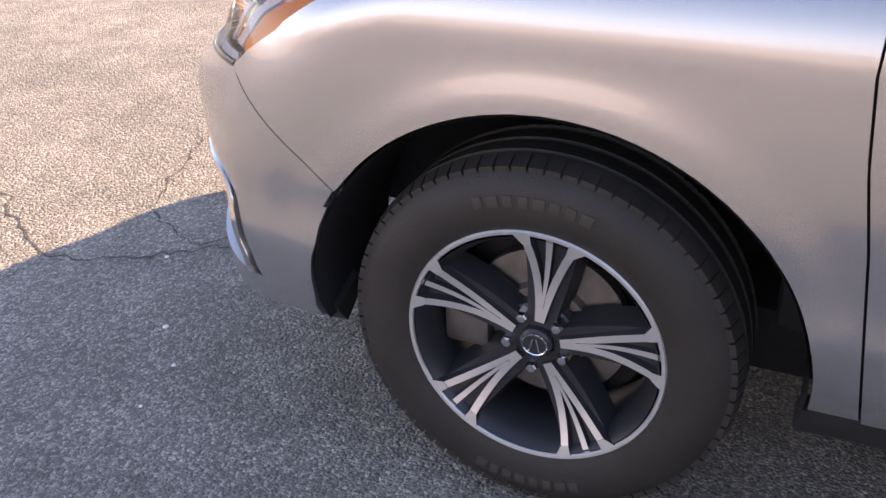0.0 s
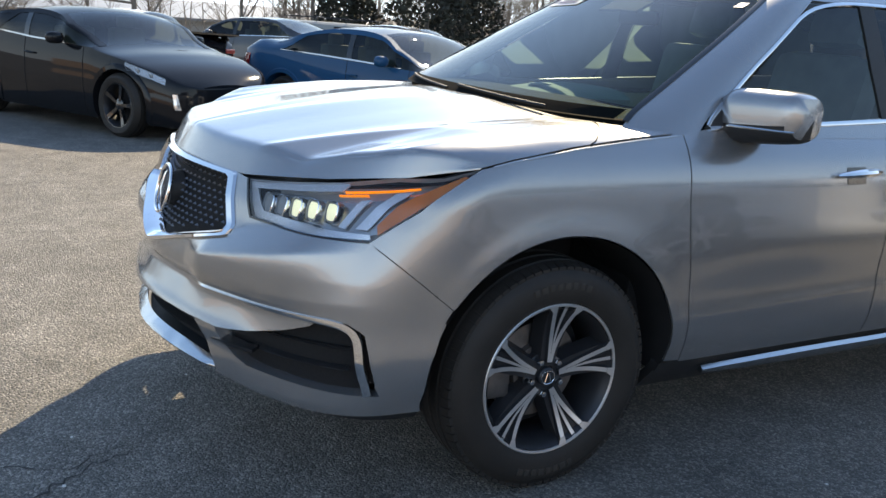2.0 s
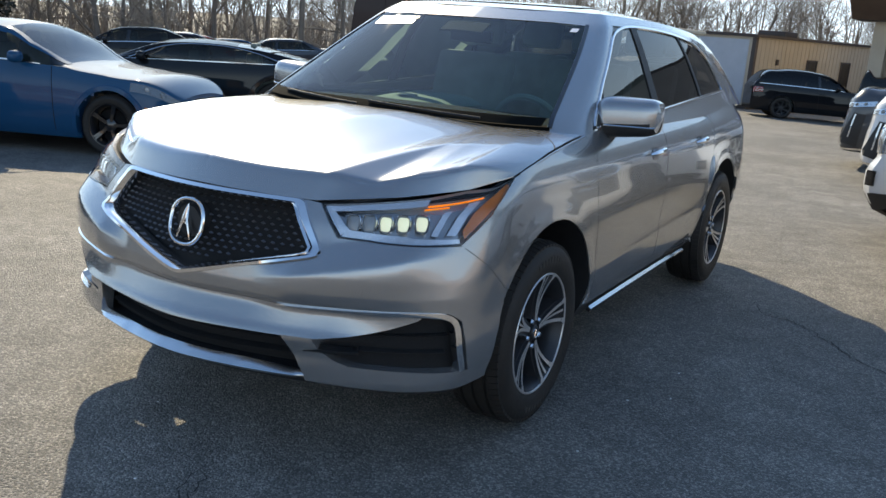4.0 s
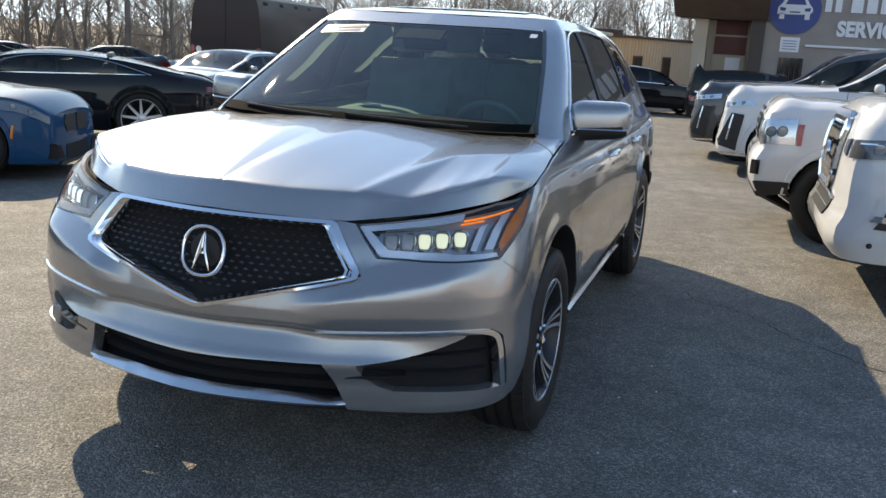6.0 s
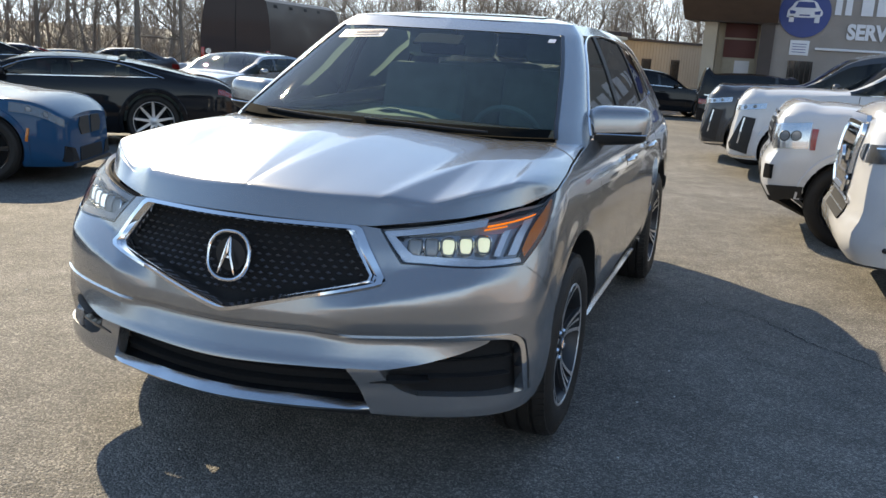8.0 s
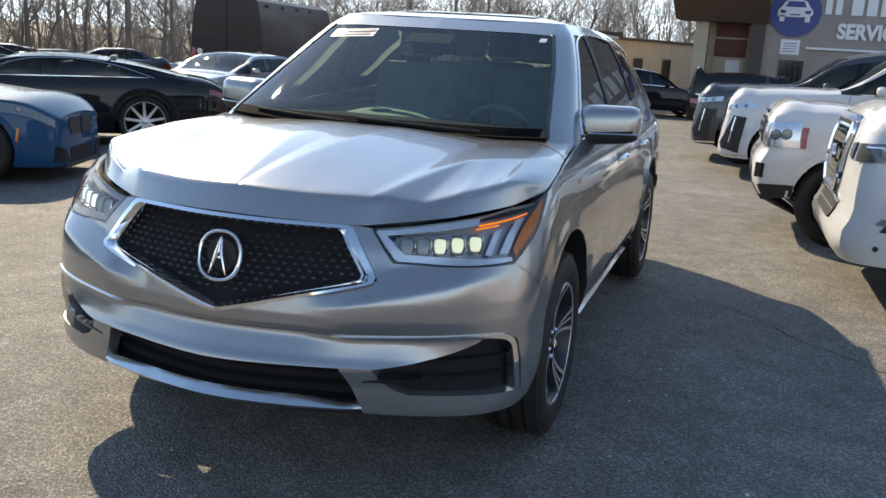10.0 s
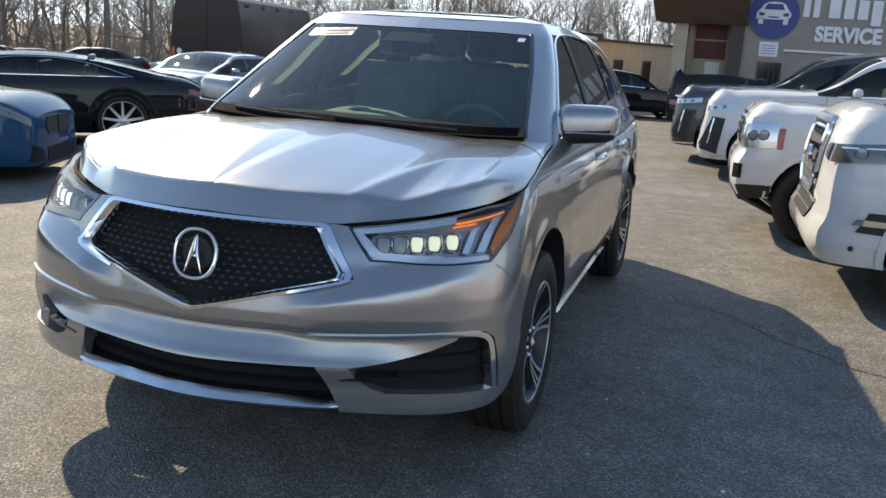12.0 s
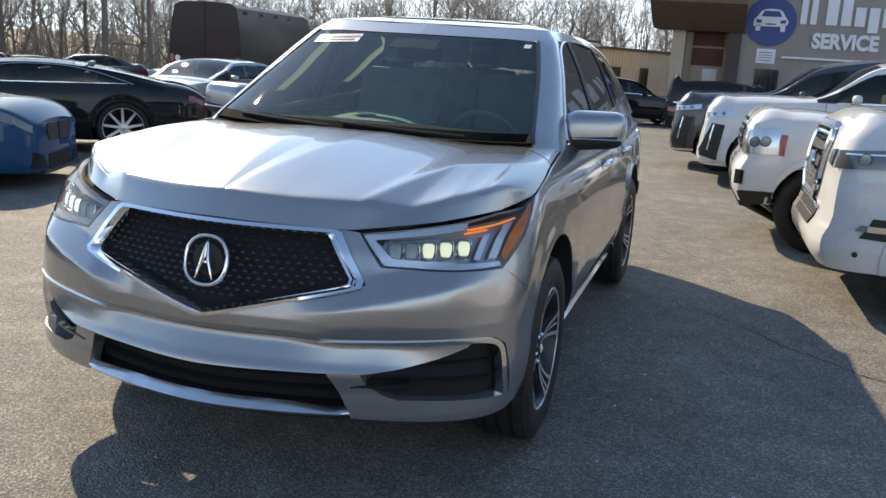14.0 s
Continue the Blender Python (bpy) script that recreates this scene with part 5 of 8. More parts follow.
def tread_and_letters(tyre, R, w):
    """Shoulder blocks and raised sidewall lettering blocks."""
    bm = bmesh.new()
    n = 76
    for k in range(n):
        a = 2 * math.pi * k / n
        for r0, r1, h0, h1, t in ((R - 0.026, R + 0.0005, w - 0.056, w - 0.018, 0.0125), (R - 0.024, R + 0.0005, -w + 0.018, -w + 0.056, 0.0125)):
            b2 = box_bm(bmesh.new(), h0, h1, -t, t, r0, r1, 0.0)
            for v in b2.verts:
                if (v.co.x > 0) == (h0 > 0) and v.co.z > r0 + 0.01 and abs(v.co.x) > w - 0.03:
                    v.co.z -= 0.010
            bmesh.ops.transform(b2, matrix=Matrix.Rotation(a, 4, "X"), verts=b2.verts)
            me = bpy.data.meshes.new("tmp")
            b2.to_mesh(me)
            b2.free()
            bm.from_mesh(me)
            bpy.data.meshes.remove(me)
    part("tread", bm, M_RUBBER, tyre, "", 30)["kind"] = "stuff"
    bm = bmesh.new()
    for base, count in ((radians(72), 8), (radians(252), 8)):
        for k in range(count):
            a = base + k * radians(5.2)
            bw = 0.009 if k % 3 else 0.011
            rr = R - 0.066
            b2 = box_bm(bmesh.new(), w - 0.004, w + 0.0022, -bw, bw, rr - 0.011, rr + 0.011, 0.0015)
            bmesh.ops.transform(b2, matrix=Matrix.Rotation(a - math.pi / 2, 4, "X"), verts=b2.verts)
            me = bpy.data.meshes.new("tmp")
            b2.to_mesh(me)
            b2.free()
            bm.from_mesh(me)
            bpy.data.meshes.remove(me)
    part("sidewall_lettering", bm, M_LETTER, tyre, "raised sidewall lettering bars", 30)["kind"] = "stuff"


def quad_bar(name, parent, mat, r0, r1, a0, a1, w0, w1, x0, x1, drop, depth, label=""):
    """A raised radial bar from radius r0 to r1, its centre line going from angle a0 to a1 (degrees)."""
    n = 8
    V, F = [], []
    for k in range(n):
        t = k / (n - 1)
        r, a = r0 + (r1 - r0) * t, radians(a0 + (a1 - a0) * t)
        hw = (w0 + (w1 - w0) * t) / 2
        c, s = math.cos(a), math.sin(a)
        x = x0 + (x1 - x0) * t - drop * math.sin(math.pi * t)
        for q, d in ((-hw - depth * 0.25, -depth), (-hw, 0), (hw, 0), (hw + depth * 0.25, -depth)):
            V.append((x + d, r * c - q * s, r * s + q * c))
    for k in range(n - 1):
        for q in range(3):
            F.append((4 * k + q, 4 * k + q + 1, 4 * k + q + 5, 4 * k + q + 4))
    F += [(0, 1, 2, 3), tuple(4 * (n - 1) + q for q in range(4))]
    bar = mesh_ob(name, V, F, [mat, M_ALLOY_DARK] if mat is M_MACHINED else mat, parent, label, 30)
    if mat is M_MACHINED:
        for f in bar.data.polygons:
            f.material_index = 0 if abs(f.normal.x) > 0.6 else 1
    return bar


def suv_wheel():
    w = 0.1225
    wheel, tyre = build_wheel(suv, 0.375, 0.248, 0.245, label="five-spoke two-tone alloy wheel")
    tread_and_letters(tyre, 0.375, w)
    for k in range(5):
        a = 83 + 72 * k
        # dark carrier wedge, then three machined bars that spread towards the rim
        quad_bar("spoke", wheel, M_ALLOY_DARK, 0.030, 0.239, a, a, 0.050, 0.104, w - 0.050, w - 0.026, 0.012, 0.05, "dark grey spoke")
        for q in (1, -1):
            quad_bar("spoke_face", wheel, M_MACHINED, 0.048, 0.229, a + 3.0 * q, a + 10.5 * q, 0.013, 0.0155, w - 0.040, w - 0.013, 0.012, 0.016, "machined spoke face")
            quad_bar("spoke_foot", wheel, M_MACHINED, 0.221, 0.244, a + 10.3 * q, a + 12.4 * q, 0.016, 0.034, w - 0.0145, w - 0.0095, 0.0, 0.012, "machined spoke foot")
        quad_bar("spoke_face", wheel, M_MACHINED, 0.078, 0.241, a, a, 0.005, 0.013, w - 0.040, w - 0.013, 0.010, 0.012, "machined middle rib")
        b = radians(a + 36)
        nut = lathe("lug_nut", ((0.0, 0.022), (0.009, 0.020), (0.0125, 0.012), (0.0125, -0.02)), M_CHROME, wheel, "chrome lug nut", 6, sharp=20)
        nut.location = (w - 0.053, 0.058 * math.cos(b), 0.058 * math.sin(b))
    cap = lathe("hub_cap", ((0.0, 0.006), (0.026, 0.005), (0.031, 0.0), (0.034, -0.02), (0.072, -0.028), (0.075, -0.05)), M_ALLOY_DARK, wheel, "grey centre cap", 40)
    cap.location = (w - 0.038, 0, 0)
    ringpts = [Vector((w - 0.032, 0.024 * math.cos(a), 0.024 * math.sin(a) * 0.92)) for a in np.linspace(0, 2 * math.pi, 30, endpoint=False)]
    tube("cap_ring", ringpts, 0.0016, M_CHROME, wheel, "", 5, True)
    for s in (-1, 1):
        tube("cap_bar", [(w - 0.0305, 0.003 * s, 0.015), (w - 0.0305, 0.010 * s, -0.013)], 0.0022, M_CHROME, wheel, "", 5)
    lathe("brake_disc", ((0.05, 0.03), (0.09, 0.03), (0.095, 0.012), (0.160, 0.012), (0.160, -0.012), (0.05, -0.012)), M_STEEL, wheel, "worn steel brake disc", 48)
    bm = bmesh.new()
    box_bm(bm, -0.03, 0.045, -0.205, -0.11, -0.07, 0.07, 0.015)
    part("brake_caliper", bm, M_STEEL, wheel, "")
    lathe("backing_plate", ((0.0, -0.03), (0.20, -0.03)), M_DARK, wheel, "", 40)
    return wheel


front_left = suv_wheel()
front_left.matrix_local = pose(0.845, 0, 0.375)
for x, y, rz, rx in ((-0.845, 0, 180, 20), (0.845, REAR_AXLE, 0, 30), (-0.845, REAR_AXLE, 180, 50)):
    copy_thing(front_left, pose(x, y, 0.375, rx, 0, rz))

# ---- mirrors, handles, wipers, interior, underside ----
for sd in (1, -1):
    def mirror_at(i, j, shrink=1.0):
        t, a = i / 17, 2 * math.pi * j / 23
        e = (1 - (2 * t - 1) ** 6) ** 0.35 if 0 < t < 1 else 0.0
        x = 0.815 + 0.290 * t
        hy, hz = 0.098 * e * (1 - 0.25 * t), 0.097 * e * (1 - 0.16 * t)
        ca, sa = math.cos(a), math.sin(a)
        yy = math.copysign(abs(ca) ** 0.75, ca) * hy
        zz = math.copysign(abs(sa) ** 0.62, sa) * hz
        return np.array((x, 0.765 + 0.045 * t + yy - (0.02 if yy < 0 else 0) * e, 1.195 + 0.018 * t + zz))
    rows = [[mirror_at(i, j) for j in range(24)] for i in range(18)]
    V = [p for r in rows for p in r]
    up, lo = [], []
    for i in range(17):
        for j in range(23):
            f = (i * 24 + j, (i + 1) * 24 + j, (i + 1) * 24 + j + 1, i * 24 + j + 1)
            (up if np.mean([V[k][2] for k in f]) > 1.180 else lo).append(f)
    mirror = mesh_ob("door_mirror", np.array(V) * (sd, 1, 1), up, M_SILVER, suv, "silver door mirror with black underside")
    mesh_ob("mirror_base", np.array(V) * (sd, 1, 1), lo, M_BLACK, mirror, "black lower housing")
    tube("mirror_trim", [np.array((0.850 + 0.250 * t, 0.765 + 0.045 * t - 0.114 * (1 - (2 * t - 1) ** 6) ** 0.3 * (1 - 0.22 * t), 1.166 + 0.004 * t)) * (sd, 1, 1) for t in np.linspace(0.03, 0.96, 20)], 0.0045, M_SATIN, mirror, "bright trim line", 6)
    bm = box_bm(bmesh.new(), 0.84, 0.95, 0.70, 0.80, 1.135, 1.185, 0.012)
    bmesh.ops.transform(bm, matrix=Matrix.Diagonal((sd, 1, 1, 1)), verts=bm.verts)
    part("mirror_arm", bm, M_BLACK, mirror, "")
    sheet("mirror_sail", Gs, [GY(0.56, 1.150), GY(0.80, 1.156)], [GY(0.72, 1.26), GY(0.80, 1.30)], 4, M_BLACK, suv, "black mirror sail panel", 0.01, sd, 0.004)
    # door handles
    for yh in (1.29, 2.14):
        skin("handle_cup", S, [FY(yh - 0.05, 0.965), FY(yh + 0.05, 0.965)], [FY(yh - 0.05, 1.025), FY(yh + 0.05, 1.025)], 8, 6, M_BLACK_GLOSS, suv, "", 0.0, sd, 0.002)
        pts = [off(S, *FY(yh + 0.115 * t, 1.0 + 0.004 * t), 0.012 + 0.026 * (1 - t * t) ** 0.5) * (sd, 1, 1) for t in np.linspace(-1, 1, 17)]
        tube("door_handle", pts, 0.013, M_CHROME, suv, "chrome door handle", 8, False, 1.0, lambda t: 0.45 + 0.75 * math.sin(math.pi * t) ** 0.6)
    # wipers
for x0, x1 in ((0.50, -0.05), (-0.10, -0.58)):
    a = off(Gm, math.copysign(0.3, x0), 1.178, 0.012)
    pts = []
    for t in np.linspace(0, 1, 14):
        x = x0 + (x1 - x0) * t
        z = 1.168 + 0.016 * t
        u = (2 / math.pi) * math.asin(min(1, (abs(x) / G_HALF(z)) ** 1.25))
        q = off(Gs, u, z, 0.010) * (1 if x >= 0 else -1, 1, 1)
        pts.append(q)
    tube("wiper", pts, 0.0055, M_BLACK, suv, "black wiper arm and blade", 6)
cowl = grid_panel("cowl", lambda i, j: np.array(((i - 12) / 12 * 0.78, 0.12 + 0.36 * abs((i - 12) / 12) ** 2.2 + 0.16 * j / 3, 1.160 - 0.035 * ((i - 12) / 12) ** 2 + 0.004 * j)), 25, 4, M_CLOTH, suv, "black plastic cowl", 0.0)

box("underbody", (-0.72, 0.72, -0.45, 3.75, 0.26, 0.42), M_DARK, suv, "dark underbody", 0.05)
box("engine_bay", (-0.55, 0.55, -0.80, 0.35, 0.40, 0.93), M_DARK, suv, "", 0.05)
box("cabin_floor", (-0.80, 0.80, 0.55, 3.70, 0.40, 0.62), M_DARK, suv, "", 0.03)
box("bulkhead", (-0.80, 0.80, 0.40, 0.62, 0.42, 1.08), M_DARK, suv, "", 0.03)
for sd in (1, -1):
    box("door_card", (min(sd * 0.80, sd * 0.86), max(sd * 0.80, sd * 0.86), 0.62, 3.4, 0.45, 1.12), M_INTERIOR, suv, "dark door trim", 0.01)
box("rear_wall", (-0.80, 0.80, 3.55, 3.62, 0.45, 1.15), M_INTERIOR, suv, "", 0.01)
box("headliner", (-0.56, 0.56, 1.20, 3.45, 1.615, 1.64), M_TAN, suv, "pale headliner", 0.01)
def on_screen(x, z, h):
    u = (2 / math.pi) * math.asin(min(1, (abs(x) / G_HALF(z)) ** 1.25))
    return off(Gs, u, z, h) * (1 if x >= 0 else -1, 1, 1)
# matt lip of the cowl over the foot of the windscreen
grid_panel("cowl_lip", lambda i, j: on_screen((i - 16) / 16 * 0.735, 1.160 + 0.008 * j, 0.004), 33, 5, M_CLOTH, suv, "matt black cowl edge", 0.0)
def dash_at(i, j):
    s, t = (i - 14) / 14, j / 9
    p = on_screen(0.76 * s, 1.166, -0.010)
    return p * (1 - t) + np.array((0.76 * s, 1.0, 1.10)) * t + np.array((0, 0, 0.05 * math.sin(math.pi * t) ** 0.8 * (1 - s * s * 0.3)))
dash = grid_panel("dashboard", dash_at, 29, 10, M_CLOTH, suv, "dark dashboard top", 0.05)
def hump_at(i, j):
    s, t = (i - 12) / 12, j / 9
    return np.array((-0.08 + 0.24 * s, 0.44 + 0.42 * t + 0.06 * s * s * (1 - t), 1.170 + 0.040 * math.sin(math.pi * min(1, t * 0.65)) * (1 - s**4)))
hump = grid_panel("dash_hump", hump_at, 25, 10, M_DASH, suv, "pale centre of the dashboard", 0.05)
lathe("speaker_vent", ((0.0, 0.006), (0.045, 0.006), (0.05, 0.0)), M_INTERIOR, hump, "", 24).matrix_local = pose(-0.12, 0.60, 1.200, 0, -90, 0)
def seat(x, y, tilt=14):
    b = box("seat_base", (x - 0.25, x + 0.25, y - 0.25, y + 0.27, 0.66, 0.86), M_INTERIOR, suv, "dark leather seat", 0.06)
    bm = box_bm(bmesh.new(), -0.25, 0.25, -0.07, 0.07, 0, 0.62, 0.06)
    bmesh.ops.transform(bm, matrix=pose(x, y + 0.27, 0.80, -tilt), verts=bm.verts)
    part("seat_back", bm, M_INTERIOR, suv, "dark leather seat back")
    bm = box_bm(bmesh.new(), -0.14, 0.14, -0.05, 0.05, 0.66, 0.84, 0.045)
    bmesh.ops.transform(bm, matrix=pose(x, y + 0.27, 0.80, -tilt), verts=bm.verts)
    part("headrest", bm, M_INTERIOR, suv, "padded headrest")
for x in (0.37, -0.37):
    seat(x, 1.35), seat(x, 2.25), seat(x * 0.8, 3.0)
tube("steering_wheel", [Vector((0.37 + 0.185 * math.cos(a), 0.98 - 0.07 * math.sin(a), 1.06 + 0.17 * math.sin(a))) for a in np.linspace(0, 2 * math.pi, 36, endpoint=False)], 0.016, M_INTERIOR, suv, "black steering wheel", 8, True)
box("steering_hub", (0.28, 0.46, 0.94, 1.0, 1.02, 1.10), M_INTERIOR, suv, "", 0.03)
box("rear_view_mirror", (-0.12, 0.12, 0.97, 1.0, 1.47, 1.53), M_CLOTH, suv, "black rear-view mirror", 0.015)
grid_panel("sensor_housing", lambda i, j: on_screen((i - 4) * 0.030, 1.535 + 0.0075 * j + 0.004 * (1 - abs(i - 4) / 4), -0.012), 9, 7, M_CLOTH, suv, "black camera housing behind the glass", 0.01)
sticker = grid_panel("windscreen_sticker", lambda i, j: on_screen(-0.548 + i * 0.021, 1.524 + 0.010 * j + 0.0012 * i, 0.003), 13, 5, M_STICKER, suv, "white sticker with blue printing", 0.0)
for r, x0, x1, h in ((0.0285, 0.08, 0.245, 0.011), (0.0125, 0.08, 0.225, 0.010)):
    grid_panel("sticker_bar", lambda i, j: on_screen(-0.548 + x0 + (x1 - x0) * i / 6, 1.524 + r - h / 2 + h * j / 2 + 0.0012 * (x0 + (x1 - x0) * i / 6) / 0.021, 0.006), 7, 3, M_INK, sticker, "", 0.0)
grid_panel("sticker_mark", lambda i, j: on_screen(-0.548 + 0.015 + 0.012 * i, 1.537 + 0.009 * j, 0.006), 4, 3, M_INK, sticker, "", 0.0)
grid_panel("service_tag", lambda i, j: on_screen(0.545 + 0.008 * i, 1.555 + 0.006 * j, 0.003), 5, 4, M_STICKER, suv, "small pale reminder tag", 0.0)

# ---- other cars ----
M_CARGLASS = glass_mat("car_glass", (0.55, 0.6, 0.6), 0.42)
M_DARKGLASS = glass_mat("dark_car_glass", (0.3, 0.3, 0.32), 0.12)
M_LAMPWHITE = material("lamp_reflector", (0.7, 0.72, 0.74), 0.12, 0.8, 0.1, 30, coat=1.0)
PAINTS = {
    "black": paint("black_paint", (0.010, 0.0108, 0.0130), 0.0, 0.6, 0.55, 0.0, 0.0),
    "blue": paint("blue_paint", (0.011, 0.066, 0.150), 0.05, 0.60, 0.5, 0.0, 0.05),
    "grey": paint("grey_paint", (0.06, 0.065, 0.075), 0.4, 0.35, 1.0, 0.0),
    "white": paint("white_paint", (0.62, 0.63, 0.65), 0.0, 0.35, 1.0),
    "silver": M_SILVER,
    "navy": paint("navy_paint", (0.012, 0.016, 0.035), 0.2, 0.3, 1.0),
    "red": paint("red_paint", (0.22, 0.012, 0.014), 0.1, 0.3, 1.0),
    # white of the rack van, greyed: the shade on it is put into the colour
    "putty": paint("putty_paint", (0.27, 0.285, 0.28), 0.0, 0.5, 0.4),
    "brown": paint("brown_paint", (0.045, 0.034, 0.033), 0.0, 0.55, 0.15),
}


class Car:
    """A car body as a loft of sections along y; nose at -fo, origin under the front axle."""

    def __init__(s, fo, wb, ro, W, z0, top, belt, ws, rw, R, nose=0.62, tail=0.70, cf=0.55, tumble=0.42, lean=0.06, blunt=2.0, face=((0, 0), (2, 0))):
        s.fo, s.wb, s.ro, s.W, s.z0, s.R = fo, wb, ro, W, z0, R
        s.top, s.belt, s.ws, s.rw = curve_of(top), belt, ws, rw
        s.nose, s.tail, s.cf, s.tumble, s.lean, s.blunt, s.face = nose, tail, cf, tumble, lean, blunt, curve_of(face)

    def w(s, y):
        a, b = min(1, (y + s.fo) / s.cf), min(1, (s.wb + s.ro - y) / 0.6)
        f = s.nose + (1 - s.nose) * (1 - (1 - a) ** s.blunt) ** (1 / s.blunt)
        r = s.tail + (1 - s.tail) * math.sqrt(max(0, 1 - (1 - b) ** 2))
        return s.W * min(f, r)

    def edge(s, y):
        zt = s.top(y)
        zb = min(lerp(s.belt, y), zt - 0.05)
        hc = zt - zb
        w = s.w(y)
        cab = min(1, max(0, (hc - 0.14) / 0.2))
        xe = 0.95 * w - max(0.13 * w * (1 - cab), s.tumble * (hc - 0.05) * cab)
        return w, zb, zt, xe, zt - (0.03 + 0.03 * cab)

    def shear(s, x, y, z):
        k = math.exp(-max(0, y + s.fo) / 0.35)
        return np.array((x, y + (s.lean * (z - 0.45) + s.face(z)) * k, z))

    def A(s, y, f):
        w, zb, *_ = s.edge(y)
        xf = float(np.interp(f, (0, 0.12, 0.45, 0.62, 0.8, 1), (0.93, 0.975, 1.0, 0.99, 0.985, 0.95)))
        return s.shear(w * xf, y, s.z0 + (zb - s.z0) * f)

    def B(s, y, f):
        w, zb, zt, xe, ze = s.edge(y)
        return s.shear(0.95 * w + (xe - 0.95 * w) * f + 0.02 * math.sin(math.pi * f), y, zb + (ze - zb) * f)

    def C(s, y, g):
        """g: -1 .. 1 across."""
        w, zb, zt, xe, ze = s.edge(y)
        return s.shear(xe * g, y, ze + (zt - ze) * (1 - abs(g) ** 2.2))

    def front(s, x, z, h=0.0):
        lo, hi = -s.fo, -s.fo + s.cf
        ax = abs(x) / 0.99
        for _ in range(24):
            mid = (lo + hi) / 2
            if s.w(mid) < ax:
                lo = mid
            else:
                hi = mid
        p = s.shear(x, -s.fo if s.w(-s.fo) >= ax else lo, z)
        return p + np.array((0, -h, 0))




def car_wheel(root, R, rim, width, spokes, face, m, twin=False):
    wheel, tyre = build_wheel(root, R, rim, width, label="alloy wheel", lip=face if face is not M_MACHINED else M_MACHINED)
    w = width / 2
    for k in range(spokes):
        a = 360 / spokes * k + 15
        for d in ((-4, 4) if twin else (0,)):
            quad_bar("spoke", wheel, face, 0.03, rim - 0.008, a + d * 0.3, a + d, 0.030 if twin else 0.04, 0.022 if twin else 0.03, w - 0.035, w - 0.014, 0.006, 0.03)
    lathe("hub_cap", ((0.0, 0.008), (0.03, 0.006), (0.07, -0.01), (0.075, -0.04)), face, wheel, "", 24).location = (w - 0.034, 0, 0)
    lathe("brake_disc", ((0.0, -0.03), (rim - 0.05, -0.03)), M_DARK, wheel, "", 24)
    wheel.matrix_local = m
    return wheel


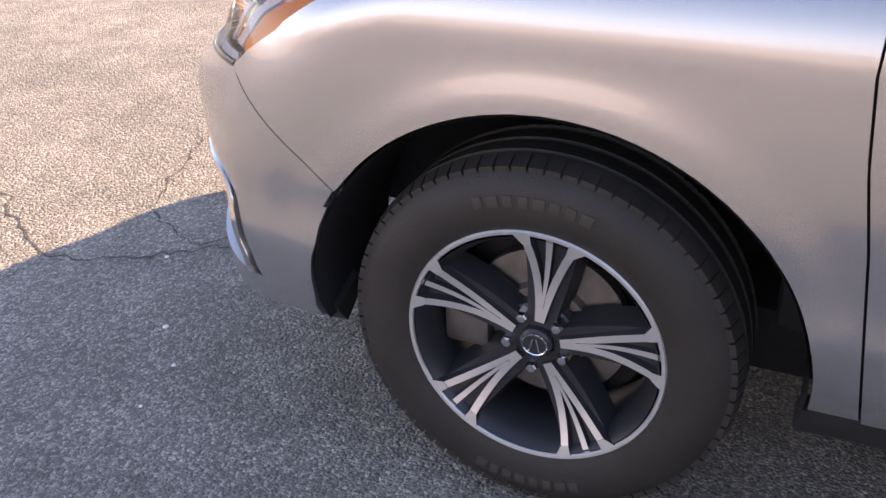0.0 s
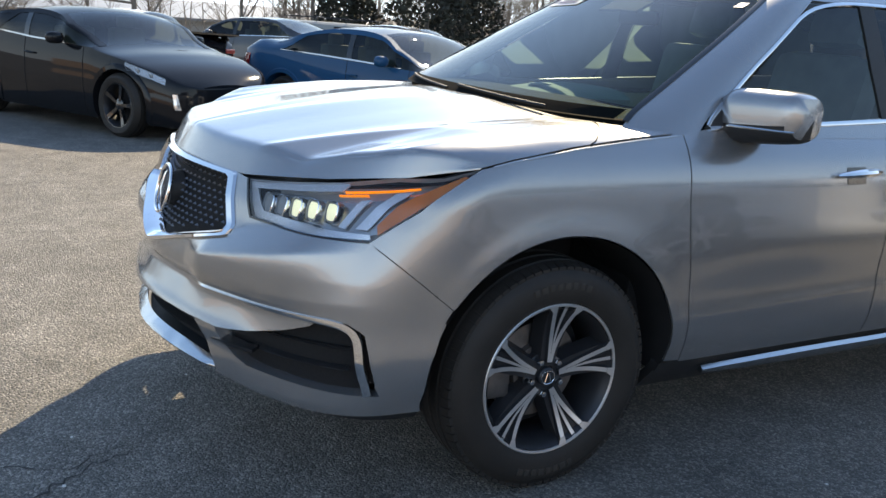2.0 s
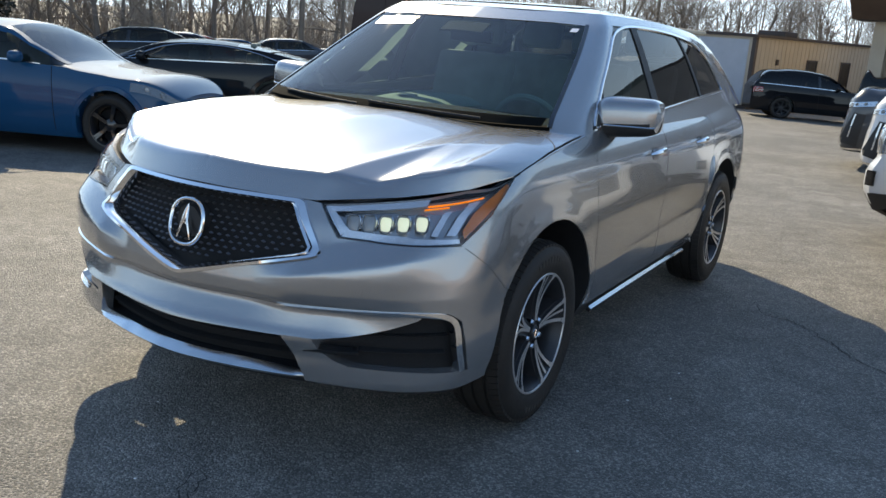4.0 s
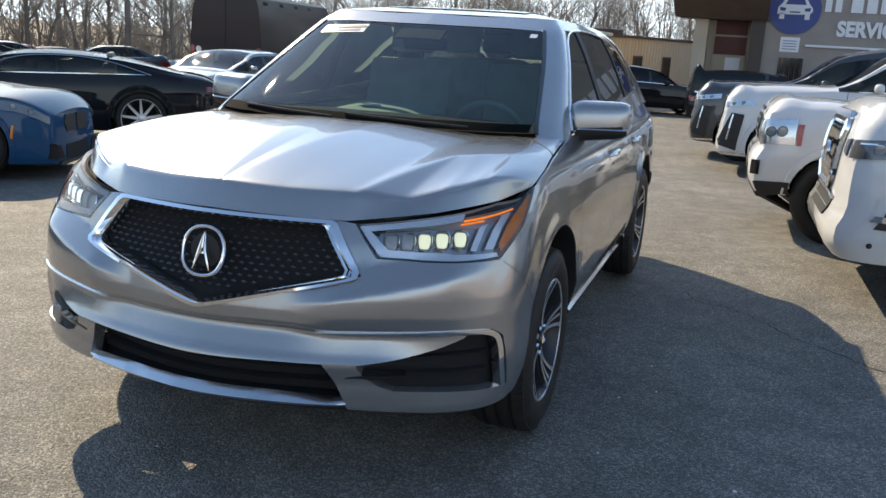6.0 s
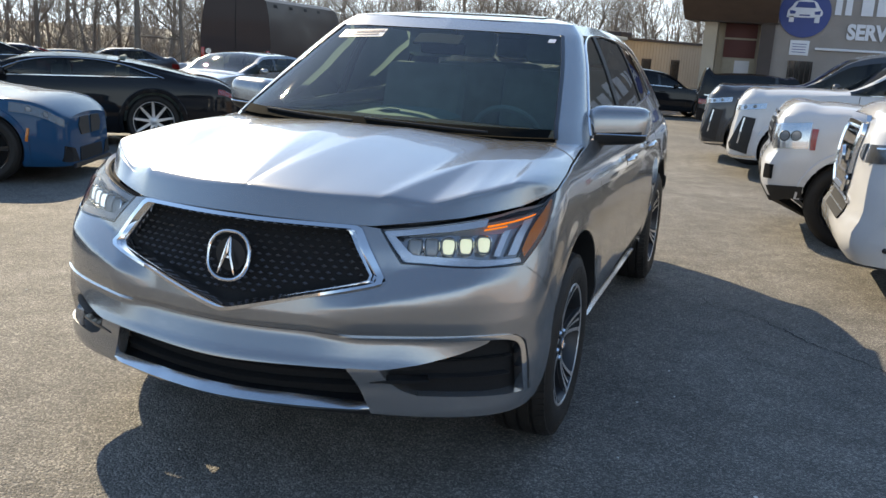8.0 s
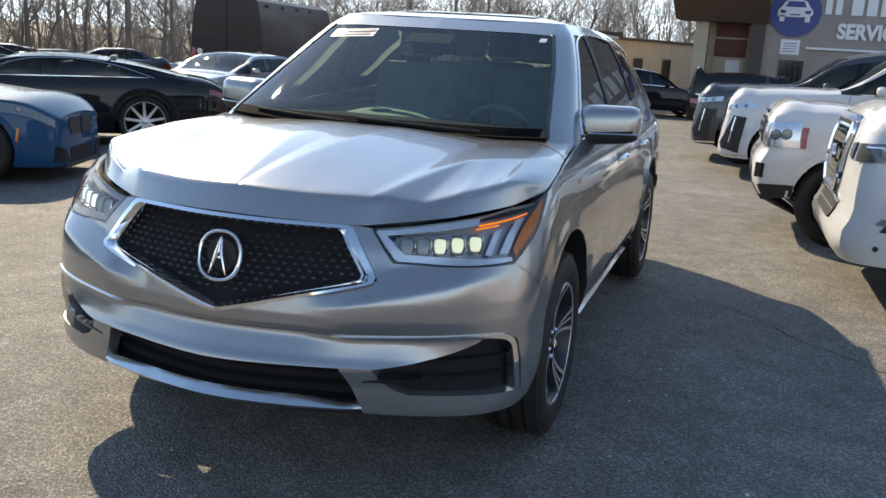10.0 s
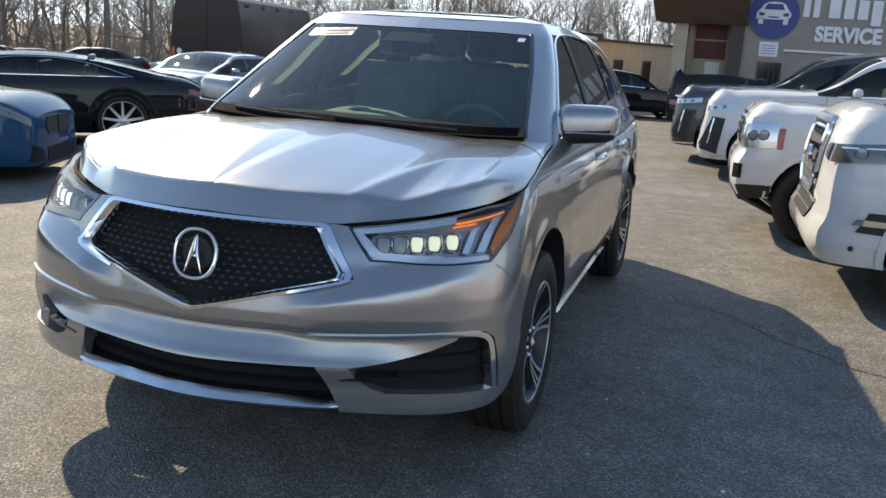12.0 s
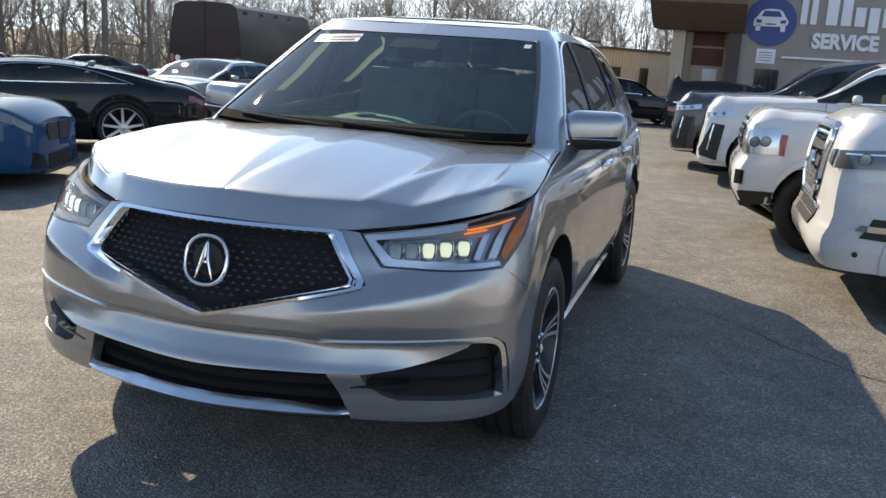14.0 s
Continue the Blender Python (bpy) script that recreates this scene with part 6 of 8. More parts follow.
def build_car(name, label, C, mat, at, heading, glass=M_CARGLASS, group="", windows=(), wheel=(5, M_ALLOY_DARK, True), b_pillar=None, c_pillar=None, rim=None, mirrors=True, cladding=False):
    root = empty(name, label, "car", group)
    L = C.wb + C.ro
    ys = np.unique(np.round(np.concatenate([np.linspace(-C.fo, -C.fo + 0.5, 12), np.linspace(-C.fo + 0.5, L - 0.5, 44), np.linspace(L - 0.5, L, 10), [C.ws[0], C.ws[1], C.rw[0], C.rw[1]]]), 4))
    fa, fb, gc = np.linspace(0, 1, 13), np.linspace(0, 1, 6)[1:], np.linspace(1, 0, 7)[1:]
    nrow = len(fa) + len(fb) + len(gc)
    arch = C.R + 0.055
    V = []
    for y in ys:
        V += [C.A(y, f) for f in fa] + [C.B(y, f) for f in fb] + [C.C(y, g) for g in gc]
    body, side_glass, screen, backlight = [], [], [], []
    for i in range(len(ys) - 1):
        for j in range(nrow - 1):
            f = (i * nrow + j, (i + 1) * nrow + j, (i + 1) * nrow + j + 1, i * nrow + j + 1)
            c = np.mean([V[k] for k in f], axis=0)
            if j < len(fa) - 1:
                if min(math.hypot(c[1], c[2] - C.R), math.hypot(c[1] - C.wb, c[2] - C.R)) < arch:
                    continue
                body.append(f)
                continue
            ym = (ys[i] + ys[i + 1]) / 2
            is_b = j < len(fa) + len(fb) - 1
            if C.ws[0] < ym < C.rw[1]:
                if is_b:
                    fr = (j - len(fa) + 1.5) / len(fb)
                    rear = C.rw[1] if c_pillar is None else c_pillar[0] + (c_pillar[1] - c_pillar[0]) * fr
                    (side_glass if ym < rear else body).append(f)
                    continue
                if ym < C.ws[1] or ym > C.rw[0]:
                    (screen if ym < C.ws[1] else backlight).append(f)
                    continue
            body.append(f)
    V = np.array(V)
    n = len(V)
    VV = np.vstack([V, V * (-1, 1, 1)])
    dup = lambda fs: fs + [tuple(k + n for k in f)[::-1] for f in fs]
    caps = []
    for base in (0, (len(ys) - 1) * nrow):
        left = [base + j for j in range(nrow)]
        right = [base + j + n for j in range(nrow - 1)][::-1]
        if base:
            caps.append(tuple(left + right))
        else:
            caps += [(left[q], left[q + 1], left[q + 1] + n, left[q] + n) for q in range(nrow - 1)]
    mesh_ob("body", VV, dup(body) + caps, mat, root, "", 32)
    for nm, fs, gm, lab in (("side_glass", side_glass, glass, ""), ("windscreen_glass", screen, glass, ""), ("rear_glass", backlight, glass, "")):
        if fs:
            used = sorted({k for f in dup(fs) for k in f})
            idx = {k: q for q, k in enumerate(used)}
            g = mesh_ob(nm, VV[used], [tuple(idx[k] for k in f) for f in dup(fs)], gm, root, lab)
            g.visible_shadow = False
    for sd in (1, -1):
        mir = np.array((sd, 1, 1))
        # pillars and rails over the glass edges
        yA = np.linspace(C.ws[0] - 0.02, C.ws[1], 10)
        grid_panel("a_pillar", lambda i, j: (C.B(yA[i], 0.86 + 0.14 * j / 2) if j < 3 else C.C(yA[i], 1 - 0.05 * (j - 2))) + np.array((0.004, 0, 0.004)), 10, 5, mat, root, "", 0.0, sd)
        yr = np.linspace(C.ws[1] - 0.03, C.rw[1], 16)
        grid_panel("roof_rail", lambda i, j: C.B(yr[i], 0.84 + 0.16 * j / 2) + np.array((0.005, 0, 0.003)), 16, 3, mat, root, "", 0.0, sd)
        if b_pillar:
            grid_panel("b_pillar", lambda i, j: C.B(b_pillar + 0.09 * (i / 2 - 0.5) + 0.05 * j / 5, j / 5) + np.array((0.006, 0, 0)), 3, 6, M_BLACK_GLOSS, root, "", 0.0, sd)
        if c_pillar:
            grid_panel("c_pillar", lambda i, j: C.B(c_pillar[0] + (c_pillar[1] - c_pillar[0]) * j / 5 + 0.14 * (i / 3 - 0.35), j / 5) + np.array((0.005, 0, 0.002)), 4, 6, mat, root, "", 0.0, sd)
        ybelt = np.linspace(C.ws[0] + 0.25, (c_pillar[0] if c_pillar else C.rw[1]) - 0.05, 16)
        grid_panel("belt_trim", lambda i, j: C.B(ybelt[i], 0.02 + 0.05 * j) + np.array((0.007, 0, 0)), 16, 2, M_SATIN, root, "", 0.0, sd)
        # arch lips and wells
        for yc in (0, C.wb):
            V2, F2 = [], []
            m = 29
            for k in range(m):
                a = radians(-22 + 224 * k / (m - 1))
                for rr, dx in ((arch + 0.045, 0.002), (arch + 0.035, 0.012), (arch - 0.012, 0.010), (arch - 0.02, -0.05), (arch - 0.02, -0.30)):
                    y, z = yc + rr * math.cos(a), max(C.z0, C.R + rr * math.sin(a))
                    yq = min(max(y, -C.fo + 0.02), L - 0.02)
                    _, zb, *_ = C.edge(yq)
                    p = C.A(yq, min(1, max(0, (z - C.z0) / (zb - C.z0))))
                    V2.append((p[0] + dx, y, z))
            for k in range(m - 1):
                for q in range(4):
                    F2.append((5 * k + q, 5 * k + q + 1, 5 * k + q + 6, 5 * k + q + 5))
            mesh_ob("wheel_arch", np.array(V2) * mir, F2, M_BLACK if cladding else mat, root, "")
        # door cuts and handles
        if b_pillar:
            for yh in ((b_pillar - 0.16, b_pillar + 0.75) if C.rw[1] - C.ws[1] > 2.0 and C.wb > 2.75 else (b_pillar - 0.10,)):
                pts = [C.A(yh + 0.09 * t, 0.80) * mir + mir * (0.012 + 0.012 * (1 - t * t), 0, 0) for t in np.linspace(-1, 1, 7)]
                tube("door_handle", pts, 0.012, mat if mat is not PAINTS["white"] else M_CHROME, root, "", 6)
            for yd in (C.ws[0] + 0.12, b_pillar + 0.02):
                pts = [C.A(yd - 0.05 * (1 - f), f) * mir + mir * (0.001, 0, 0) for f in np.linspace(0.08, 0.99, 10)]
                tube("door_joint", pts, 0.004, M_DARK, root, "", 4)
        if mirrors:
            pm = C.B(C.ws[0] + 0.48, 0.12)
            bm = bmesh.new()
            bmesh.ops.create_uvsphere(bm, u_segments=14, v_segments=9, radius=1.0)
            for v in bm.verts:
                v.co = Vector((math.copysign(abs(v.co.x) ** 0.7, v.co.x) * 0.10 + pm[0] + 0.11, math.copysign(abs(v.co.y) ** 0.8, v.co.y) * 0.065 + pm[1], math.copysign(abs(v.co.z) ** 0.7, v.co.z) * 0.065 + pm[2] + 0.03)) * Vector(mir)
            part("door_mirror", bm, mat, root, "")
    for x, y, rz in ((1, 0, 0), (-1, 0, 180), (1, C.wb, 0), (-1, C.wb, 180)):
        car_wheel(root, C.R, rim or C.R * 0.70, 0.23, wheel[0], wheel[1], pose(x * (C.W - 0.125), y, C.R, 11 * x + 9 * y, 0, rz), wheel[2])
    # cabin: floor, seats, dashboard
    zb = lerp(C.belt, (C.ws[1] + C.rw[0]) / 2)
    box("underbody", (-C.W * 0.72, C.W * 0.72, -C.fo + 0.12, L - 0.12, C.z0 - 0.02, C.z0 + 0.15), M_DARK, root, "", 0.03)
    box("cabin_floor", (-C.W * 0.8, C.W * 0.8, C.ws[0] + 0.15, C.rw[1] - 0.1, C.z0 + 0.15, zb - 0.12), M_INTERIOR, root, "", 0.03)
    for x in (0.36, -0.36):
        for y in (C.ws[1] + 0.25, C.ws[1] + 1.05):
            if y < C.rw[0] + 0.3:
                box("seat", (x - 0.23, x + 0.23, y, y + 0.16, zb - 0.15, zb + 0.16), M_INTERIOR, root, "", 0.05)
                box("headrest", (x - 0.12, x + 0.12, y + 0.05, y + 0.14, zb + 0.14, zb + 0.30), M_INTERIOR, root, "", 0.04)
    hx, hy = heading
    x, y = at
    e = 0.5
    nrm = Vector((-(ground_z(x + e, y) - ground_z(x - e, y)) / (2 * e), -(ground_z(x, y + e) - ground_z(x, y - e)) / (2 * e), 1)).normalized()
    back = Vector((-hx, -hy, 0)).normalized()
    back = (back - nrm * back.dot(nrm)).normalized()
    left = back.cross(nrm)
    mcx = Matrix((left, back, nrm)).transposed().to_4x4()
    root.matrix_world = Matrix.Translation((x, y, ground_z(x, y) - 0.004)) @ mcx
    root["L"] = L
    return root


def lamp_patch(C, root, y0, y1, f0, f1, sd, mats=(M_LAMP_GREY, M_LENS_DARK, M_LENS), slant=0.0, name="headlamp"):
    """A lamp let into the body's corner: dark bowl, bright reflector strip, clear lens."""
    def at(u, v, h):
        y = y0 + (y1 - y0) * u
        p = C.A(y, f0 + (f1 - f0) * v + slant * u)
        d = np.array((p[0], 0, 0)) / abs(p[0])
        nrm = np.array((0.75, -0.65 if name == "headlamp" else 0.65, 0))
        return p + nrm * h
    o = grid_panel(name, lambda i, j: at(i / 11, j / 4, 0.006), 12, 5, mats[0], root, "", 0.0, sd)
    if name == "headlamp":
        size = min(0.042, 0.30 * np.linalg.norm(at(0.5, 1, 0) - at(0.5, 0, 0)))
        for u in (0.30, 0.62):
            p = Vector(at(u, 0.5, 0.010) * (sd, 1, 1))
            t1, t2 = Vector((at(u + 0.05, 0.5, 0) - at(u - 0.05, 0.5, 0)) * (sd, 1, 1)).normalized(), Vector((0, 0, 1))
            V, F = [p + t1.cross(t2) * 0.004 * sd], []
            for k in range(16):
                q = 2 * math.pi * k / 16
                V.append(p + (t1 * math.cos(q) + t2 * math.sin(q)) * size)
            mesh_ob("projector_lens", V, [(0, k + 1, (k + 1) % 16 + 1) for k in range(16)], mats[1], o, "dark projector lens")
            tube("projector_ring", V[1:], size * 0.10, M_ALLOY_DARK, o, "", 5, True, axis=t1.cross(t2))
    else:
        grid_panel("reflector", lambda i, j: at(0.12 + 0.7 * i / 7, 0.3 + 0.35 * j / 2, 0.010), 8, 3, mats[1], o, "", 0.0, sd)
    grid_panel("lens", lambda i, j: at(i / 11, j / 4, 0.016), 12, 5, mats[2], o, "", 0.0, sd).visible_shadow = False
    return o


def patch(C, root, name, corners, mat, h=0.006, label="", sd=1, nu=10, nv=6, thick=0.0):
    """A piece of the flank or corner between four (y, z) corners: low front, low rear, high rear, high front."""
    q = np.array(corners, float)
    def raw(u, v):
        y, z = (q[0] * (1 - u) + q[1] * u) * (1 - v) + (q[3] * (1 - u) + q[2] * u) * v
        zb = C.edge(y)[1]
        return C.A(y, (z - C.z0) / (zb - C.z0))
    def at(i, j):
        u, v = i / (nu - 1), j / (nv - 1)
        n2 = np.cross(raw(u + 0.02, v) - raw(u - 0.02, v), raw(u, v + 0.02) - raw(u, v - 0.02))
        n2 /= np.linalg.norm(n2) + 1e-9
        return raw(u, v) + n2 * (h if n2[0] - n2[1] > 0 else -h)
    return grid_panel(name, at, nu, nv, mat, root, label, thick, sd, 40, inward=np.array((0, 1.5, 0.7)))


def front_panel(C, root, name, pts, mat, h=0.008, label="", depth=0.03):
    """A slab of a convex outline (x, z) laid on the nose."""
    bm = bmesh.new()
    P2 = resample(pts + [pts[0]], 40)[:-1]
    a = [bm.verts.new(C.front(x, z, h)) for x, z in P2]
    b = [bm.verts.new(C.front(x, z, h) + np.array((0, depth, 0))) for x, z in P2]
    cx, cz = P2.mean(axis=0)
    m = bm.verts.new(C.front(cx, cz, h))
    for i in range(len(a)):
        j = (i + 1) % len(a)
        bm.faces.new((a[i], a[j], m))
        bm.faces.new((a[i], b[i], b[j], a[j]))
    return part(name, bm, mat, root, label)


def front_tube(C, root, name, pts, r, mat, closed=False, h=0.012, label="", n=30):
    q = [C.front(x, z, h) for x, z in resample(pts + ([pts[0]] if closed else []), n)]
    return tube(name, q[:-1] if closed else q, r, mat, root, label, 6, closed)


def tail_panel(C, root, name, x0, x1, z0, z1, mat, label=""):
    L = C.wb + C.ro
    b = box(name, (x0, x1, L - 0.06, L + 0.012, z0, z1), mat, root, label, 0.01)
    return b


SPORT = dict(nose=0.46, tail=0.66, cf=0.85)
# black two-door sports coupe
C1 = Car(0.72, 2.55, 0.87, 0.92, 0.16, ((-0.72, 0.60), (-0.52, 0.72), (-0.1, 0.85), (0.45, 0.95), (1.15, 1.27), (1.6, 1.315), (2.1, 1.26), (2.9, 1.05), (3.3, 0.96), (3.42, 0.80)), ((0, 0.84), (0.4, 0.90), (1.5, 0.93), (2.4, 1.0), (3.4, 0.92)), (0.45, 1.15), (1.8, 2.95), 0.335, **SPORT)
c1 = build_car("sports_coupe", "black two-door sports coupe parked in the angled row", C1, PAINTS["black"], (-7.32, 0.80), (0.89, 0.46), M_CARGLASS, "angled row of cars", wheel=(5, M_BLACK_GLOSS, True), b_pillar=1.62, c_pillar=(2.25, 1.85))
for sd in (1, -1):
    lamp_patch(C1, c1, -0.54, -0.10, 0.86, 0.975, sd, (M_REFLECT, M_LENS_DARK, M_LENS), slant=0.01)
    patch(C1, c1, "daytime_light", [(-0.66, 0.34), (-0.62, 0.34), (-0.60, 0.50), (-0.635, 0.50)], M_LAMPWHITE, 0.008, "slim bright corner light", sd, 4, 6)
    lamp_patch(C1, c1, 3.15, 3.36, 0.62, 0.92, sd, (M_RED, M_RED, M_LENS), name="tail_lamp")
front_panel(C1, c1, "grille", [(-0.48, 0.22), (0.48, 0.22), (0.54, 0.40), (-0.54, 0.40)], M_DARK, 0.006, "black air intake")
front_panel(C1, c1, "splitter", [(-0.60, 0.15), (0.60, 0.15), (0.60, 0.19), (-0.60, 0.19)], M_BLACK, 0.03)

# blue four-door sedan
C2 = Car(0.75, 2.81, 1.03, 0.94, 0.17, ((-0.75, 0.70), (-0.62, 0.795), (0.0, 0.905), (0.55, 0.98), (1.25, 1.34), (1.75, 1.385), (2.3, 1.34), (3.0, 1.13), (3.6, 1.07), (3.84, 0.88)), ((0, 0.86), (0.5, 0.92), (1.5, 0.95), (3.0, 1.0), (3.8, 0.96)), (0.55, 1.28), (2.25, 3.05), 0.335, nose=0.66, tail=0.66, cf=0.62)
c2 = build_car("sedan", "metallic blue four-door sport sedan in the angled row", C2, PAINTS["blue"], (-5.62, 3.88), (0.918, 0.396), M_CARGLASS, "angled row of cars", wheel=(5, M_BLACK_GLOSS, True), b_pillar=1.66, c_pillar=(2.95, 2.45))
c2.scale = (0.93, 0.93, 0.95)
for sd in (1, -1):
    lamp_patch(C2, c2, -0.72, -0.24, 0.80, 0.94, sd, (M_LAMP_GREY, M_LENS_DARK, M_LENS), slant=0.02)
    lamp_patch(C2, c2, 3.50, 3.78, 0.70, 0.92, sd, (M_RED, M_RED, M_LENS), name="tail_lamp")
    front_panel(C2, c2, "kidney_grille", [(sd * 0.03, 0.47), (sd * 0.30, 0.47), (sd * 0.37, 0.57), (sd * 0.31, 0.655), (sd * 0.04, 0.655)], M_BLACK, 0.012, "black twin grille")
    front_panel(C2, c2, "side_intake", [(sd * 0.42, 0.20), (sd * 0.74, 0.22), (sd * 0.72, 0.38), (sd * 0.52, 0.34)], M_DARK, 0.008)
    pm = C2.A(-0.36, 0.52) * (sd, 1, 1)
    tube("side_marker", [C2.A(-0.42 + 0.02 * t, 0.60 - 0.2 * t) * (sd, 1, 1) + np.array((0.006 * sd, 0, 0)) for t in np.linspace(0, 1, 4)], 0.016, M_AMBER, c2, "amber side marker", 6)
front_panel(C2, c2, "lower_intake", [(-0.38, 0.20), (0.38, 0.20), (0.36, 0.34), (-0.36, 0.34)], M_DARK, 0.008)
front_panel(C2, c2, "splitter", [(-0.62, 0.15), (0.62, 0.15), (0.62, 0.19), (-0.62, 0.19)], M_BLACK, 0.03)

# black coupe, nose the other way
C3 = Car(0.86, 2.94, 1.20, 0.94, 0.18, ((-0.86, 0.62), (-0.6, 0.78), (0.0, 0.87), (0.6, 0.91), (1.35, 1.17), (1.9, 1.212), (2.5, 1.175), (3.4, 1.00), (3.9, 0.90), (4.14, 0.74)), ((0, 0.84), (0.6, 0.88), (1.8, 0.90), (3.0, 0.93), (4.1, 0.86)), (0.6, 1.4), (2.35, 3.5), 0.35, **SPORT)
near = Vector((-6.19, 6.80, 0))
hd = Vector((-0.793, -0.609, 0))
lf = Vector((0.609, -0.793, 0))
fa = near - lf * 0.83 + hd * 2.94
c3 = build_car("coupe", "glossy black coupe with multi-spoke silver wheels", C3, PAINTS["black"], (fa.x, fa.y), (hd.x, hd.y), M_CARGLASS, wheel=(9, M_MACHINED, False), b_pillar=None, c_pillar=(3.05, 2.55), rim=0.265)
for sd in (1, -1):
    lamp_patch(C3, c3, 3.78, 4.10, 0.80, 0.90, sd, (M_RED, M_RED, M_LENS), name="tail_lamp")
    lamp_patch(C3, c3, -0.74, -0.25, 0.66, 0.86, sd)
    strip_pts = [C3.B(y, 0.90 * max(0.0, 1 - abs((y - 1.95) / 1.12) ** 3.2) + 0.04) * (sd, 1, 1) + np.array((0.012 * sd, 0, 0)) for y in np.linspace(0.90, 3.07, 26)]
    tube("window_trim", strip_pts, 0.007, M_CHROME, c3, "chrome window trim", 5)

# more sedans further along the lot
C4 = Car(0.90, 2.75, 1.05, 0.92, 0.19, ((-0.90, 0.66), (-0.65, 0.82), (0.0, 0.97), (0.55, 1.04), (1.35, 1.42), (1.9, 1.46), (2.6, 1.42), (3.2, 1.16), (3.65, 1.10), (3.80, 0.9)), ((0, 0.92), (0.5, 0.98), (3.0, 1.05), (3.8, 1.0)), (0.55, 1.4), (2.5, 3.25), 0.33, **SPORT)
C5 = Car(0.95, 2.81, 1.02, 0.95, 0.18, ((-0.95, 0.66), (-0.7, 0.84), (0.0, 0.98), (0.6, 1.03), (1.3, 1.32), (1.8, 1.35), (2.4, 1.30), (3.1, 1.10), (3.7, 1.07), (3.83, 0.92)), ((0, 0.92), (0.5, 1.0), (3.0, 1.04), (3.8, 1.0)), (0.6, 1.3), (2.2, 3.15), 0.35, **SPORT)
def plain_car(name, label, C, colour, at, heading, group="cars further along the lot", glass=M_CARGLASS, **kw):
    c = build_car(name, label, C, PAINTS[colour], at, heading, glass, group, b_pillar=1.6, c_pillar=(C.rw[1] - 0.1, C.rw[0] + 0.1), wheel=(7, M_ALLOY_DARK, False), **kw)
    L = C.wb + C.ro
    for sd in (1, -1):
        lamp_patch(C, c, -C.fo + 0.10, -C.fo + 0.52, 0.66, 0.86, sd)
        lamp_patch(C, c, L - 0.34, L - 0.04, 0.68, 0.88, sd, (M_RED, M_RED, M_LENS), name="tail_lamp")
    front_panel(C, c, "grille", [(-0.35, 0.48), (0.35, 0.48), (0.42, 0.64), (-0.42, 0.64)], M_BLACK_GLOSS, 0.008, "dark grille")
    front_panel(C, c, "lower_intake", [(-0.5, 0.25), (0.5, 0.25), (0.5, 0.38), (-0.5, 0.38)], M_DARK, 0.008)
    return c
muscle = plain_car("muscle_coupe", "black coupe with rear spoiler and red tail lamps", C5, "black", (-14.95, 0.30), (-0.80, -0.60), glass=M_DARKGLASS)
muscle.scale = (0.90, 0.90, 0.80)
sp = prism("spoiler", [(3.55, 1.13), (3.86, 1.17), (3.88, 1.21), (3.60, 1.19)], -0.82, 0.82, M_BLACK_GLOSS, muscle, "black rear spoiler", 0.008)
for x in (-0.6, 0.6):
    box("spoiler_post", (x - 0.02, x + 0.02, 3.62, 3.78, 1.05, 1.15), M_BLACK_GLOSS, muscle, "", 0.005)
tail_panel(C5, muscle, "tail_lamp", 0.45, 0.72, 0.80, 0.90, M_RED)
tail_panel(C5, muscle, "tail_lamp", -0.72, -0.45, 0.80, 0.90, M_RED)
dark1 = plain_car("sedan", "black sedan with red wrap-round tail lamps", C4, "black", (-14.3, -4.4), (-0.45, -0.89), "angled row of cars", M_DARKGLASS)
grey1 = plain_car("sedan", "dark grey sedan parked behind the angled row", C4, "grey", (-17.9, 3.6), (-0.80, -0.60))

# ---- row of SUVs facing the aisle ----
TRUCK = dict(nose=0.76, tail=0.86, cf=0.36, tumble=0.24, lean=0.04, blunt=2.6)
HD = (-0.9998, -0.02)
def axle(front, fo):
    """Front-axle place from the nose's place."""
    return (front[0] - HD[0] * fo, front[1] - HD[1] * fo)
GROUP = "row of SUVs along the building"

# white SUV with chrome mesh grille
Q = Car(0.85, 3.075, 1.33, 1.0, 0.30, ((-0.85, 1.20), (-0.80, 1.255), (-0.4, 1.31), (0.3, 1.335), (0.62, 1.35), (1.35, 1.80), (1.9, 1.90), (3.5, 1.88), (4.2, 1.74), (4.40, 1.25)), ((-0.9, 1.12), (0.0, 1.21), (0.6, 1.25), (3.0, 1.26), (4.4, 1.22)), (0.62, 1.4), (4.05, 4.36), 0.40,
        **dict(TRUCK, face=((0.28, 0.06), (0.36, -0.02), (0.44, -0.045), (0.52, -0.04), (0.60, 0.0), (0.70, 0.0), (0.85, 0.0), (1.0, 0.01), (1.16, 0.04))))
q = build_car("large_suv", "white full-size SUV with chrome mesh grille", Q, PAINTS["white"], axle((2.17, 3.60), 0.85), HD, M_CARGLASS, GROUP, wheel=(7, M_MACHINED, True), b_pillar=1.75, c_pillar=(4.2, 4.0))
GRL = [(-0.28, 0.71), (0.28, 0.71), (0.40, 0.80), (0.44, 1.15), (-0.44, 1.15), (-0.40, 0.80)]
front_panel(Q, q, "grille", GRL, M_BLACK_GLOSS, 0.010, "black grille opening")
front_tube(Q, q, "grille_frame", GRL, 0.026, M_CHROME, True, 0.02, "chrome grille frame", 60)
def in_grl(x, z):
    if not 0.72 < z < 1.14:
        return False
    half = float(np.interp(z, (0.71, 0.80, 1.15), (0.28, 0.40, 0.44)))
    return abs(x) < half - 0.01
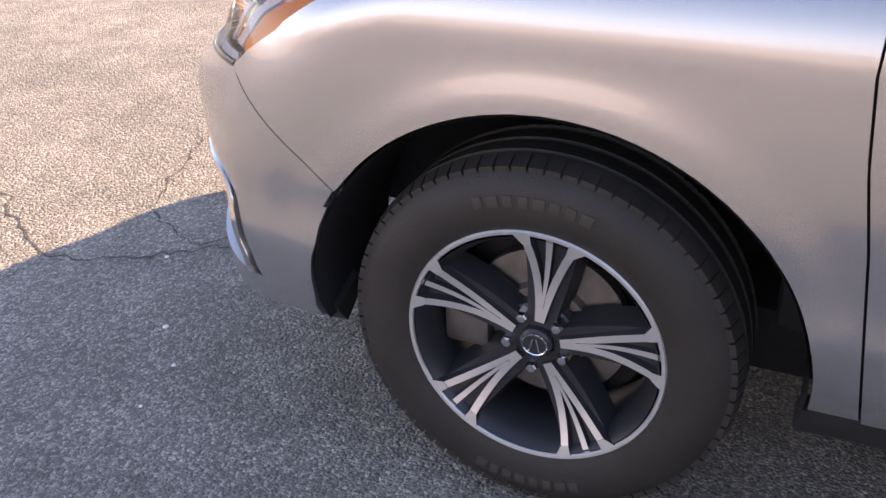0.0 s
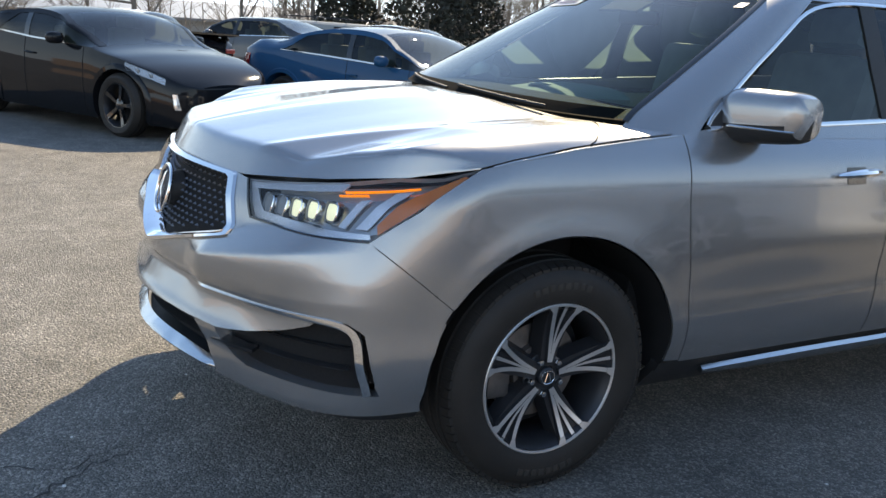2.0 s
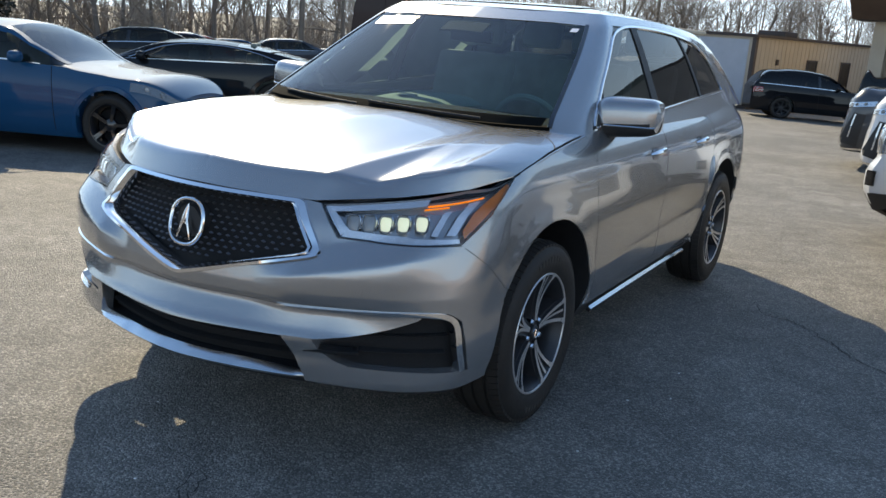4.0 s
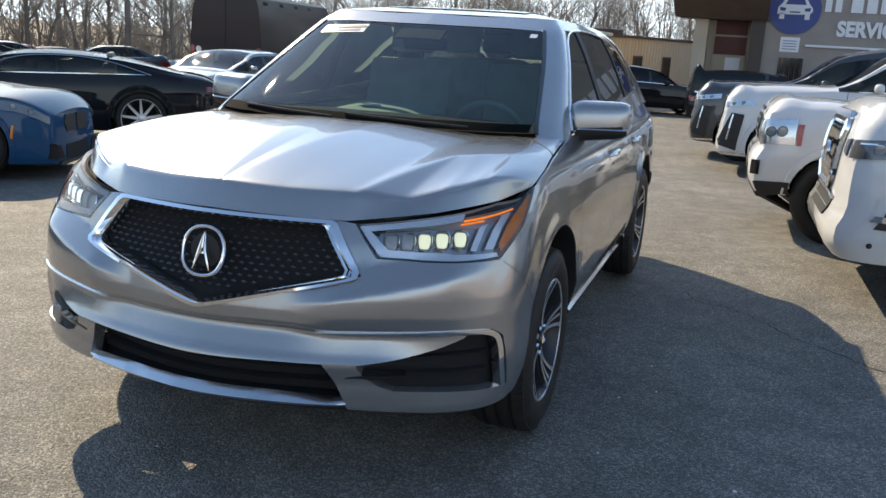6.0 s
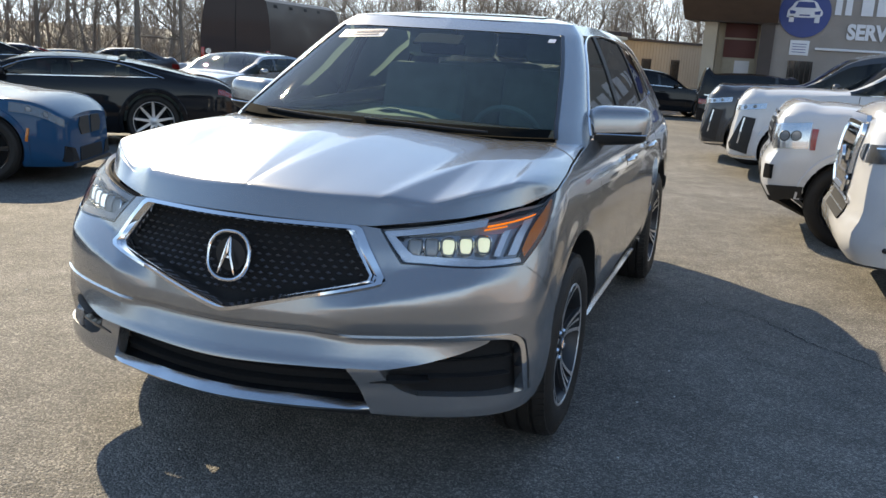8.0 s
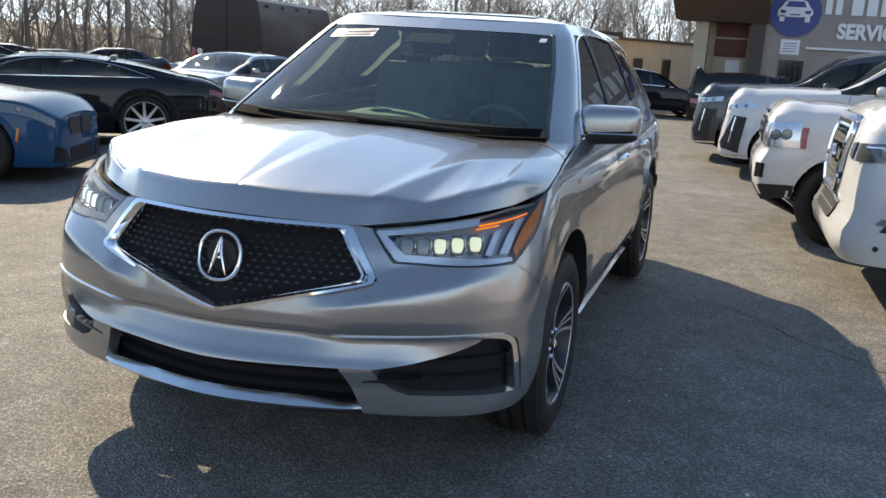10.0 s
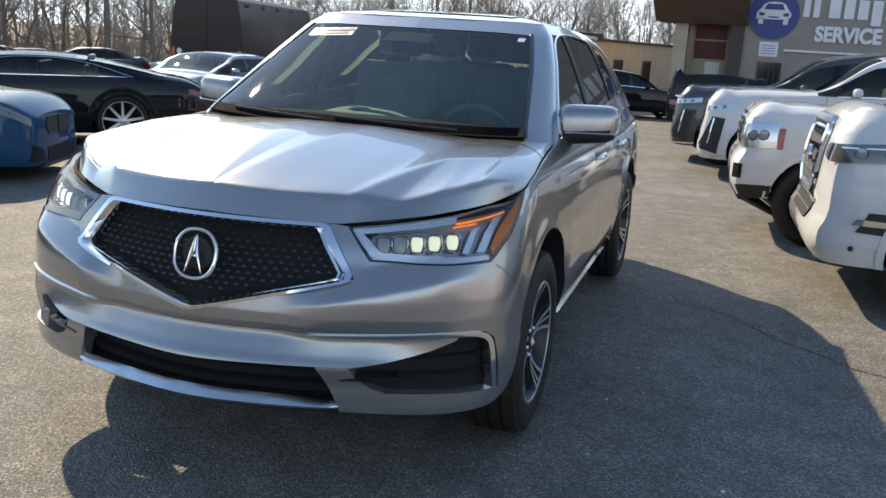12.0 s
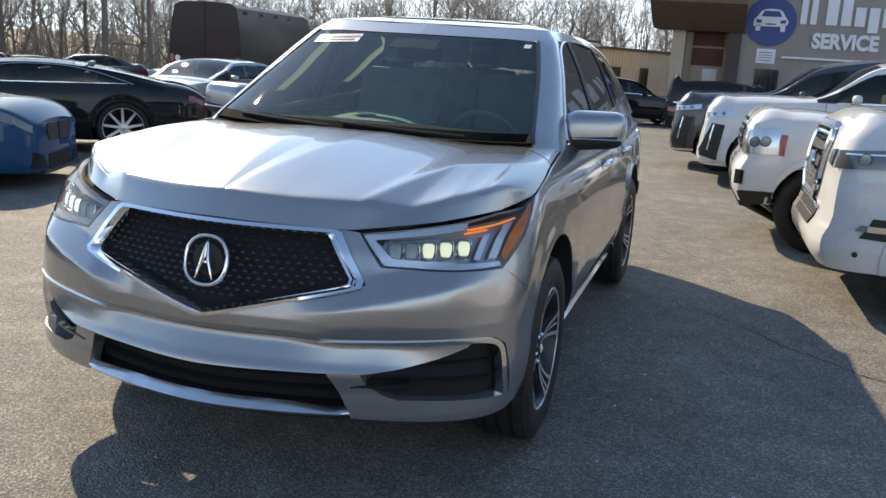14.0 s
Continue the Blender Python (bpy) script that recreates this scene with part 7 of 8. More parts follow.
for s in (-1, 1):
    for k in range(-11, 12):
        pts = [(k * 0.070 + s * (z - 0.90) * 0.9 + 0.010 * math.sin(z * 60), z) for z in np.linspace(0.72, 1.14, 30)]
        pts = [p for p in pts if in_grl(*p)]
        if len(pts) > 3:
            tube("grille_wire", [Q.front(x, z, 0.022 + 0.004 * s) for x, z in pts], 0.0065, M_CHROME, q, "", 5)
front_panel(Q, q, "grille_crown", [(-0.45, 1.155), (0.45, 1.155), (0.43, 1.225), (-0.43, 1.225)], M_CHROME, 0.024, "chrome bonnet lip")
bm = bmesh.new()
bmesh.ops.create_cone(bm, cap_ends=True, segments=32, radius1=0.075, radius2=0.07, depth=0.02, matrix=Matrix.Translation(Q.front(0, 0.92, 0.045)) @ Matrix.Rotation(radians(90), 4, "X"))
part("emblem", bm, M_CHROME, q, "plain oval chrome emblem")
front_panel(Q, q, "lower_intake", [(-0.44, 0.52), (0.44, 0.52), (0.50, 0.64), (-0.50, 0.64)], M_DARK, 0.012, "black lower intake")
front_tube(Q, q, "intake_trim", [(-0.52, 0.65), (-0.40, 0.665), (0.40, 0.665), (0.52, 0.65)], 0.014, M_CHROME, False, 0.014, "chrome trim", 20)
front_tube(Q, q, "intake_bar", [(-0.45, 0.58), (0.45, 0.58)], 0.006, M_SATIN, False, 0.016, "chrome bar", 12)
for sd in (1, -1):
    lamp_patch(Q, q, -0.842, -0.30, 0.78, 0.92, sd)
    front_panel(Q, q, "lamp_inner", [(sd * 0.60, 0.970), (sd * 0.755, 0.950), (sd * 0.755, 1.060), (sd * 0.60, 1.045)], M_LAMP_GREY, 0.010, "grey inner lamp end")
    patch(Q, q, "lamp_brow", [(-0.845, 1.030), (-0.30, 1.062), (-0.30, 1.072), (-0.845, 1.040)], M_CHROME, 0.018, "chrome lamp brow", sd, 12, 3)
    patch(Q, q, "fog_recess", [(-0.72, 0.46), (-0.36, 0.42), (-0.37, 0.72), (-0.62, 0.74)], PAINTS["white"], 0.004, "white fog surround", sd)
    patch(Q, q, "fog_lamp", [(-0.62, 0.53), (-0.38, 0.52), (-0.39, 0.66), (-0.58, 0.66)], M_BLACK, 0.010, "black fog opening", sd)
    patch(Q, q, "fog_bar", [(-0.66, 0.575), (-0.39, 0.575), (-0.39, 0.61), (-0.64, 0.615)], M_CHROME, 0.020, "chrome fog bar", sd, 8, 4, 0.01)
    patch(Q, q, "washer_cap", [(-0.66, 0.82), (-0.60, 0.82), (-0.60, 0.87), (-0.66, 0.87)], PAINTS["white"], 0.005, "", sd, 4, 4, 0.004)
    bm = bmesh.new()
    bmesh.ops.create_uvsphere(bm, u_segments=10, v_segments=6, radius=0.018, matrix=Matrix.Translation(Q.A(-0.62, 0.14) * (sd, 1, 1)))
    part("park_sensor", bm, M_BLACK, q, "")
front_panel(Q, q, "tow_cover", [(-0.5, 0.24), (0.5, 0.24), (0.5, 0.30), (-0.5, 0.30)], M_BLACK, -0.05)

# white boxy off-roader
LR = Car(0.72, 2.885, 1.10, 0.96, 0.40, ((-0.72, 1.12), (-0.66, 1.19), (-0.3, 1.24), (0.55, 1.26), (0.75, 1.34), (1.15, 1.75), (1.6, 1.86), (3.3, 1.87), (3.85, 1.82), (3.98, 1.2)), ((-0.85, 1.08), (0.0, 1.17), (3.9, 1.18)), (0.60, 1.2), (3.8, 3.95), 0.385,
         **dict(TRUCK, nose=0.84, cf=0.26, blunt=2.8, face=((0.30, 0.10), (0.42, 0.02), (0.50, -0.03), (0.62, -0.05), (0.72, -0.04), (0.78, 0.0), (0.95, 0.0), (1.10, 0.02))))
l_ = build_car("boxy_suv", "white boxy off-road SUV with black lower bumper", LR, PAINTS["white"], axle((1.65, 5.85), 0.72), HD, M_CARGLASS, GROUP, wheel=(7, M_ALLOY_DARK, False), b_pillar=1.62, c_pillar=(3.9, 3.85))
LG = [(-0.44, 0.84), (0.44, 0.84), (0.46, 1.07), (-0.46, 1.07)]
front_panel(LR, l_, "grille", LG, M_BLACK_GLOSS, 0.010, "dark perforated grille")
for z in (0.88, 0.955, 1.03):
    front_tube(LR, l_, "grille_bar", [(-0.43, z), (0.43, z)], 0.009, M_ALLOY_DARK, False, 0.016, "dark grille bar", 12)
for k in range(-10, 11):
    front_tube(LR, l_, "grille_post", [(k * 0.042, 0.85), (k * 0.042, 1.06)], 0.005, M_ALLOY_DARK, False, 0.014, "", 5)
front_panel(LR, l_, "bonnet_letter_bar", [(-0.32, 1.105), (0.32, 1.105), (0.32, 1.135), (-0.32, 1.135)], M_ALLOY_DARK, 0.010, "lettering strip as a plain bar")
for sd in (1, -1):
    lamp_patch(LR, l_, -0.715, -0.42, 0.62, 0.93, sd, (M_LAMPWHITE, M_LENS_DARK, M_LENS))
    front_panel(LR, l_, "lamp_inner", [(sd * 0.50, 0.85), (sd * 0.80, 0.83), (sd * 0.80, 1.04), (sd * 0.50, 1.06)], M_LAMPWHITE, 0.012, "bright inner lamp")
    patch(LR, l_, "side_lamp", [(-0.415, 0.84), (-0.37, 0.84), (-0.36, 1.02), (-0.415, 1.02)], M_RED, 0.012, "red side marker", sd, 4, 5)
    patch(LR, l_, "fog_lamp", [(-0.700, 0.565), (-0.640, 0.565), (-0.640, 0.69), (-0.700, 0.69)], M_BLACK_GLOSS, 0.012, "black fog lamp", sd, 6, 6, 0.01)
    patch(LR, l_, "bumper_corner", [(-0.72, 0.36), (-0.42, 0.42), (-0.40, 0.52), (-0.72, 0.50)], M_BLACK, 0.010, "black lower bumper corner", sd, 10, 4, 0.02)
front_panel(LR, l_, "lower_bumper", [(-0.70, 0.34), (0.70, 0.34), (0.71, 0.50), (-0.71, 0.50)], M_BLACK, 0.012, "black lower bumper")
front_panel(LR, l_, "lower_intake", [(-0.45, 0.54), (0.45, 0.54), (0.45, 0.62), (-0.45, 0.62)], M_DARK, 0.010)

# two tall SUVs with shield grilles, white and dark grey
E_ = Car(0.82, 3.07, 1.40, 1.03, 0.28, ((-0.82, 1.12), (-0.74, 1.22), (-0.4, 1.28), (0.3, 1.32), (0.65, 1.34), (1.35, 1.80), (1.9, 1.93), (3.8, 1.92), (4.3, 1.82), (4.47, 1.3)), ((-0.82, 1.08), (0, 1.2), (0.6, 1.26), (4.4, 1.28)), (0.65, 1.42), (4.2, 4.42), 0.41,
         **dict(TRUCK, face=((0.26, 0.06), (0.34, -0.02), (0.44, -0.04), (0.58, -0.03), (0.72, -0.02), (0.85, 0.0), (1.0, 0.01), (1.14, 0.03))))
for front, colour, lab in (((1.15, 10.89), "white", "white full-size SUV with dark shield grille"), ((0.61, 13.1), "grey", "dark grey full-size SUV with bright headlamps")):
    c = build_car("tall_suv", lab, E_, PAINTS[colour], axle(front, 0.82), HD, M_CARGLASS, GROUP, wheel=(7, M_MACHINED, True), b_pillar=1.75, c_pillar=(4.3, 4.15))
    SH = [(-0.34, 0.66), (0.34, 0.66), (0.48, 0.78), (0.48, 1.08), (-0.48, 1.08), (-0.48, 0.78)]
    front_panel(E_, c, "grille", SH, M_BLACK_GLOSS, 0.010, "black shield grille")
    front_tube(E_, c, "grille_frame", SH, 0.013, M_ALLOY_DARK if colour == "white" else M_SATIN, True, 0.014, "slim grille frame", 50)
    for k in range(8):
        front_tube(E_, c, "grille_slat", [(-0.42, 0.72 + 0.045 * k), (0.42, 0.72 + 0.045 * k)], 0.006, M_BLACK, False, 0.016, "", 10)
    front_panel(E_, c, "lower_intake", [(-0.50, 0.36), (0.50, 0.36), (0.54, 0.48), (-0.54, 0.48)], M_DARK, 0.010)
    front_panel(E_, c, "lip_trim", [(-0.58, 0.300), (0.58, 0.300), (0.60, 0.330), (-0.60, 0.330)], M_CHROME, 0.014, "chrome lower lip")
    for sd in (1, -1):
        lamp_patch(E_, c, -0.812, -0.40, 0.84, 0.93, sd, (M_LAMPWHITE, M_LENS_DARK, M_LENS))
        patch(E_, c, "corner_intake", [(-0.815, 0.42), (-0.56, 0.36), (-0.52, 0.86), (-0.70, 0.88)], M_BLACK, 0.010, "black vertical corner intake", sd, 8, 8)
        patch(E_, c, "running_light", [(-0.70, 0.50), (-0.68, 0.50), (-0.66, 0.86), (-0.68, 0.86)], M_LAMPWHITE, 0.020, "bright vertical running light", sd, 4, 8, 0.01)
        patch(E_, c, "lip_trim", [(-0.81, 0.300), (-0.45, 0.315), (-0.45, 0.345), (-0.81, 0.330)], M_CHROME, 0.012, "chrome lower lip", sd, 10, 3)

# dark SUVs by the trailer and the entrance
K = Car(0.92, 2.72, 1.0, 0.93, 0.24, ((-0.92, 0.82), (-0.75, 0.96), (0.0, 1.06), (0.55, 1.10), (1.3, 1.55), (1.8, 1.64), (2.9, 1.62), (3.4, 1.50), (3.72, 1.05)), ((-0.9, 0.85), (0.0, 1.0), (0.5, 1.05), (3.7, 1.12)), (0.55, 1.35), (3.2, 3.66), 0.36, **dict(TRUCK, nose=0.72, cf=0.45, tumble=0.34))
plain_car("small_suv", "black crossover parked in front of the trailer", K, "black", (-0.55, 26.9), (0.93, 0.36), "dark SUVs by the buildings", M_DARKGLASS).scale = (0.90, 0.90, 0.88)
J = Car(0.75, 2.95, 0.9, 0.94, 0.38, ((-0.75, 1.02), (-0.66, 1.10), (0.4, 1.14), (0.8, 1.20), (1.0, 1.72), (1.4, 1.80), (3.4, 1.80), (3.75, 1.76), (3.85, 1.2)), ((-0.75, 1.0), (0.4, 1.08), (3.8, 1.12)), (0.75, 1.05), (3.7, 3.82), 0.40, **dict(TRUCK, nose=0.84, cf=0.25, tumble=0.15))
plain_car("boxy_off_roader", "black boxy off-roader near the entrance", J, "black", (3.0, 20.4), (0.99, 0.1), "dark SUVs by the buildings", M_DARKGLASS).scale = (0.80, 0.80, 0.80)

# pale sedan, dark van and the far lot on the west side
plain_car("sedan", "silver sedan with sun glare on its windscreen", C4, "silver", (-8.9, 11.6), (-0.10, -0.995)).scale = (0.95, 0.95, 0.90)
def van(at, fwd, colour, label):
    root = empty("cargo_van", label, "van")
    mat = PAINTS[colour]
    W2, L2 = 1.02, 8.6 if colour == "brown" else 6.2
    sec = lambda z: W2 * float(np.interp(z, (0.35, 0.7, 1.6, 2.3, 2.7, 2.8), (0.97, 1.0, 1.0, 0.94, 0.86, 0.70)))
    zs = [0.35, 0.5, 0.8, 1.2, 1.6, 2.0, 2.3, 2.55, 2.7, 2.78, 2.80]
    ys = np.linspace(0, L2, 26)
    V, F = [], []
    def top_at(y):
        return 2.80 if y < L2 - 1.8 else 2.80 - 1.55 * ((y - L2 + 1.8) / 1.8) ** 1.15
    prof = [(sec(z), z) for z in zs] + [(0.35, 2.82), (0, 2.83)]
    n = len(prof)
    for y in ys:
        k = (top_at(y) - 0.35) / (2.83 - 0.35)
        for x, z in prof:
            V.append((x * (1 - 0.10 * max(0, y - L2 + 1.0)), y, 0.35 + (z - 0.35) * k))
    for i in range(len(ys) - 1):
        for j in range(n - 1):
            c = np.mean([V[i * n + j], V[(i + 1) * n + j + 1]], axis=0)
            if min(math.hypot(c[1] - 1.1, c[2] - 0.35), math.hypot(c[1] - L2 + 1.2, c[2] - 0.35)) < 0.42:
                continue
            F.append((i * n + j, (i + 1) * n + j, (i + 1) * n + j + 1, i * n + j + 1))
    m = len(V)
    V = np.vstack([np.array(V), np.array(V) * (-1, 1, 1)])
    F = F + [tuple(k + m for k in f)[::-1] for f in F]
    for base in (0, (len(ys) - 1) * n):
        F.append(tuple([base + j for j in range(n)] + [base + j + m for j in range(n - 1)][::-1]))
    mesh_ob("body", V, F, mat, root, "", 35)
    for sd in (1, -1):
        for k in range(4):
            y = 0.5 + 1.35 * k
            grid_panel("roof_slot", lambda i, j: np.array(((sec(2.52 + 0.08 * j) + 0.006) * sd, y + 0.30 * i, 2.52 + 0.08 * j)), 2, 2, M_DARK, root, "dark roof slot", 0.0)
        for yw in (1.1, L2 - 1.2):
            car_wheel(root, 0.36, 0.21, 0.22, 6, M_ALLOY_DARK, pose(sd * 0.88, yw, 0.36, 0, 0, 0 if sd > 0 else 180))
        box("tail_lamp", (min(sd * 0.90, sd * 1.0), max(sd * 0.90, sd * 1.0), -0.03, 0.02, 0.9, 1.35), M_RED, root, "", 0.01)
        grid_panel("side_window", lambda i, j: np.array(((sec(1.45 + 0.5 * j) + 0.008) * sd, L2 - 1.7 + 0.75 * i, 1.42 + 0.42 * j)), 2, 2, M_BLACK_GLOSS, root, "", 0.0)
    tube("door_joint", [(0, -0.004, 0.5), (0, -0.004, 2.75)], 0.008, M_DARK, root, "", 4)
    box("rear_bumper", (-0.95, 0.95, -0.10, 0.02, 0.38, 0.55), M_BLACK, root, "black rear bumper", 0.02)
    box("underbody", (-0.8, 0.8, 0.1, L2 - 0.1, 0.28, 0.5), M_DARK, root, "", 0.02)
    bm = bmesh.new()
    bmesh.ops.create_cone(bm, cap_ends=True, segments=20, radius1=0.09, radius2=0.08, depth=0.02, matrix=Matrix.Translation((-0.78, -0.012, 1.25)) @ Matrix.Rotation(radians(90), 4, "X"))
    part("fuel_cap", bm, M_SATIN, root, "round pale cap")
    f = Vector((fwd[0], fwd[1], 0)).normalized()
    r = Vector((f.y, -f.x, 0))
    root.matrix_world = Matrix.Translation((at[0], at[1], ground_z(*at))) @ Matrix((r, f, Vector((0, 0, 1)))).transposed().to_4x4()
    return root
van((-12.45, 18.65), (-0.18, 0.984), "brown", "tall dark brown cargo van seen from behind")
# loose rows further off
rng = random.Random(5)
for k, (x, y, colour, cc) in enumerate(((-21.5, 16.8, "navy", C4), (-23.5, 19.4, "red", C4), (-21.0, 21.5, "grey", C4), (-25.5, 23.5, "blue", C4), (-18.8, 24.5, "white", C5), (-16.0, 26.5, "red", C4),
                                        (-20.8, 7.6, "grey", K), (-19.2, 13.4, "black", C4), (-24.8, 1.2, "white", K), (-27.5, 6.5, "silver", C4), (-27.0, 11.5, "grey", C4), (-21.5, -3.5, "white", K))):
    plain_car("sedan" if cc is not K else "crossover", f"{colour} car in the far rows of the lot", cc, colour, (x, y), (-0.75 + 0.2 * rng.random(), -0.66), "far rows of the lot")
# white van with a ladder rack, in a grey paint that holds its shade
wv = van((-25.5, 12.0), (-0.55, -0.83), "putty", "pale grey work van with a ladder rack")
wv.scale = (0.85, 0.85, 0.68)
for x in (-0.7, 0.7):
    tube("rack_rail", [(x, 0.4, 2.98), (x, 4.2, 2.98)], 0.025, M_ALLOY_DARK, wv, "dark roof rail", 6)
for y in (0.5, 1.7, 2.9, 4.1):
    tube("rack_bar", [(-0.8, y, 2.98), (0.8, y, 2.98)], 0.022, M_ALLOY_DARK, wv, "", 6)
    for x in (-0.7, 0.7):
        tube("rack_post", [(x, y, 2.72), (x, y, 2.98)], 0.02, M_ALLOY_DARK, wv, "", 6)

# ---- bare trees, brush, pole ----
M_BARK = material("grey_bark", (0.17, 0.145, 0.12), 0.9, 0.0, 0.3, 3, 0.5, 30)
M_TWIG = material("twigs", (0.30, 0.255, 0.21), 0.9, 0.0, 0.25, 2)
M_BRUSH = material("dry_brush", (0.23, 0.175, 0.125), 0.9, 0.0, 0.3, 1)
M_EVERGREEN = material("dark_evergreen", (0.030, 0.032, 0.022), 0.8, 0.0, 0.35, 2)


def limb(V, F, a, b, ra, rb, sides):
    a, b = Vector(a), Vector(b)
    t = (b - a).normalized()
    s = t.cross(Vector((0.3, 0.1, 1)) if abs(t.z) < 0.9 else Vector((1, 0, 0))).normalized()
    w = s.cross(t)
    n = len(V)
    for p, r in ((a, ra), (b, rb)):
        for k in range(sides):
            q = 2 * math.pi * k / sides
            V.append(p + (s * math.cos(q) + w * math.sin(q)) * r)
    for k in range(sides):
        F.append((n + k, n + (k + 1) % sides, n + sides + (k + 1) % sides, n + sides + k))


def grow_tree(seed, height, spread=0.55, levels=5, kids=(3, 4)):
    rg = random.Random(seed)
    trunk, crown = ([], []), ([], [])
    def grow(p, d, length, r, level):
        V, F = trunk if level < 2 else crown
        steps = 4 if level < 2 else 3
        sides = 7 if level == 0 else 5 if level == 1 else 3
        for k in range(steps):
            d2 = (d + Vector((rg.uniform(-1, 1), rg.uniform(-1, 1), rg.uniform(-0.4, 0.8))) * (0.10 + 0.07 * level)).normalized()
            q = p + d2 * length / steps
            r2 = r * (0.86 if level else 0.88)
            limb(V, F, p, q, r, r2, sides)
            if level < levels:
                for _ in range(rg.randint(1, 2) if level < 3 else rg.randint(1, 2)):
                    side = Vector((rg.uniform(-1, 1), rg.uniform(-1, 1), rg.uniform(-0.15, 0.6))).normalized()
                    grow(q, (d2 * (1 - spread) + side * spread * 1.5 + Vector((0, 0, 0.12))).normalized(), length * rg.uniform(0.45, 0.68), max(0.008, r2 * rg.uniform(0.40, 0.60)), level + 1)
            p, d, r = q, d2, r2
    for fork in range(rg.randint(1, 3)):
        grow(Vector((0, 0, -0.1)), Vector((rg.uniform(-0.3, 0.3), rg.uniform(-0.3, 0.3), 1)).normalized(), height * 0.5, height * 0.013, 0)
    return trunk, crown


protos = []
for seed, h in ((3, 9.0), (8, 11.0), (14, 7.0), (21, 10.0)):
    tr, cr = grow_tree(seed, h, 0.55 if seed != 14 else 0.65, 4)
    root = empty("tree", "leafless tree with grey branching limbs", "tree", "bare trees round the lot")
    mesh_ob("trunk", *tr, M_BARK, root)
    mesh_ob("crown", *cr, M_TWIG, root, "bare twigs", 40, False)
    protos.append(root)
rg = random.Random(11)
spots = []
for k in range(250):
    a = radians(-25 + 150 * (k + rg.random()) / 250)   # from the north-east round to the west
    r = rg.uniform(40, 72)
    x, y = -r * math.sin(a), r * math.cos(a)
    if -9 < x < 19 and y < 46 or x < -48 and y < 27:
        continue
    spots.append((x, y))
for k, (x, y) in enumerate(spots):
    m = pose(x, y, ground_z(x, y), 0, 0, rg.uniform(0, 360)) @ Matrix.Scale(rg.uniform(0.7, 1.15), 4)
    if k < len(protos):
        protos[k].matrix_world = m
    else:
        c = copy_thing(protos[k % 4], m)
        c.scale = m.to_scale()


def brush():
    """Thickets of thin stems under the trees."""
    V, F = [], []
    for k in range(16000):
        a = radians(-30 + 160 * rg.random())
        r = rg.uniform(50, 72)
        x, y = -r * math.sin(a) + rg.uniform(-1, 1), r * math.cos(a)
        if -9 < x < 19 and y < 46 or x < -47 and -10 < y < 27:
            continue
        h = rg.uniform(1.2, 4.6) * (0.7 + 0.5 * noise.noise(Vector((x * 0.08, y * 0.08, 0))))
        z = ground_z(x, y)
        lean = Vector((rg.uniform(-0.5, 0.5), rg.uniform(-0.5, 0.5), 1))
        p = Vector((x, y, z - 0.1))
        for q in range(2):
            e = p + (lean + Vector((rg.uniform(-0.3, 0.3), rg.uniform(-0.3, 0.3), 0))) * h / 2
            limb(V, F, p, e, 0.03 if q == 0 else 0.02, 0.02 if q == 0 else 0.006, 3)
            p = e
    return mesh_ob("brush", V, F, M_BRUSH, None, "", 40, False)
tagged(brush(), "dry brown brush along the edge of the lot", "brush", kind="stuff")


def thicket():
    """Slender leafless saplings with many fine side twigs."""
    V, F = [], []
    for k in range(1500):
        a = radians(-28 + 150 * rg.random())
        r = rg.uniform(44, 76)
        x, y = -r * math.sin(a), r * math.cos(a)
        if -9 < x < 19 and y < 47 or x < -46 and -12 < y < 27:
            continue
        h = rg.uniform(3.0, 8.5)
        p = Vector((x, y, ground_z(x, y) - 0.1))
        way = Vector((rg.uniform(-0.15, 0.15), rg.uniform(-0.15, 0.15), 1))
        q = p + way * h * 0.5
        e = q + (way + Vector((rg.uniform(-0.25, 0.25), rg.uniform(-0.25, 0.25), 0))) * h * 0.5
        limb(V, F, p, q, 0.05, 0.032, 3)
        limb(V, F, q, e, 0.032, 0.008, 3)
        for _ in range(11):
            t = rg.uniform(0.15, 0.97)
            b = p.lerp(q, t * 2) if t < 0.5 else q.lerp(e, t * 2 - 1)
            w = Vector((rg.uniform(-1, 1), rg.uniform(-1, 1), rg.uniform(0.1, 1.1))).normalized() * rg.uniform(0.5, 1.7)
            m = b + w
            limb(V, F, b, m, 0.016, 0.009, 3)
            limb(V, F, m, m + (w + Vector((rg.uniform(-0.6, 0.6), rg.uniform(-0.6, 0.6), 0.3))) * 0.6, 0.009, 0.005, 3)
    return mesh_ob("thicket", V, F, M_TWIG, None, "", 40, False)
tagged(thicket(), "grey leafless saplings crowding the edge of the lot", "saplings", kind="stuff")


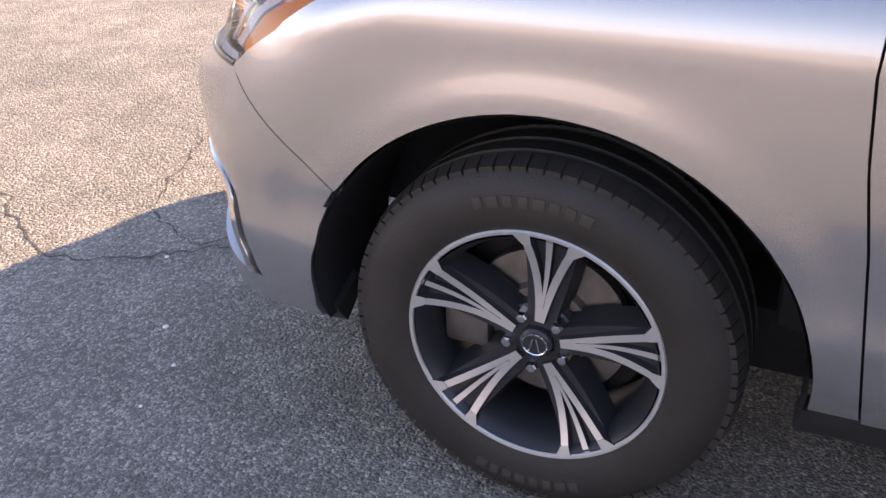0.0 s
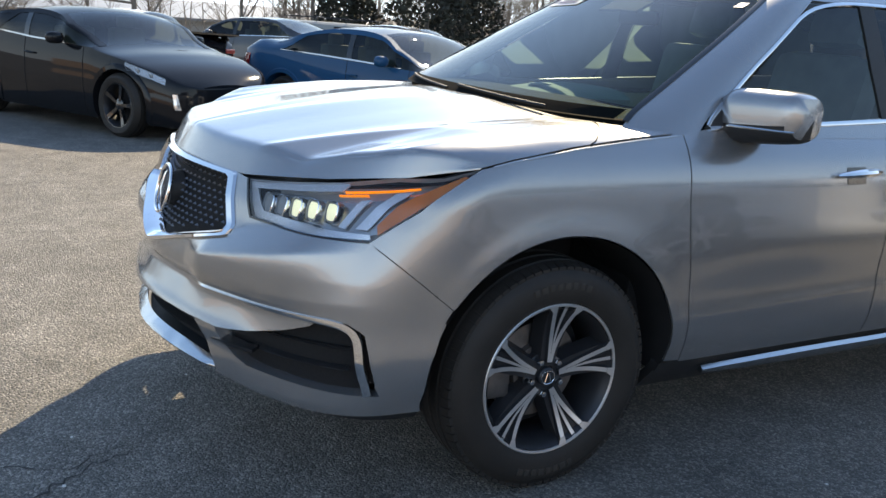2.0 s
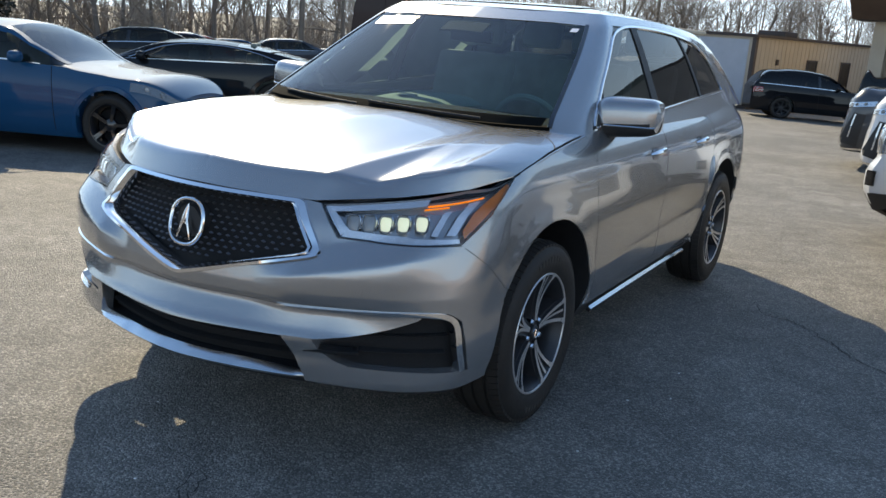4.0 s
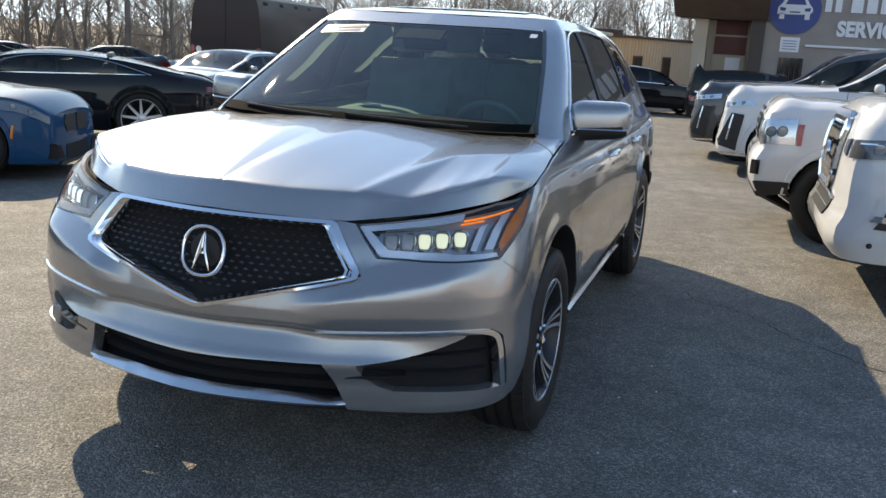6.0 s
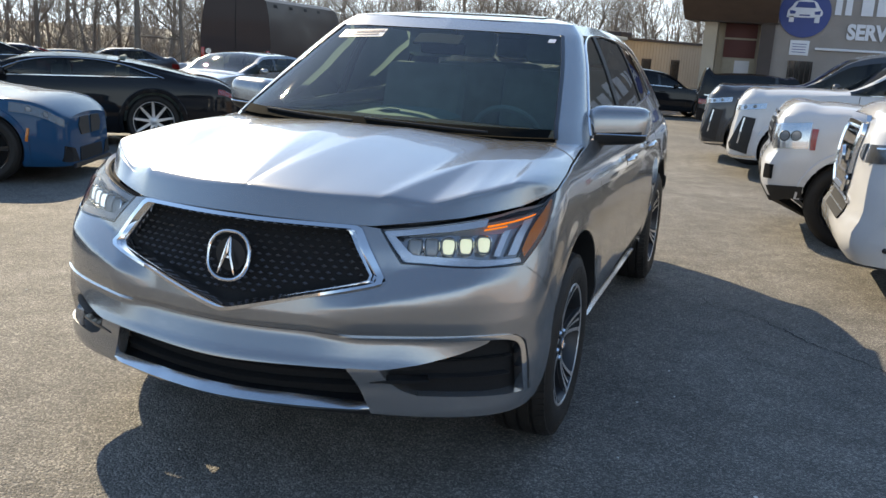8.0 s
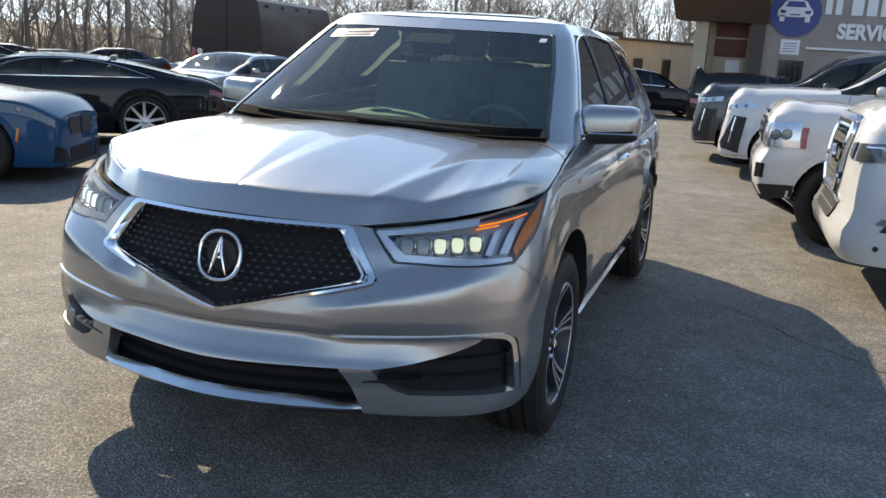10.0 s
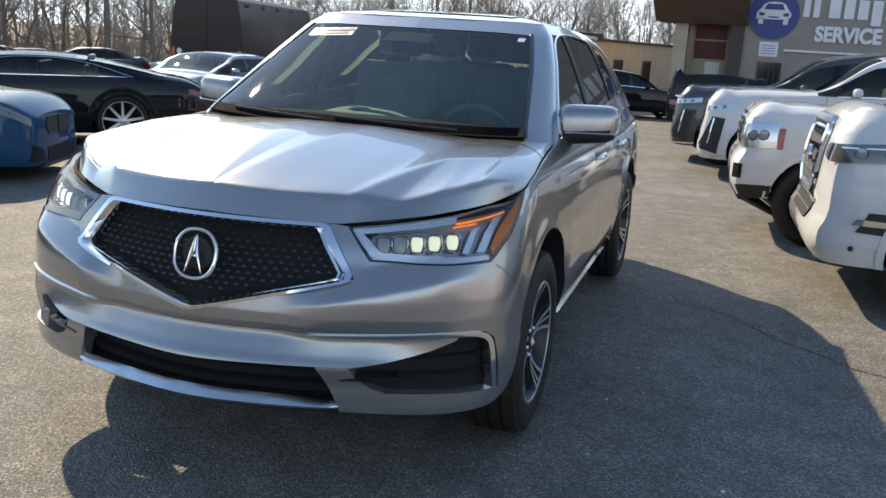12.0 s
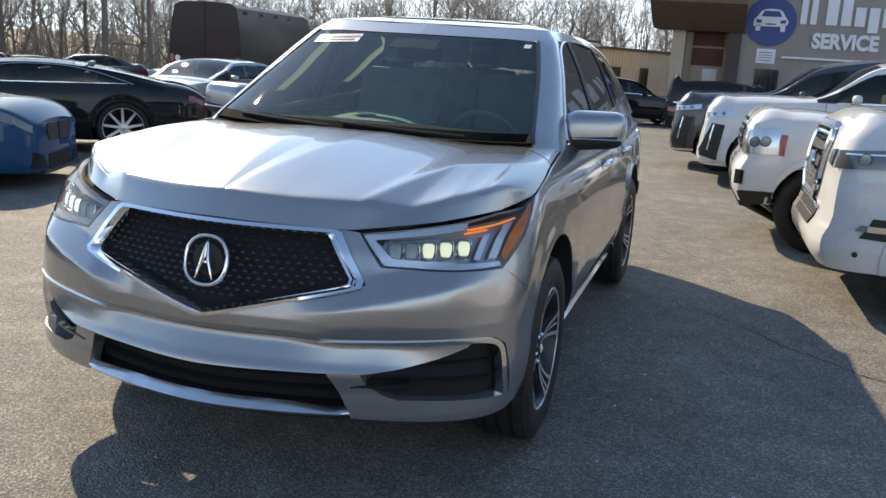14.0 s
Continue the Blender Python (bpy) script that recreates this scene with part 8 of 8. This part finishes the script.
def evergreen(x, y, h, r, seed):
    rg2 = random.Random(seed)
    root = empty("evergreen_tree", "dense dark evergreen behind the parked cars", "tree", "evergreens behind the lot")
    limb_v, limb_f = [], []
    limb(limb_v, limb_f, (0, 0, -0.1), (0, 0, h * 0.92), 0.16, 0.03, 7)
    mesh_ob("trunk", limb_v, limb_f, M_BARK, root)
    V, F = [], []
    for k in range(5200):
        t = rg2.random() ** 0.8
        a = rg2.uniform(0, 2 * math.pi)
        lobes = 1 + 0.22 * math.sin(3 * a + t * 9) + 0.12 * math.sin(7 * a + seed)
        rad = r * (1 - t) ** 0.7 * lobes * math.sqrt(rg2.uniform(0.25, 1))
        c = Vector((rad * math.cos(a), rad * math.sin(a), 0.3 + t * h * 0.97))
        s = rg2.uniform(0.07, 0.17)
        u = Vector((rg2.uniform(-1, 1), rg2.uniform(-1, 1), rg2.uniform(-0.5, 0.9))).normalized() * s
        w = u.cross(Vector((rg2.uniform(-1, 1), rg2.uniform(-1, 1), rg2.uniform(-1, 1)))).normalized() * s * 0.55
        n = len(V)
        V += [c - u, c + w, c + u, c - w]
        F.append((n, n + 1, n + 2, n + 3))
    mesh_ob("crown", V, F, M_EVERGREEN, root, "dark needle clumps", 40, False)
    root.location = (x, y, ground_z(x, y))
    return root
for k, (x, y, h, r) in enumerate(((-31.5, 16.5, 7.0, 2.6), (-33.5, 19.5, 6.0, 2.4), (-34.5, 14.0, 5.0, 2.2))):
    evergreen(x, y, h, r, k + 2)
pole = empty("utility_pole", "grey wooden utility pole at the edge of the lot", "pole")
tube("shaft", [(0, 0, -0.2), (0, 0, 9.5)], 0.14, M_BARK, pole, "", 10, False, 1.0, lambda t: 1 - 0.3 * t)
box("crossarm", (-1.1, 1.1, -0.06, 0.06, 8.7, 8.85), M_BARK, pole, "", 0.01)
for x in (-0.9, 0, 0.9):
    lathe("insulator", ((0.0, 0.16), (0.04, 0.14), (0.05, 0.0)), M_SATIN, pole, "", 10).matrix_local = pose(x, 0, 8.85, 0, -90, 0)
pole.location = (1.54 - 0.616 * 42, -3.43 + 0.788 * 42, ground_z(-24, 29))
